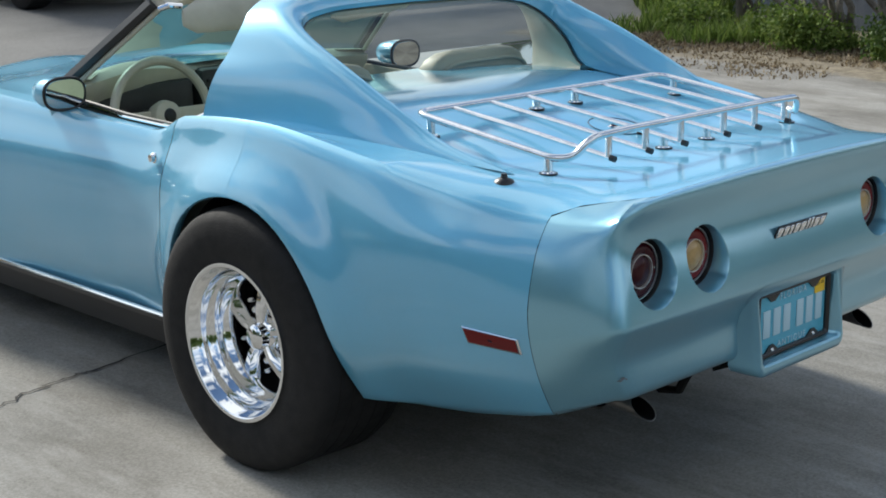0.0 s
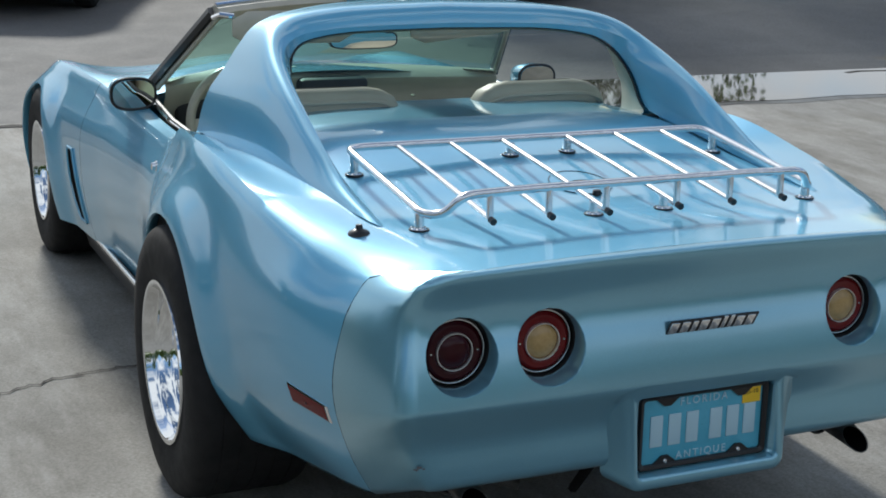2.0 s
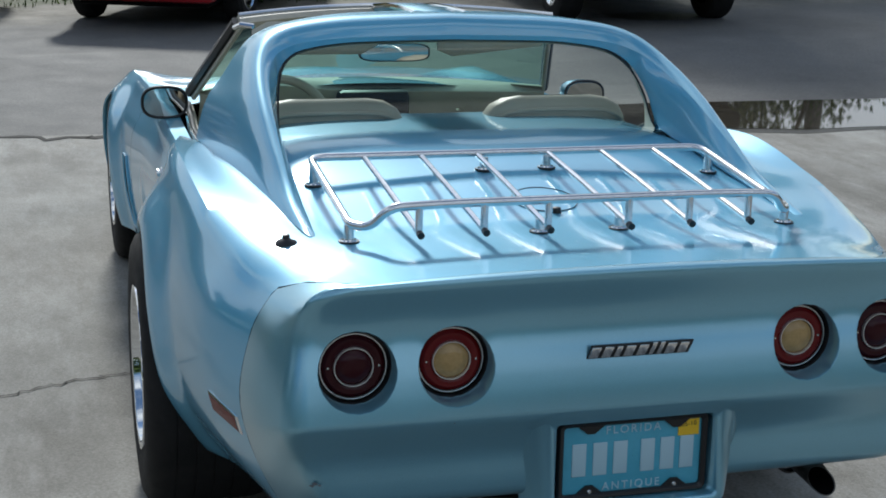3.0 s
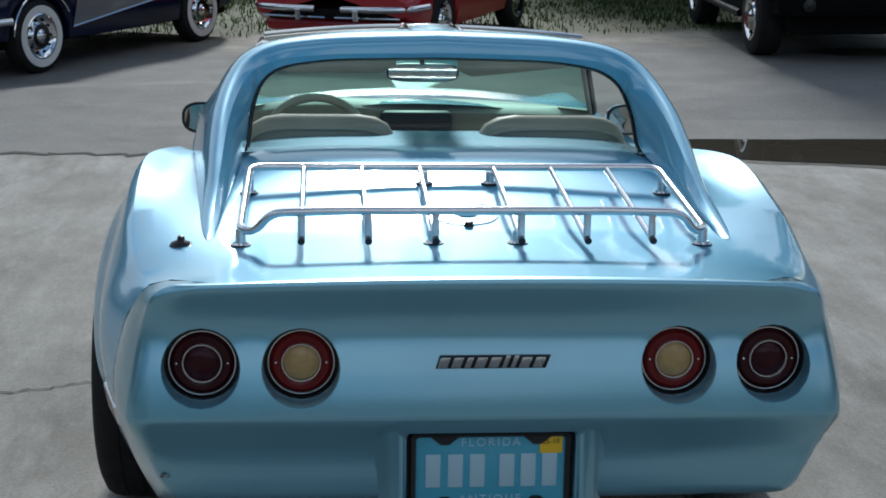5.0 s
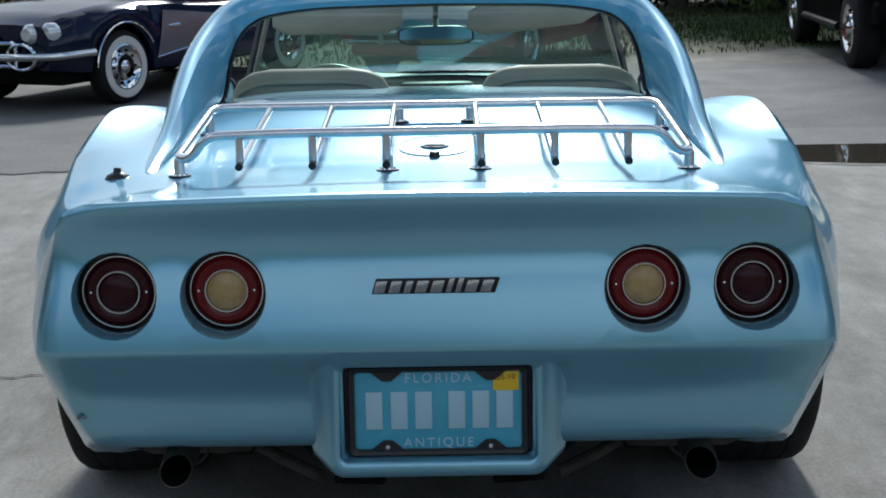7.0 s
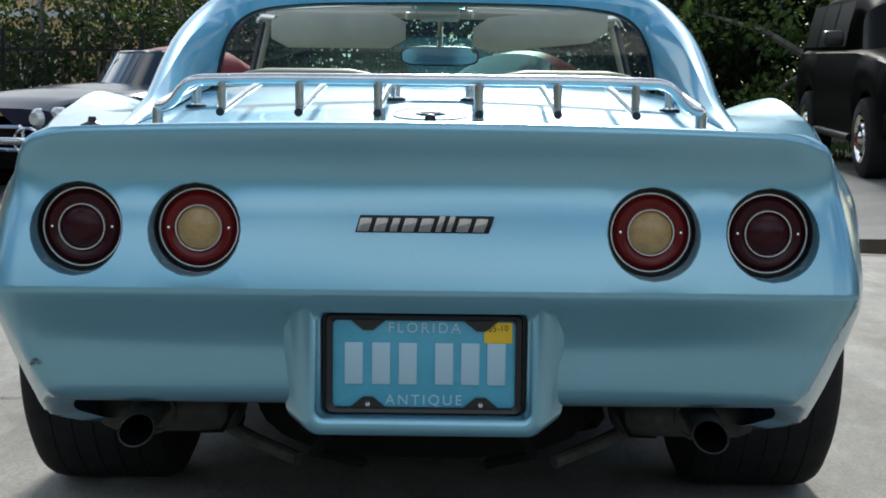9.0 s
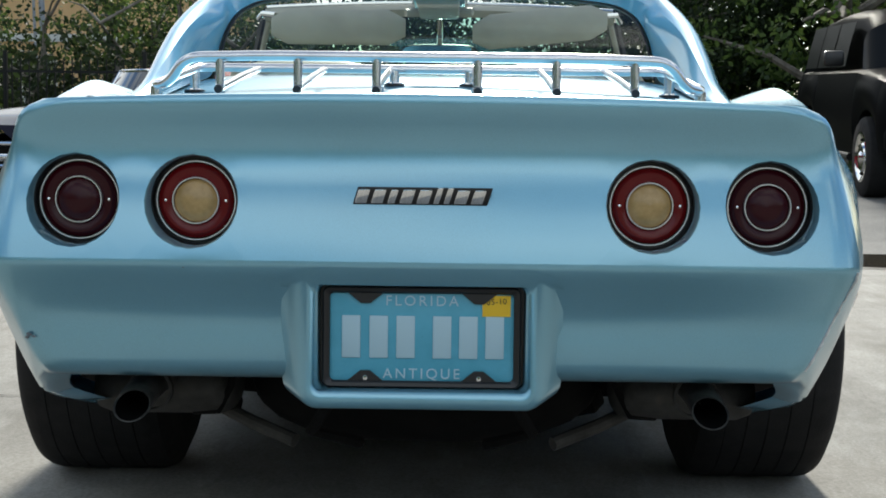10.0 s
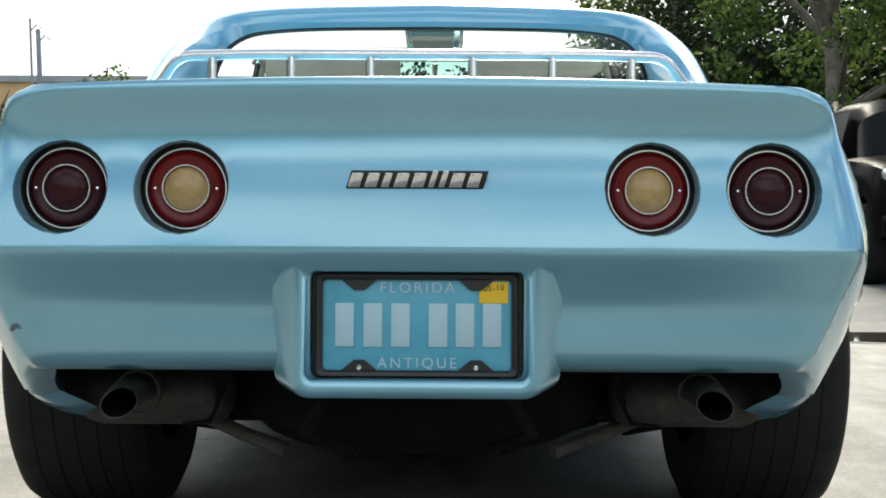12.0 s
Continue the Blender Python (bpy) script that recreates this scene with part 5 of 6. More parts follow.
def crack(name, pts, width, label, seed, jitter=0.02, steps=10):
    """A ragged dark crack: a thin strip lying on the ground."""
    r = random.Random(seed)
    fine = []
    for a, b in zip(pts, pts[1:]):
        for k in range(steps):
            u = k / steps
            fine.append((a[0] + (b[0] - a[0]) * u + r.gauss(0, jitter), a[1] + (b[1] - a[1]) * u + r.gauss(0, jitter)))
    fine.append(pts[-1])
    P = []
    for i, p in enumerate(fine):
        q = fine[min(i + 1, len(fine) - 1)]
        o = fine[max(i - 1, 0)]
        d = Vector((q[0] - o[0], q[1] - o[1])).normalized()
        w = width * r.uniform(0.35, 1.0)
        P.append([(p[0] - d.y * w, p[1] + d.x * w, rise(p[1]) + 0.004), (p[0] + d.y * w, p[1] - d.x * w, rise(p[1]) + 0.004)])
    ob = part(name, grid_mesh(P), CRACK, None, smooth=False)
    tagged(ob, label, "crack", kind="structure")


crack("ground_crack", [(-2.9, 1.82), (-1.95, 2.02), (-1.38, 1.95), (-1.19, 2.04), (-0.99, 2.10), (-0.80, 2.12), (-0.3, 2.2)], 0.006, "thin ragged crack across the concrete", 3, 0.007)
crack("ground_joint", [(-14, 6.0), (-8, 6.3), (-4, 6.4), (-2.7, 6.5), (-1.8, 6.55), (-0.9, 6.4), (-0.3, 6.45), (1.5, 6.6), (4.7, 6.9), (9, 7.4)], 0.05, "dark ragged joint between concrete and asphalt", 5, 0.03)

# ---- puddle ----
WATER = material("puddle water", (0.06, 0.052, 0.04), 0.03, 0.0, spec=0.6)
r_ = random.Random(9)
outline = []
for k in range(64):
    a = 2 * math.pi * k / 64
    rx, ry = 5.6, 0.72 + 0.12 * math.sin(3 * a) + r_.uniform(-0.05, 0.05)
    x = 7.0 + rx * math.cos(a)
    outline.append((x, 6.8 + ry * math.sin(a) + (x - 6) * 0.02 + 0.1 * math.sin(x * 1.3), GROUND + 0.006))
pud = part("puddle", grid_mesh([outline, [(7.0 + (x - 7.0) * 0.5, 6.5 + (y - 6.5) * 0.5, z) for x, y, z in outline], [(7.0, 6.5, GROUND + 0.006)] * 64], closed_v=True), WATER, None, smooth=False)
tagged(pud, "shallow brown puddle lying along the asphalt edge", "puddle", kind="structure")
WET = varied(material("wet dark asphalt", (0.05, 0.047, 0.04), 0.35), [(0.3, (0.035, 0.033, 0.028)), (0.7, (0.075, 0.07, 0.06))], 2, rough_span=(0.2, 0.5))
wet = part("wet_margin", grid_mesh([[(7.5 + (x - 7.5) * 1.05 + 0.1, 6.5 + (y - 6.5) * 1.25 + 0.02 * math.sin(9 * x), GROUND + 0.003) for x, y, z in outline], [(7.5, 6.5, GROUND + 0.003)] * 64], closed_v=True), WET, None, smooth=False)
tagged(wet, "dark damp margin round the puddle", "wet ground", kind="structure")
st = part("oil_stain", grid_mesh([[(5.1 + 0.55 * f * math.cos(a) * (1 + 0.2 * math.sin(3 * a)), 11.4 + 0.3 * f * math.sin(a), rise(11.4 + 0.3 * f * math.sin(a), 5.1 + 0.55 * f * math.cos(a) * (1 + 0.2 * math.sin(3 * a))) + 0.005) for a in np.linspace(0, 2 * math.pi, 25)[:-1]] for f in (1, 0.5, 0.01)], closed_v=True), WET, None, smooth=False)
tagged(st, "small dark damp patch on the asphalt", "stain", kind="structure")

# ---- foliage ----
def leaf_mat(name, dark, mid, light):
    m = varied(material(name, mid, 0.62, spec=0.3), [(0.25, dark), (0.5, mid), (0.8, light)], 1.5, island=True)
    nt = m.node_tree
    b = nt.nodes["Principled BSDF"]
    tr = nt.nodes.new("ShaderNodeBsdfTranslucent")
    ramp_out = b.inputs["Base Color"].links[0].from_socket
    nt.links.new(ramp_out, tr.inputs["Color"])
    mx = nt.nodes.new("ShaderNodeMixShader")
    mx.inputs[0].default_value = 0.38
    nt.links.new(b.outputs[0], mx.inputs[1])
    nt.links.new(tr.outputs[0], mx.inputs[2])
    nt.links.new(mx.outputs[0], nt.nodes["Material Output"].inputs["Surface"])
    return m


LEAF = leaf_mat("broad leaves", (0.03, 0.06, 0.014), (0.065, 0.115, 0.026), (0.13, 0.19, 0.045))
# the leaf colours again, darkened to put low shade into them
SHADE_LEAF = leaf_mat("leaves darkened for shade", (0.012, 0.021, 0.008), (0.022, 0.038, 0.012), (0.042, 0.064, 0.02))
VERGE = leaf_mat("bright verge grass", (0.07, 0.12, 0.02), (0.13, 0.20, 0.035), (0.24, 0.30, 0.08))
LEAF_LIGHT = leaf_mat("young leaves", (0.04, 0.07, 0.015), (0.085, 0.13, 0.03), (0.17, 0.21, 0.06))
DRY = leaf_mat("dry grass", (0.09, 0.065, 0.04), (0.19, 0.145, 0.09), (0.36, 0.30, 0.20))
GRASS = leaf_mat("grass blades", (0.02, 0.036, 0.01), (0.038, 0.064, 0.016), (0.075, 0.105, 0.03))
BARK = varied(material("grey bark", (0.17, 0.15, 0.125), 0.9), [(0.3, (0.09, 0.078, 0.065)), (0.7, (0.26, 0.23, 0.195))], 6, bump=0.8, bump_scale=40, bump_dist=0.02)


def leaves(clumps, per, size, seed, droop=0.2):
    """Many small leaf blades, gathered in clumps of (centre, radius)."""
    g = np.random.default_rng(seed)
    vs, fs = [], []
    for c, r in clumps:
        n = max(8, int(per * r * r))
        d = g.normal(size=(n, 3))
        d /= np.linalg.norm(d, axis=1)[:, None]
        rad = r * g.uniform(0.35, 1.0, n) ** 0.6 * (1 + 0.25 * np.sin(5 * d[:, 0] + 3 * d[:, 2] + c[0]))
        p = np.array(c) + d * rad[:, None] * (1, 1, 0.8)
        a = g.normal(size=(n, 3)) + d * 0.4
        a[:, 2] -= droop
        a /= np.linalg.norm(a, axis=1)[:, None]
        s = np.cross(a, g.normal(size=(n, 3)))
        s /= np.linalg.norm(s, axis=1)[:, None]
        L = size * g.uniform(0.6, 1.3, n)[:, None]
        for k in range(n):
            b0 = len(vs)
            vs += [p[k], p[k] + a[k] * L[k] * 0.5 + s[k] * L[k] * 0.28, p[k] + a[k] * L[k], p[k] + a[k] * L[k] * 0.5 - s[k] * L[k] * 0.28]
            fs.append((b0, b0 + 1, b0 + 2, b0 + 3))
    me = bpy.data.meshes.new("leaves")
    me.from_pydata([tuple(map(float, v)) for v in vs], [], fs)
    return me


def tree(x, y, height, spread, seed, label, mat=LEAF, crown_low=0.3, leaf=0.16, per=55, clumps=46, trunk=0.14):
    r = random.Random(seed)
    t = thing("tree", label, "tree", (x, y, rise(y, x)), group="tall trees" if spread > 2 else "slender trees by the fence")
    wood = []
    top = Vector((r.uniform(-0.3, 0.3), r.uniform(-0.3, 0.3), height * 0.8))
    pts = [Vector((0, 0, -0.05)).lerp(top, k / 5) + Vector((r.gauss(0, 0.06), r.gauss(0, 0.06), 0)) * (k > 0) for k in range(6)]
    wood.append(tube(pts, 0, 10, radii=[trunk * (1 - 0.15 * k) for k in range(6)]))
    cl = []
    for k in range(clumps):
        u = r.uniform(0, 1) ** 0.8
        zc = height * (crown_low + (1 - crown_low) * u)
        rad_max = spread * math.sin(math.pi * min(0.97, 0.18 + 0.82 * u)) ** 0.6
        a, q = r.uniform(0, 2 * math.pi), rad_max * math.sqrt(r.uniform(0.05, 1))
        c = (q * math.cos(a), q * math.sin(a), zc)
        cl.append((c, r.uniform(0.35, 0.75) * max(0.5, spread / 3.2)))
        if k % 4 == 0:
            s = pts[min(5, 1 + int(u * 4))]
            mid = s.lerp(Vector(c), 0.5) + Vector((0, 0, 0.15))
            wood.append(tube([s, mid, Vector(c)], 0, 6, radii=[trunk * 0.4, trunk * 0.25, trunk * 0.08]))
    part("trunk", join(*wood), BARK, t)
    part("crown", leaves(cl, per, leaf, seed), mat, t, smooth=False)
    return t


DENSE = "tall dense dark green tree behind the parked cars"
k = 0
# the last one is out of view, added to darken the puddle's reflection
for x, y, h, s in ((4.6, 25.5, 7.2, 2.3), (4.9, 28.5, 7.6, 2.6), (5.6, 18.6, 6.6, 2.5), (8.6, 19.5, 7.4, 2.8), (9.0, 27.5, 10.0, 3.4), (11.5, 26.5, 8.0, 2.8), (12.4, 20.5, 8.5, 3.0)):
    k += 1
    tree(x, y, h, s, 30 + k, DENSE, LEAF if k % 2 else LEAF_LIGHT, 0.06, 0.13, 520, 115, 0.2)
for x, y, h, s in ((-3.4, 26.5, 3.6, 1.7), (-5.6, 25.0, 3.4, 1.6), (-6.9, 26.0, 3.75, 1.5), (-9.7, 26.0, 3.7, 1.4), (-1.0, 27.5, 3.4, 1.7), (1.6, 27.0, 3.6, 1.8), (3.0, 28.5, 4.2, 1.7), (-14.5, 25.5, 3.8, 1.9)):
    k += 1
    tree(x, y, h, s, 30 + k, "slender bushy tree growing through the iron fence", LEAF if k % 2 else LEAF_LIGHT, 0.12, 0.11, 800, 44, 0.07)

# dense understorey below the tall trees, in the leaves darkened for shade
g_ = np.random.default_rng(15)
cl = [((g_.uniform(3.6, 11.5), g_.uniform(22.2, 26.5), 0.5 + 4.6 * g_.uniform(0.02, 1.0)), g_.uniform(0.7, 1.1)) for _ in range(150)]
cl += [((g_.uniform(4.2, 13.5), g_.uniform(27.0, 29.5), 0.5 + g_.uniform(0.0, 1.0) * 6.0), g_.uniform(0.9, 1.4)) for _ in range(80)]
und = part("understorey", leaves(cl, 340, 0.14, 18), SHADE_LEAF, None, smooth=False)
tagged(und, "dense undergrowth filling the gaps below the trees, darkened as in shade", "undergrowth", kind="stuff")
# low growth behind the fence, in the same shade-darkened leaves
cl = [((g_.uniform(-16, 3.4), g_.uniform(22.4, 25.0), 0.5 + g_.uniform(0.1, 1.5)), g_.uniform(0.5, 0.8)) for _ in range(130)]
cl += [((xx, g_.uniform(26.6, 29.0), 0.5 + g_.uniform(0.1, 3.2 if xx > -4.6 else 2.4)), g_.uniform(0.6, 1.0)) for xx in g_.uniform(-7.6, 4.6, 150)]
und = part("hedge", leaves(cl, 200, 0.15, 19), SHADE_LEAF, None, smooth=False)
tagged(und, "ragged hedge growing along the iron fence, leaves darkened as in shade", "hedge", kind="stuff")

# unseen belt of woods, added to block low sky light, tallest to the left
g_ = np.random.default_rng(5)
cl = []
for i in range(620):
    a = g_.uniform(0, 2 * math.pi)
    if abs(((a - math.pi / 2 + math.pi) % (2 * math.pi)) - math.pi) < 0.95:
        continue
    d = g_.uniform(46, 62)
    cl.append(((d * math.cos(a), d * math.sin(a) + 10, (4.5 + 9.5 * max(0.0, -math.cos(a))) * g_.uniform(0.04, 1.0)), g_.uniform(2.2, 3.6)))
woods = part("unseen_woods", leaves(cl, 14, 1.3, 8), LEAF, None, smooth=False)
tagged(woods, "unseen belt of woods added round the yard to dim the low sky", "woods", kind="stuff")


def blades(name, spots, n, h, seed, mat, label, lean=0.35):
    """Grass: thin blades over patches of (x, y, radius)."""
    g = np.random.default_rng(seed)
    vs, fs = [], []
    for x0, y0, r, f in spots:
        for _ in range(int(n * f)):
            a, q = g.uniform(0, 2 * math.pi), r * math.sqrt(g.uniform())
            x, y = x0 + q * math.cos(a), y0 + q * math.sin(a)
            hh = h * f * g.uniform(0.4, 1.25)
            dx, dy = g.normal(0, lean * hh, 2)
            g0 = rise(y, x)
            w = 0.006 + 0.006 * g.uniform()
            c, s = math.cos(a * 7), math.sin(a * 7)
            b0 = len(vs)
            vs += [(x - w * c, y - w * s, g0 - 0.01), (x + w * c, y + w * s, g0 - 0.01), (x + dx * 0.4 + w * 0.7 * c, y + dy * 0.4 + w * 0.7 * s, g0 + hh * 0.6), (x + dx * 0.4 - w * 0.7 * c, y + dy * 0.4 - w * 0.7 * s, g0 + hh * 0.6), (x + dx, y + dy, g0 + hh)]
            fs += [(b0, b0 + 1, b0 + 2, b0 + 3), (b0 + 3, b0 + 2, b0 + 4)]
    ob = part(name, mesh_of(vs, fs), mat, None, smooth=False)
    return tagged(ob, label, "grass", kind="stuff")


rg = random.Random(12)
spots = [(8.5 + rg.gauss(0, 0.5), yy, 0.35, rg.uniform(0.3, 0.75)) for yy in np.linspace(2.0, 6.3, 22)]
blades("verge_grass", spots + [(10.2, 7.9, 0.5, 1.8), (10.8, 8.1, 0.6, 2.1), (9.8, 7.4, 0.5, 1.6), (11.4, 8.5, 0.7, 2.2), (9.1, 7.1, 0.4, 0.8), (8.5, 7.0, 0.4, 0.5), (7.8, 7.2, 0.4, 0.45), (7.4, 7.2, 0.3, 0.35)], 520, 0.30, 3, VERGE, "rough green grass growing on the littered verge")
blades("verge_dry_grass", [(8.0 + rg.gauss(0, 0.45) + 0.1 * (yy - 5), yy, 0.5, rg.uniform(0.3, 0.9)) for yy in np.linspace(2.5, 6.9, 40)], 620, 0.05, 4, DRY, "dry straw-coloured grass along the verge", 0.9)
blades("lawn_grass", [(x, y, 1.1, rg.uniform(0.3, 0.7)) for x in np.arange(-6, 14, 1.5) for y in (14.2, 15.4, 16.6, 17.8, 19.0, 20.4, 21.8)], 500, 0.13, 5, GRASS, "uncut green grass below the trees")


def shrub(x, y, h, r, seed, mat, label, per=330, leaf=0.045):
    q = random.Random(seed)
    t = thing("shrub", label, "shrub", (x, y, rise(y, x)), group="low shrubs on the verge")
    wood, cl = [], []
    for _ in range(9):
        a, l = q.uniform(0, 2 * math.pi), q.uniform(0.5, 1.0)
        e = Vector((r * l * math.cos(a), r * l * math.sin(a), h * q.uniform(0.6, 1.0)))
        m_ = e * 0.5 + Vector((q.gauss(0, 0.08), q.gauss(0, 0.08), 0.1))
        wood.append(tube([(0, 0, -0.03), m_, e], 0, 6, radii=[0.03, 0.018, 0.006]))
        for u in (0.35, 0.6, 0.85, 1.0):
            c = m_.lerp(e, u)
            cl.append(((c.x, c.y, max(0.1, c.z * q.uniform(0.5, 1))), q.uniform(0.14, 0.28)))
    part("trunk", join(*wood), BARK, t)
    part("leaves", leaves(cl, per * 6, leaf, seed), mat, t, smooth=False)
    return t


for i, (x, y, h, r) in enumerate(((8.8, 2.9, 0.6, 0.5), (8.3, 4.15, 0.32, 0.35), (9.2, 2.0, 1.0, 0.8), (8.3, 5.1, 0.30, 0.28), (8.9, 5.75, 0.22, 0.3), (8.6, 6.5, 0.2, 0.25))):
    shrub(x, y, h, r, 60 + i, LEAF if i < 3 else VERGE, "low leafy shrub on the verge")
# bare twisted stems
for i, (x, y) in enumerate(((9.15, 6.35), (9.3, 5.7), (8.6, 4.95), (9.5, 4.7), (9.3, 3.9))):
    q = random.Random(80 + i)
    t = thing("bare_bush", "grey bare-stemmed bush before the metal wall", "bush", (x, y, rise(y, x)), group="bare bushes by the wall")
    wood = []
    for _ in range(7):
        p, d, pts = Vector((q.gauss(0, 0.08), q.gauss(0, 0.08), -0.03)), Vector((q.gauss(0, 0.35), q.gauss(0, 0.35), 1)), []
        for s in range(7):
            pts.append(p.copy())
            d += Vector((q.gauss(0, 0.3), q.gauss(0, 0.3), q.gauss(0, 0.15)))
            p += d.normalized() * 0.26
        wood.append(tube(pts, 0, 6, radii=[0.045 * (1 - 0.13 * s) for s in range(7)]))
        wood.append(tube([pts[3], pts[3] + Vector((q.gauss(0, 0.3), q.gauss(0, 0.3), 0.3)), pts[3] + Vector((q.gauss(0, 0.5), q.gauss(0, 0.5), 0.5))], 0, 5, radii=[0.02, 0.012, 0.004]))
    part("trunk", join(*wood), BARK, t)
    part("leaves", leaves([((q.gauss(0, 0.3), q.gauss(0, 0.3), q.uniform(0.5, 1.6)), 0.3) for _ in range(4)], 150, 0.06, 90 + i), LEAF, t, smooth=False)
# ribbed metal wall behind the verge
METAL = varied(material("grey-blue sheet metal", (0.30, 0.32, 0.36), 0.5, 0.2), [(0.3, (0.25, 0.27, 0.31)), (0.7, (0.35, 0.37, 0.41))], 3, rough_span=(0.4, 0.6))
P = []
for k in range(121):
    y = -1.0 + 0.0665 * k
    P.append([(10.0 + (0.03 if k % 4 in (0, 1) else 0.0) + 0.0, y, z) for z in (-0.02, 1.2, 2.6)])
wl_ = part("wall_east", join(grid_mesh(P), box_mesh(10.04, 10.2, -1.0, 6.98, -0.02, 2.62), box_mesh(9.93, 10.05, 6.93, 7.05, -0.02, 2.7)), METAL, None, smooth=False)
tagged(wl_, "grey-blue ribbed sheet metal wall behind the verge", "wall", kind="structure")

# ---- parked cars ----
WHITEWALL = material("whitewall rubber", (0.72, 0.70, 0.66), 0.6)
NAVY_PAINT = car_paint("midnight blue paint", (0.005, 0.009, 0.030), 0.0, 0.14, 0.0)
SILVER_PAINT = car_paint("silver cove paint", (0.22, 0.22, 0.23), 0.4, 0.4, 0.5)
RED_PAINT = car_paint("red paint", (0.34, 0.008, 0.014), 0.0, 0.3, 0.25)
# almost black: the tree shade over the utility vehicle is put into its paint
GREY_PAINT = car_paint("grey paint darkened for shade", (0.006, 0.0065, 0.007), 0.0, 0.35, 0.0)
for m_ in (NAVY_PAINT, GREY_PAINT):
    m_.node_tree.nodes["Principled BSDF"].inputs["Specular IOR Level"].default_value = 0.35 if m_ is NAVY_PAINT else 0.01
DARK_GLASS = material("dark car glass", (0.02, 0.025, 0.03), 0.05, coat=1.0)
# glass for the utility vehicle, darkened and dulled for the tree shade
SHADE_GLASS = material("car glass darkened for shade", (0.008, 0.009, 0.01), 0.3, spec=0.04)
LAMP_GLASS = material("headlamp glass", (0.7, 0.72, 0.72), 0.08, 0.4, coat=1.0)
SEAT_DARK = material("dark seat trim", (0.03, 0.03, 0.035), 0.6)


def far_shell(stations, arches, n=70):
    """Body of a parked car, nose towards +y: stations of (y, half width, sill z, belt z, crown)."""
    T = np.array(stations, float)
    ys = list(np.linspace(T[0, 0], T[-1, 0], n))
    for hy, hz, r in arches:
        ys = [y for y in ys if abs(y - hy) > r + 0.02] + [hy - r - 0.01] + [hy - r * math.cos(math.pi * k / 20) for k in range(21)] + [hy + r + 0.01]
    P = []
    for y in sorted(ys):
        w, z0, z1, c = (float(cr(T[:, 0], T[:, k], y)) for k in (1, 2, 3, 4))
        zl = z0
        for hy, hz, r in arches:
            if abs(y - hy) < r:
                zl = max(zl, hz + math.sqrt(r * r - (y - hy) ** 2))
        zl = min(zl, z1 - 0.12)
        H = z1 - zl
        P.append([(-(w - 0.12), y, zl), (-(w - 0.03), y, zl - 0.002), (-w, y, zl + 0.25 * H), (-(w + 0.01), y, zl + 0.5 * H), (-(w - 0.01), y, zl + 0.75 * H), (-(w - 0.05), y, z1 - 0.03), (-(w - 0.11), y, z1), (-(w - 0.22), y, z1 + 0.2 * c), (-w * 0.45, y, z1 + 0.8 * c), (0, y, z1 + c)])
    me = grid_mesh(P)
    caps = mesh_of([p for p in P[0]] + [p for p in P[-1]], [tuple(range(len(P[0]))), tuple(reversed(range(len(P[0]), 2 * len(P[0]))))])
    return mirrored(join(me, caps))


def far_wheel(root, x, y, r, w, rim, white):
    sx = 1 if x > 0 else -1
    tyre = part("wheel", turned([(rim, sx * w / 2), (r * 0.86, sx * (w / 2 + 0.004)), (r * 0.97, sx * (w / 2 - 0.02)), (r, sx * (w / 2 - 0.05)), (r, -sx * (w / 2 - 0.05)), (r * 0.95, -sx * w / 2), (rim, -sx * w / 2)], 48, "x", (0, 0, 0)), RUBBER, root, "black tyre on a bright wheel")
    tyre.matrix_basis = pose(x, y, r)
    if white:
        part("whitewall", turned([(rim + 0.004, sx * (w / 2 + 0.004)), (rim + 0.07, sx * (w / 2 + 0.009)), (rim + 0.075, sx * (w / 2 + 0.002))], 48, "x"), WHITEWALL, tyre, "clean white sidewall")
    part("hub_cap", turned([(0.0, sx * (w / 2 + 0.02)), (0.035, sx * (w / 2 + 0.016)), (0.06, sx * (w / 2 - 0.004)), (rim * 0.55, sx * (w / 2 - 0.002)), (rim * 0.62, sx * (w / 2 - 0.03)), (rim * 0.8, sx * (w / 2 - 0.02)), (rim * 0.95, sx * (w / 2 + 0.004)), (rim + 0.006, sx * (w / 2))], 48, "x"), CHROME, tyre, "chromed wheel cover")
    for k in range(10):
        a = 2 * math.pi * k / 10
        part("cover_slot", turned([(0.0, sx * (w / 2 - 0.008)), (0.012, sx * (w / 2 - 0.012)), (0.014, sx * (w / 2 - 0.04))], 8, "x", (0, rim * 0.72 * math.cos(a), rim * 0.72 * math.sin(a))), DARK, tyre)


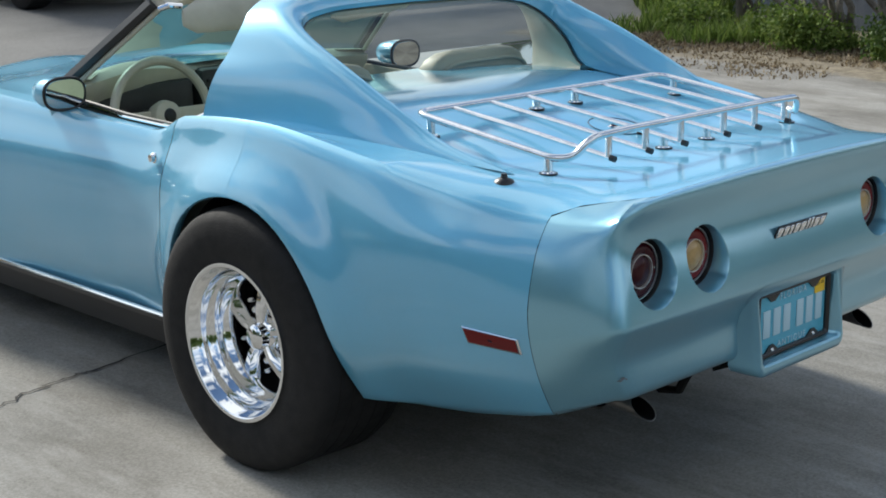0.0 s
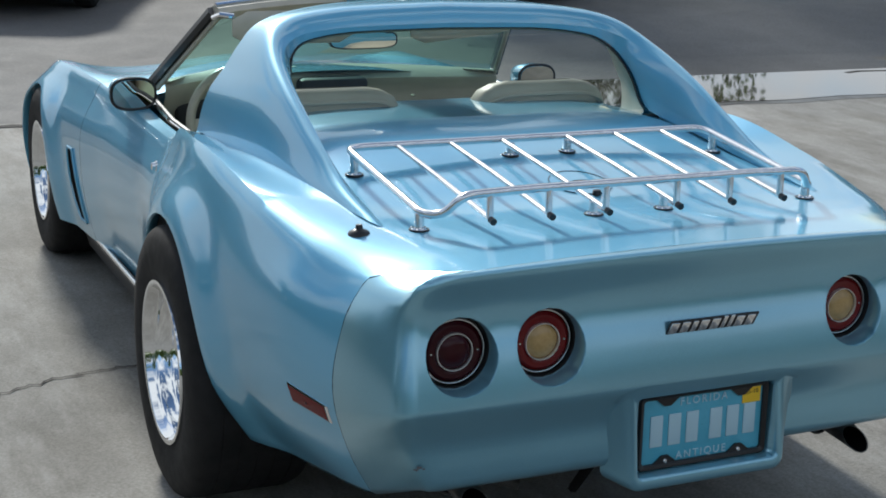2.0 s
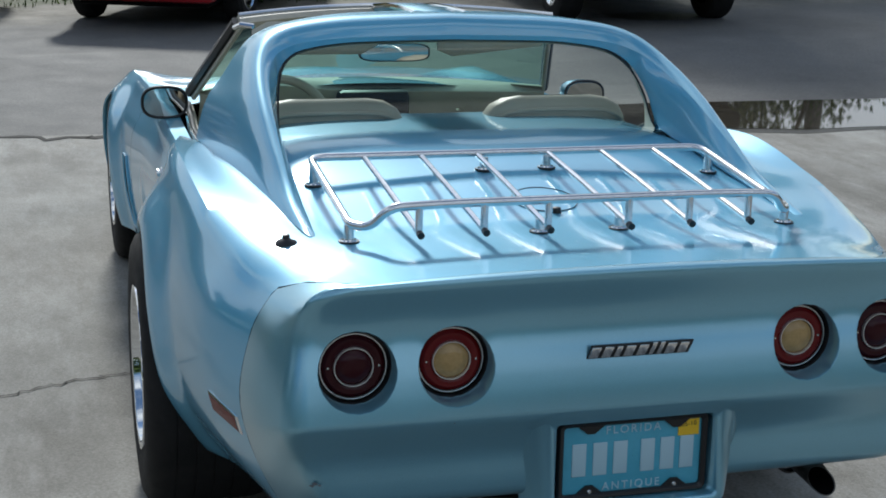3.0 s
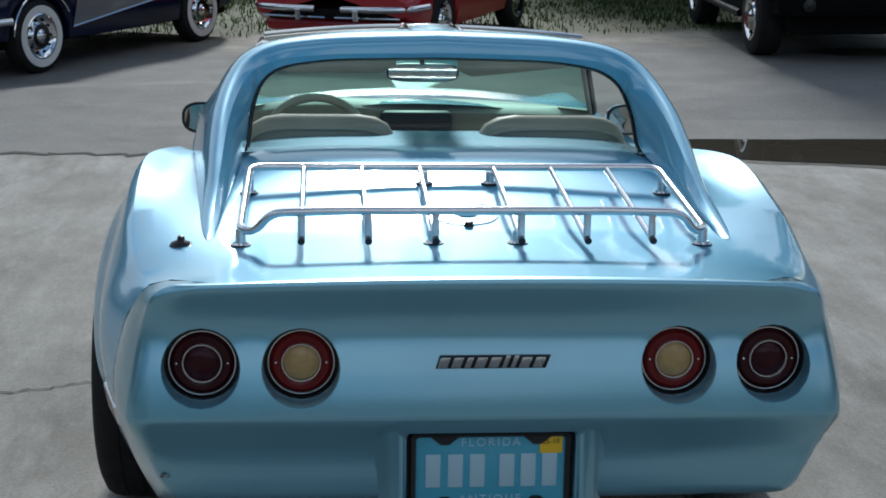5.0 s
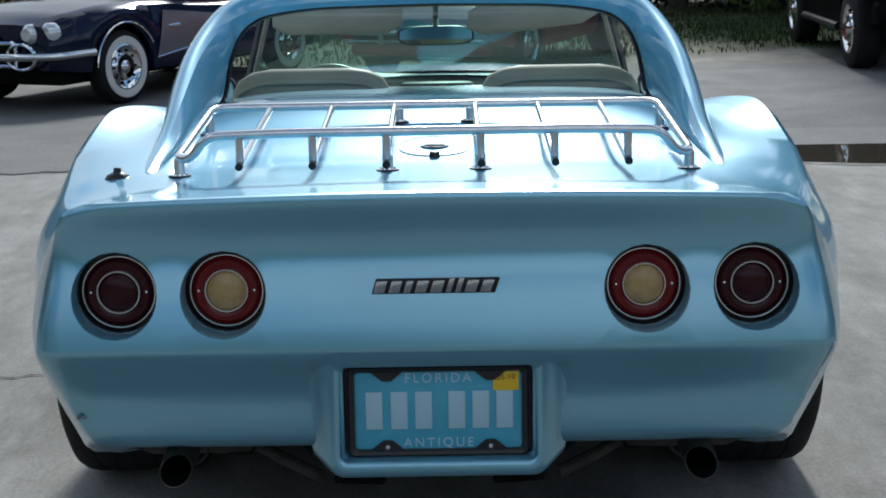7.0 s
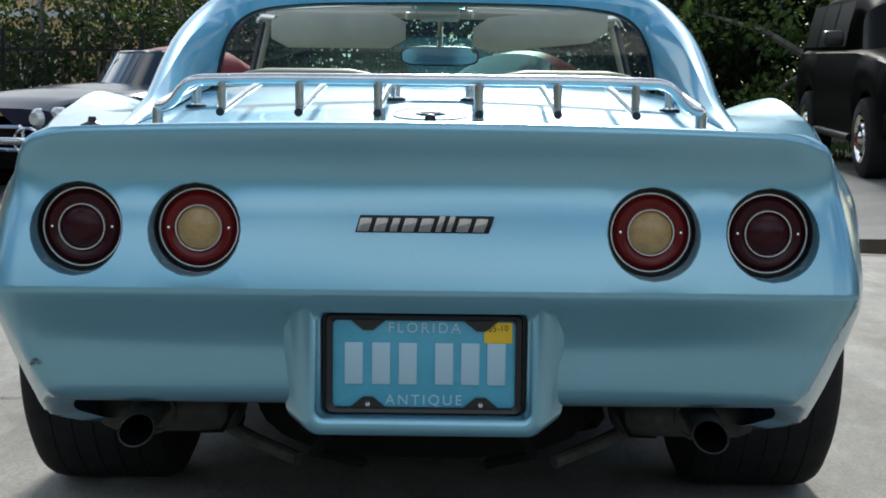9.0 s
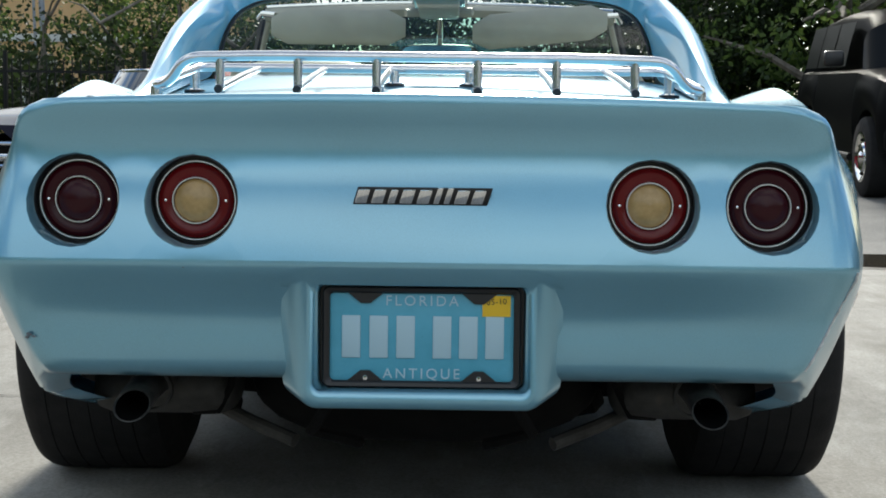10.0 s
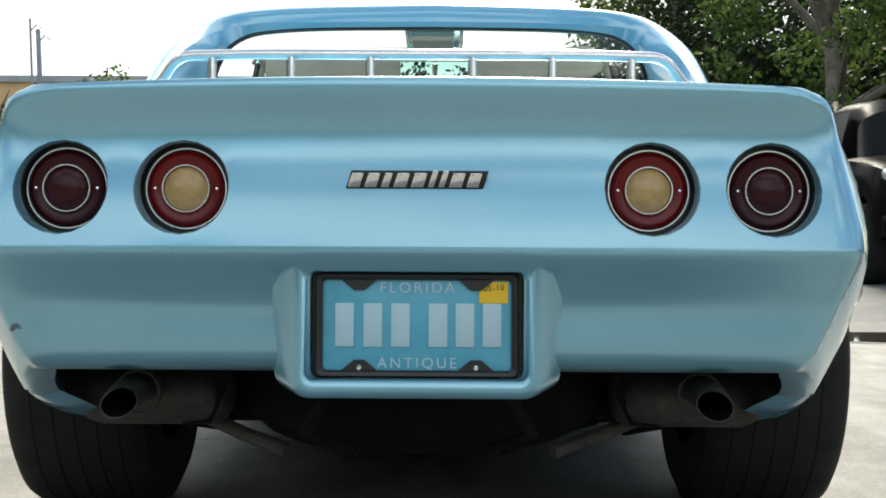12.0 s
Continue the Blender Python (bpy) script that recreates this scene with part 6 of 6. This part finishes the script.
def navy_roadster(at, turn):
    c = thing("roadster", "midnight blue fifties roadster with silver side coves and whitewall tyres, parked", "car", at, turn)
    arches = [(0.0, 0.33, 0.40), (2.59, 0.33, 0.40)]
    st_ = [(-1.05, 0.62, 0.40, 0.66, 0.03), (-0.75, 0.80, 0.34, 0.80, 0.05), (0.0, 0.90, 0.30, 0.86, 0.06), (0.8, 0.89, 0.27, 0.82, 0.05), (1.5, 0.885, 0.27, 0.85, 0.08), (2.1, 0.90, 0.28, 0.90, 0.08), (2.59, 0.91, 0.30, 0.90, 0.04), (3.1, 0.86, 0.34, 0.85, 0.02), (3.38, 0.74, 0.38, 0.76, 0.02)]
    part("body", far_shell(st_, arches), NAVY_PAINT, c)
    for sx in (-1, 1):
        P = []
        for y in np.linspace(0.62, 2.16, 24):
            u = (y - 0.62) / 1.54
            z0, z1 = 0.55 - 0.17 * u, 0.61 + 0.20 * u ** 0.7
            P.append([(sx * (0.905 + 0.012 * math.sin(math.pi * f)), y - 0.12 * f * u, z0 + (z1 - z0) * f) for f in np.linspace(0, 1, 7)])
        cv = part("side_cove", grid_mesh(P), SILVER_PAINT, c, "silver-grey painted side cove")
        part("cove_trim", tube([p[0] for p in P], 0.009, 6), CHROME, cv, "bright cove trim")
        part("cove_spear", tube([(sx * 0.93, 1.75, 0.66), (sx * 0.94, 1.9, 0.665), (sx * 0.93, 2.0, 0.66)], 0.02, 8, radii=[0.008, 0.02, 0.006]), CHROME, cv)
        part("arch_trim", tube([(sx * 0.925, 2.59 - 0.41 * math.cos(q), 0.33 + 0.41 * math.sin(q)) for q in np.linspace(0.5, math.pi - 0.1, 17)], 0.010, 6), CHROME, c, "bright wheel arch trim")
        for (x0, zz) in ((0.70, 0.70), (0.52, 0.69)):
            part("headlamp", turned([(0.0, 0.05), (0.055, 0.045), (0.078, 0.02), (0.09, 0.0), (0.09, -0.06)], 24, "y", (sx * x0, 3.33 if x0 > 0.6 else 3.38, zz)), LAMP_GLASS, c, "round headlamp in a bright bezel")
        part("front_bumper", tube(bent([(sx * 0.18, 3.50, 0.50), (sx * 0.5, 3.50, 0.50), (sx * 0.82, 3.38, 0.50), (sx * 0.93, 3.02, 0.51)], 0.12), 0.035, 12), CHROME, c, "chrome bumper blade")
        lp = [(sx * (0.48 + 0.17 * math.cos(q)), 3.46, 0.50 + 0.11 * math.sin(q)) for q in np.linspace(0, 2 * math.pi, 25)]
        part("bumper_loop", tube(lp, 0.016, 8, caps=False), CHROME, c, "oval chrome grille surround")
        for y in (0.0, 2.59):
            far_wheel(c, sx * 0.80, y, 0.335, 0.18, 0.205, True)
    part("grille", box_mesh(-0.38, 0.38, 3.36, 3.42, 0.44, 0.60, 0.03), DARK, c)
    part("grille_surround", tube(bent([(-0.4, 3.45, 0.42), (-0.42, 3.45, 0.62), (0.42, 3.45, 0.62), (0.4, 3.45, 0.42), (-0.4, 3.45, 0.42)], 0.06), 0.02, 8), CHROME, c, "chrome grille surround")
    part("plate_bar", box_mesh(-0.15, 0.15, 3.50, 3.52, 0.33, 0.43, 0.004), WHITEWALL, c, "pale plain plate")
    sc = [[(x, 1.62 - 0.30 * w_ - 0.28 * (abs(x) / 0.66) ** 2, 0.90 + 0.37 * w_) for x in np.linspace(-0.66 + 0.06 * w_, 0.66 - 0.06 * w_, 13)] for w_ in (0, 0.5, 1)]
    wsn = part("windscreen", grid_mesh(sc), DARK_GLASS, c, "wrap-round windscreen")
    part("screen_frame", tube([sc[0][0], sc[1][0], sc[2][0]] + sc[2][1:] + [sc[1][-1], sc[0][-1]], 0.016, 8), CHROME, wsn, "bright windscreen frame")
    P = []
    for y, z, w_ in ((1.22, 1.29, 0.60), (0.9, 1.33, 0.60), (0.55, 1.31, 0.58), (0.3, 1.18, 0.57), (0.12, 0.92, 0.60)):
        P.append([(w_ * math.sin(q), y, 0.92 + (z - 0.92) * max(0, math.cos(q)) ** 0.45) for q in np.linspace(-math.pi / 2, math.pi / 2, 17)])
    part("soft_top", grid_mesh(P), material("faded red canvas", (0.25, 0.02, 0.03), 0.85), c, "dark red folding top")
    part("cabin", box_mesh(-0.62, 0.62, 0.1, 1.35, 0.5, 0.9, 0.05), SEAT_DARK, c)
    part("underbody", box_mesh(-0.68, 0.68, -0.8, 3.2, 0.22, 0.5, 0.05), DARK, c)
    return c


def red_coupe(at, turn):
    c = thing("red_coupe", "red sixties sports coupe with chrome split bumpers, parked", "car", at, turn)
    arches = [(0.0, 0.33, 0.39), (2.49, 0.33, 0.39)]
    st_ = [(-0.95, 0.66, 0.40, 0.72, 0.02), (-0.6, 0.82, 0.33, 0.80, 0.04), (0.0, 0.875, 0.28, 0.86, 0.03), (0.8, 0.84, 0.25, 0.80, 0.05), (1.6, 0.86, 0.25, 0.84, 0.06), (2.49, 0.885, 0.28, 0.84, 0.04), (3.1, 0.86, 0.36, 0.72, 0.03), (3.35, 0.78, 0.44, 0.62, 0.01)]
    part("body", far_shell(st_, arches), RED_PAINT, c)
    P = []
    for y, z, w_ in ((1.75, 0.86, 0.66), (1.45, 1.08, 0.60), (1.15, 1.22, 0.54), (0.8, 1.25, 0.52), (0.3, 1.16, 0.50), (-0.3, 0.98, 0.40), (-0.7, 0.82, 0.30)):
        P.append([(w_ * math.sin(q), y, 0.78 + (z - 0.78) * max(0, math.cos(q)) ** 0.45) for q in np.linspace(-math.pi / 2, math.pi / 2, 17)])
    roof_ = part("roof", grid_mesh(P[2:]), RED_PAINT, c)
    part("windscreen", grid_mesh(P[:3]), DARK_GLASS, c, "raked windscreen")
    for sx in (-1, 1):
        part("bumper", tube(bent([(sx * 0.14, 3.40, 0.50), (sx * 0.5, 3.42, 0.505), (sx * 0.80, 3.32, 0.51), (sx * 0.90, 3.05, 0.52)], 0.1), 0.032, 12), CHROME, c, "chrome split bumper")
        part("bumper_guard", tube([(sx * 0.3, 3.43, 0.40), (sx * 0.3, 3.45, 0.50)], 0.03, 10), CHROME, c)
        part("lower_bar", tube([(sx * 0.05, 3.36, 0.415), (sx * 0.72, 3.34, 0.42)], 0.012, 8), CHROME, c)
        for y in (0.0, 2.49):
            far_wheel(c, sx * 0.775, y, 0.33, 0.18, 0.20, False)
    part("grille", box_mesh(-0.66, 0.66, 3.24, 3.34, 0.39, 0.49, 0.02), DARK, c)
    part("lower_valance", box_mesh(-0.74, 0.74, 3.05, 3.28, 0.26, 0.40, 0.06), RED_PAINT, c)
    part("underbody", box_mesh(-0.66, 0.66, -0.7, 3.1, 0.20, 0.5, 0.05), DARK, c)
    return c


def grey_utility(at, turn):
    c = thing("utility_vehicle", "dark grey four-wheel-drive utility vehicle with bright wheels, parked", "car", at, turn)
    arches = [(0.0, 0.38, 0.46), (2.85, 0.38, 0.46)]
    st_ = [(-0.95, 0.86, 0.50, 1.20, 0.0), (-0.6, 0.92, 0.42, 1.22, 0.0), (0.0, 0.93, 0.40, 1.22, 0.0), (1.4, 0.93, 0.40, 1.22, 0.02), (2.2, 0.93, 0.40, 1.22, 0.06), (2.85, 0.93, 0.42, 1.18, 0.06), (3.4, 0.90, 0.45, 1.12, 0.04), (3.62, 0.82, 0.50, 1.02, 0.0)]
    part("body", far_shell(st_, arches), GREY_PAINT, c)
    P = []
    for y, z, w_ in ((2.35, 1.20, 0.84), (1.75, 1.74, 0.70), (1.4, 1.88, 0.68), (0.2, 1.92, 0.68), (-0.6, 1.88, 0.68), (-0.92, 1.22, 0.82)):
        P.append([(w_ * math.sin(q) * (1 if abs(q) < 1.2 else 1.0), y, 1.18 + (z - 1.18) * max(0, math.cos(q)) ** 0.28) for q in np.linspace(-math.pi / 2, math.pi / 2, 21)])
    part("cabin_roof", grid_mesh(P[1:]), GREY_PAINT, c)
    part("windscreen", grid_mesh(P[:2]), SHADE_GLASS, c, "windscreen")
    for sx in (-1, 1):
        for y0, y1 in ((-0.55, 0.1), (0.16, 0.85), (0.92, 1.6)):
            W_ = [[(sx * x, y, z) for x, z in ((0.845, 1.26), (0.80, 1.48), (0.735, 1.72))] for y in (y0, y1)]
            part("side_window", grid_mesh(W_), SHADE_GLASS, c, "side glass darkened as in shade")
        part("door_mirror", box_mesh(sx * 1.0 - 0.1, sx * 1.0 + 0.1, 1.72, 1.84, 1.26, 1.42, 0.03), BLACK, c, "door mirror")
        part("headlamp", box_mesh(sx * 0.70 - 0.16, sx * 0.70 + 0.16, 3.40, 3.58, 0.98, 1.10, 0.04), LAMP_GLASS, c, "clear headlamp")
        part("step_bar", tube([(sx * 0.92, 0.55, 0.36), (sx * 0.92, 2.3, 0.36)], 0.04, 10), BLACK, c)
        for y in (0.0, 2.85):
            far_wheel(c, sx * 0.82, y, 0.385, 0.25, 0.235, False)
    part("front_bumper", box_mesh(-0.88, 0.88, 3.42, 3.70, 0.46, 0.68, 0.05), GREY_PAINT, c, "grey moulded bumper")
    part("fog_lamp", turned([(0.0, 0.03), (0.06, 0.02), (0.06, -0.02)], 16, "y", (-0.6, 3.70, 0.57)), BLACK, c)
    part("fog_lamp", turned([(0.0, 0.03), (0.06, 0.02), (0.06, -0.02)], 16, "y", (0.6, 3.70, 0.57)), BLACK, c)
    part("grille", box_mesh(-0.5, 0.5, 3.54, 3.66, 0.78, 1.02, 0.02), BLACK, c)
    part("underbody", box_mesh(-0.7, 0.7, -0.7, 3.4, 0.26, 0.6, 0.05), DARK, c)
    return c


def facing(front, rear):
    """Turn in degrees and pose of a car whose wheel line runs from rear to front."""
    d = Vector((front[0] - rear[0], front[1] - rear[1]))
    return math.degrees(math.atan2(d.y, d.x)) - 90


# near side wheels stand on the given line; the car lies beyond it
def park(build, front, rear, near_x):
    a = facing(front, rear)
    r = Matrix.Rotation(radians(a), 4, "Z")
    tilt_ = Matrix.Rotation(-math.atan(CROSS), 4, "Y") @ Matrix.Rotation(math.atan(SLOPE), 4, "X")
    o = Vector((rear[0], rear[1], rise(rear[1], rear[0]))) - tilt_ @ r @ Vector((near_x, 0, 0))
    c = build((0, 0, 0), 0)
    c.matrix_basis = Matrix.Translation(o) @ tilt_ @ r
    return c


park(navy_roadster, (-2.86, 10.6), (-1.60, 12.86), -0.89)
park(red_coupe, (0.88, 11.6), (1.93, 13.9), -0.865)
park(grey_utility, (3.92, 11.35), (4.08, 14.19), 0.945)

# ---- iron fence, building, poles ----
IRON = material("black iron", (0.015, 0.015, 0.016), 0.5, 0.6)
fence = thing("iron_fence", "black iron railing fence in front of the tan building", "fence", (0, 20.6, rise(20.6, -8)))
rail_me = box_mesh(-9.0, 9.0, -0.015, 0.015, 0, 0.04)
for z in (0.25, 1.55):
    part("rail", moved(rail_me, Matrix.Translation((-9.5, 0, z))), IRON, fence, smooth=False)
bar_me = box_mesh(-0.009, 0.009, -0.009, 0.009, 0.0, 1.75)
bar_me.materials.append(IRON)
for kx in range(130):
    x = -18.4 + kx * 0.138
    ob = new("bar", bar_me)
    ob.parent = fence
    ob.location = (x, 0, 0.02)
post_me = box_mesh(-0.03, 0.03, -0.03, 0.03, 0.0, 1.9)
post_me.materials.append(IRON)
for kx in range(9):
    ob = new("post", post_me)
    ob.parent = fence
    ob.location = (-18.4 + kx * 2.24, 0.03, 0)

# leaning stems among the hedge
for i in range(14):
    q = random.Random(300 + i)
    x, y = -15.0 + 1.25 * i + q.uniform(-0.4, 0.4), q.uniform(22.5, 24.5)
    t = thing("bare_tree", "dark bare-stemmed young tree behind the iron fence", "tree", (x, y, rise(y, x)), group="bare young trees")
    wood, p = [], Vector((0, 0, -0.05))
    pts = [p + Vector((q.gauss(0, 0.10) * k, q.gauss(0, 0.05) * k, 0.50 * k)) for k in range(7)]
    wood.append(tube(pts, 0, 8, radii=[0.085 * (1 - 0.12 * k) for k in range(7)]))
    for k in (2, 3, 4, 5):
        e = pts[k] + Vector((q.gauss(0, 0.6), q.gauss(0, 0.4), q.uniform(0.4, 1.1)))
        wood.append(tube([pts[k], pts[k].lerp(e, 0.5) + Vector((0, 0, 0.1)), e], 0, 6, radii=[0.03, 0.02, 0.006]))
    part("trunk", join(*wood), BARK, t)
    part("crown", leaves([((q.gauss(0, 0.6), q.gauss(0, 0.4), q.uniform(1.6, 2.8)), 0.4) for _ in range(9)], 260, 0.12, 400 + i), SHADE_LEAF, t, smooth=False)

STUCCO = varied(material("tan stucco", (0.74, 0.47, 0.24), 0.9), [(0.3, (0.66, 0.41, 0.20)), (0.7, (0.80, 0.53, 0.28))], 0.8, bump=0.3, bump_scale=60)
ROOFEDGE = varied(material("grey roof edge", (0.40, 0.41, 0.42), 0.7), [(0.3, (0.34, 0.35, 0.36)), (0.7, (0.46, 0.47, 0.48))], 2)
WINGLASS = material("dark window glass", (0.03, 0.035, 0.04), 0.06, coat=1.0)
WHITE = varied(material("white painted trim", (0.7, 0.7, 0.68), 0.6), [(0.3, (0.62, 0.62, 0.6)), (0.7, (0.76, 0.76, 0.74))], 4)
house_b = thing("building", "long low tan stucco building with a grey roof edge", "building", (-19.0, 34.0, rise(34, -8)))
wins = [(-13 + 4.2 * k_, 1.0, 2.2) for k_ in range(7)]
# front wall with real openings
edges = sorted({-16.0, 14.4} | {x for w_ in wins for x in (w_[0] - 0.9, w_[0] + 0.9)})
pieces = []
for a, b in zip(edges, edges[1:]):
    if any(abs((a + b) / 2 - w_[0]) < 0.5 for w_ in wins):
        pieces += [box_mesh(a, b, 0, 0.3, 0, 1.0), box_mesh(a, b, 0, 0.3, 2.3, 4.45)]
    else:
        pieces.append(box_mesh(a, b, 0, 0.3, 0, 4.45))
pieces += [box_mesh(-16, -15.7, 0.3, 9, 0, 4.45), box_mesh(14.1, 14.4, 0.3, 9, 0, 4.45), box_mesh(-16, 14.4, 9, 9.3, 0, 4.45)]
part("wall", join(*pieces), STUCCO, house_b, smooth=False)
part("roof", join(box_mesh(-16.1, 14.5, -0.08, 9.4, 4.45, 4.62), box_mesh(-15.6, 14.0, 0.32, 8.9, 4.3, 4.45)), ROOFEDGE, house_b, "grey flat roof edge", smooth=False)
part("string_course", box_mesh(-16.0, 14.4, -0.06, 0.0, 2.75, 2.95), WHITE, house_b, "pale painted band", smooth=False)
for x, w2, h2 in wins:
    wf = part("window", join(box_mesh(x - 0.9, x - 0.82, 0.05, 0.2, 1.0, 2.3), box_mesh(x + 0.82, x + 0.9, 0.05, 0.2, 1.0, 2.3), box_mesh(x - 0.82, x + 0.82, 0.05, 0.2, 1.0, 1.08), box_mesh(x - 0.82, x + 0.82, 0.05, 0.2, 2.22, 2.3), box_mesh(x - 0.03, x + 0.03, 0.06, 0.18, 1.08, 2.22)), WHITE, house_b, "white framed window", smooth=False)
    part("pane", box_mesh(x - 0.82, x + 0.82, 0.12, 0.13, 1.08, 2.22), WINGLASS, wf, smooth=False)
    part("sill", box_mesh(x - 1.0, x + 1.0, -0.08, 0.1, 0.92, 1.0), WHITE, wf, smooth=False)
for x, y, h, r0 in ((-9.72, 31.5, 5.42, 0.095), (-10.36, 33.0, 5.9, 0.05)):
    pl = thing("utility_pole", "slim grey utility pole beyond the fence", "pole", (x, y, rise(y, x)), group="utility poles")
    part("shaft", tube([(0.10, 0, -0.1), (-0.12, 0, h)], 0, 12, radii=[r0, r0 * 0.6]), METAL, pl)
    part("cap", turned([(0.0, h + 0.05), (r0 * 0.5, h + 0.03), (r0 * 0.75, h - 0.04)], 12, "z", (-0.12, 0, 0)), METAL, pl)
    part("arm", tube([(-0.12, 0, h - 0.3), (0.05, 0, h - 0.12), (0.18, 0, h - 0.22)], 0.02, 6), METAL, pl, "small bracket arm")
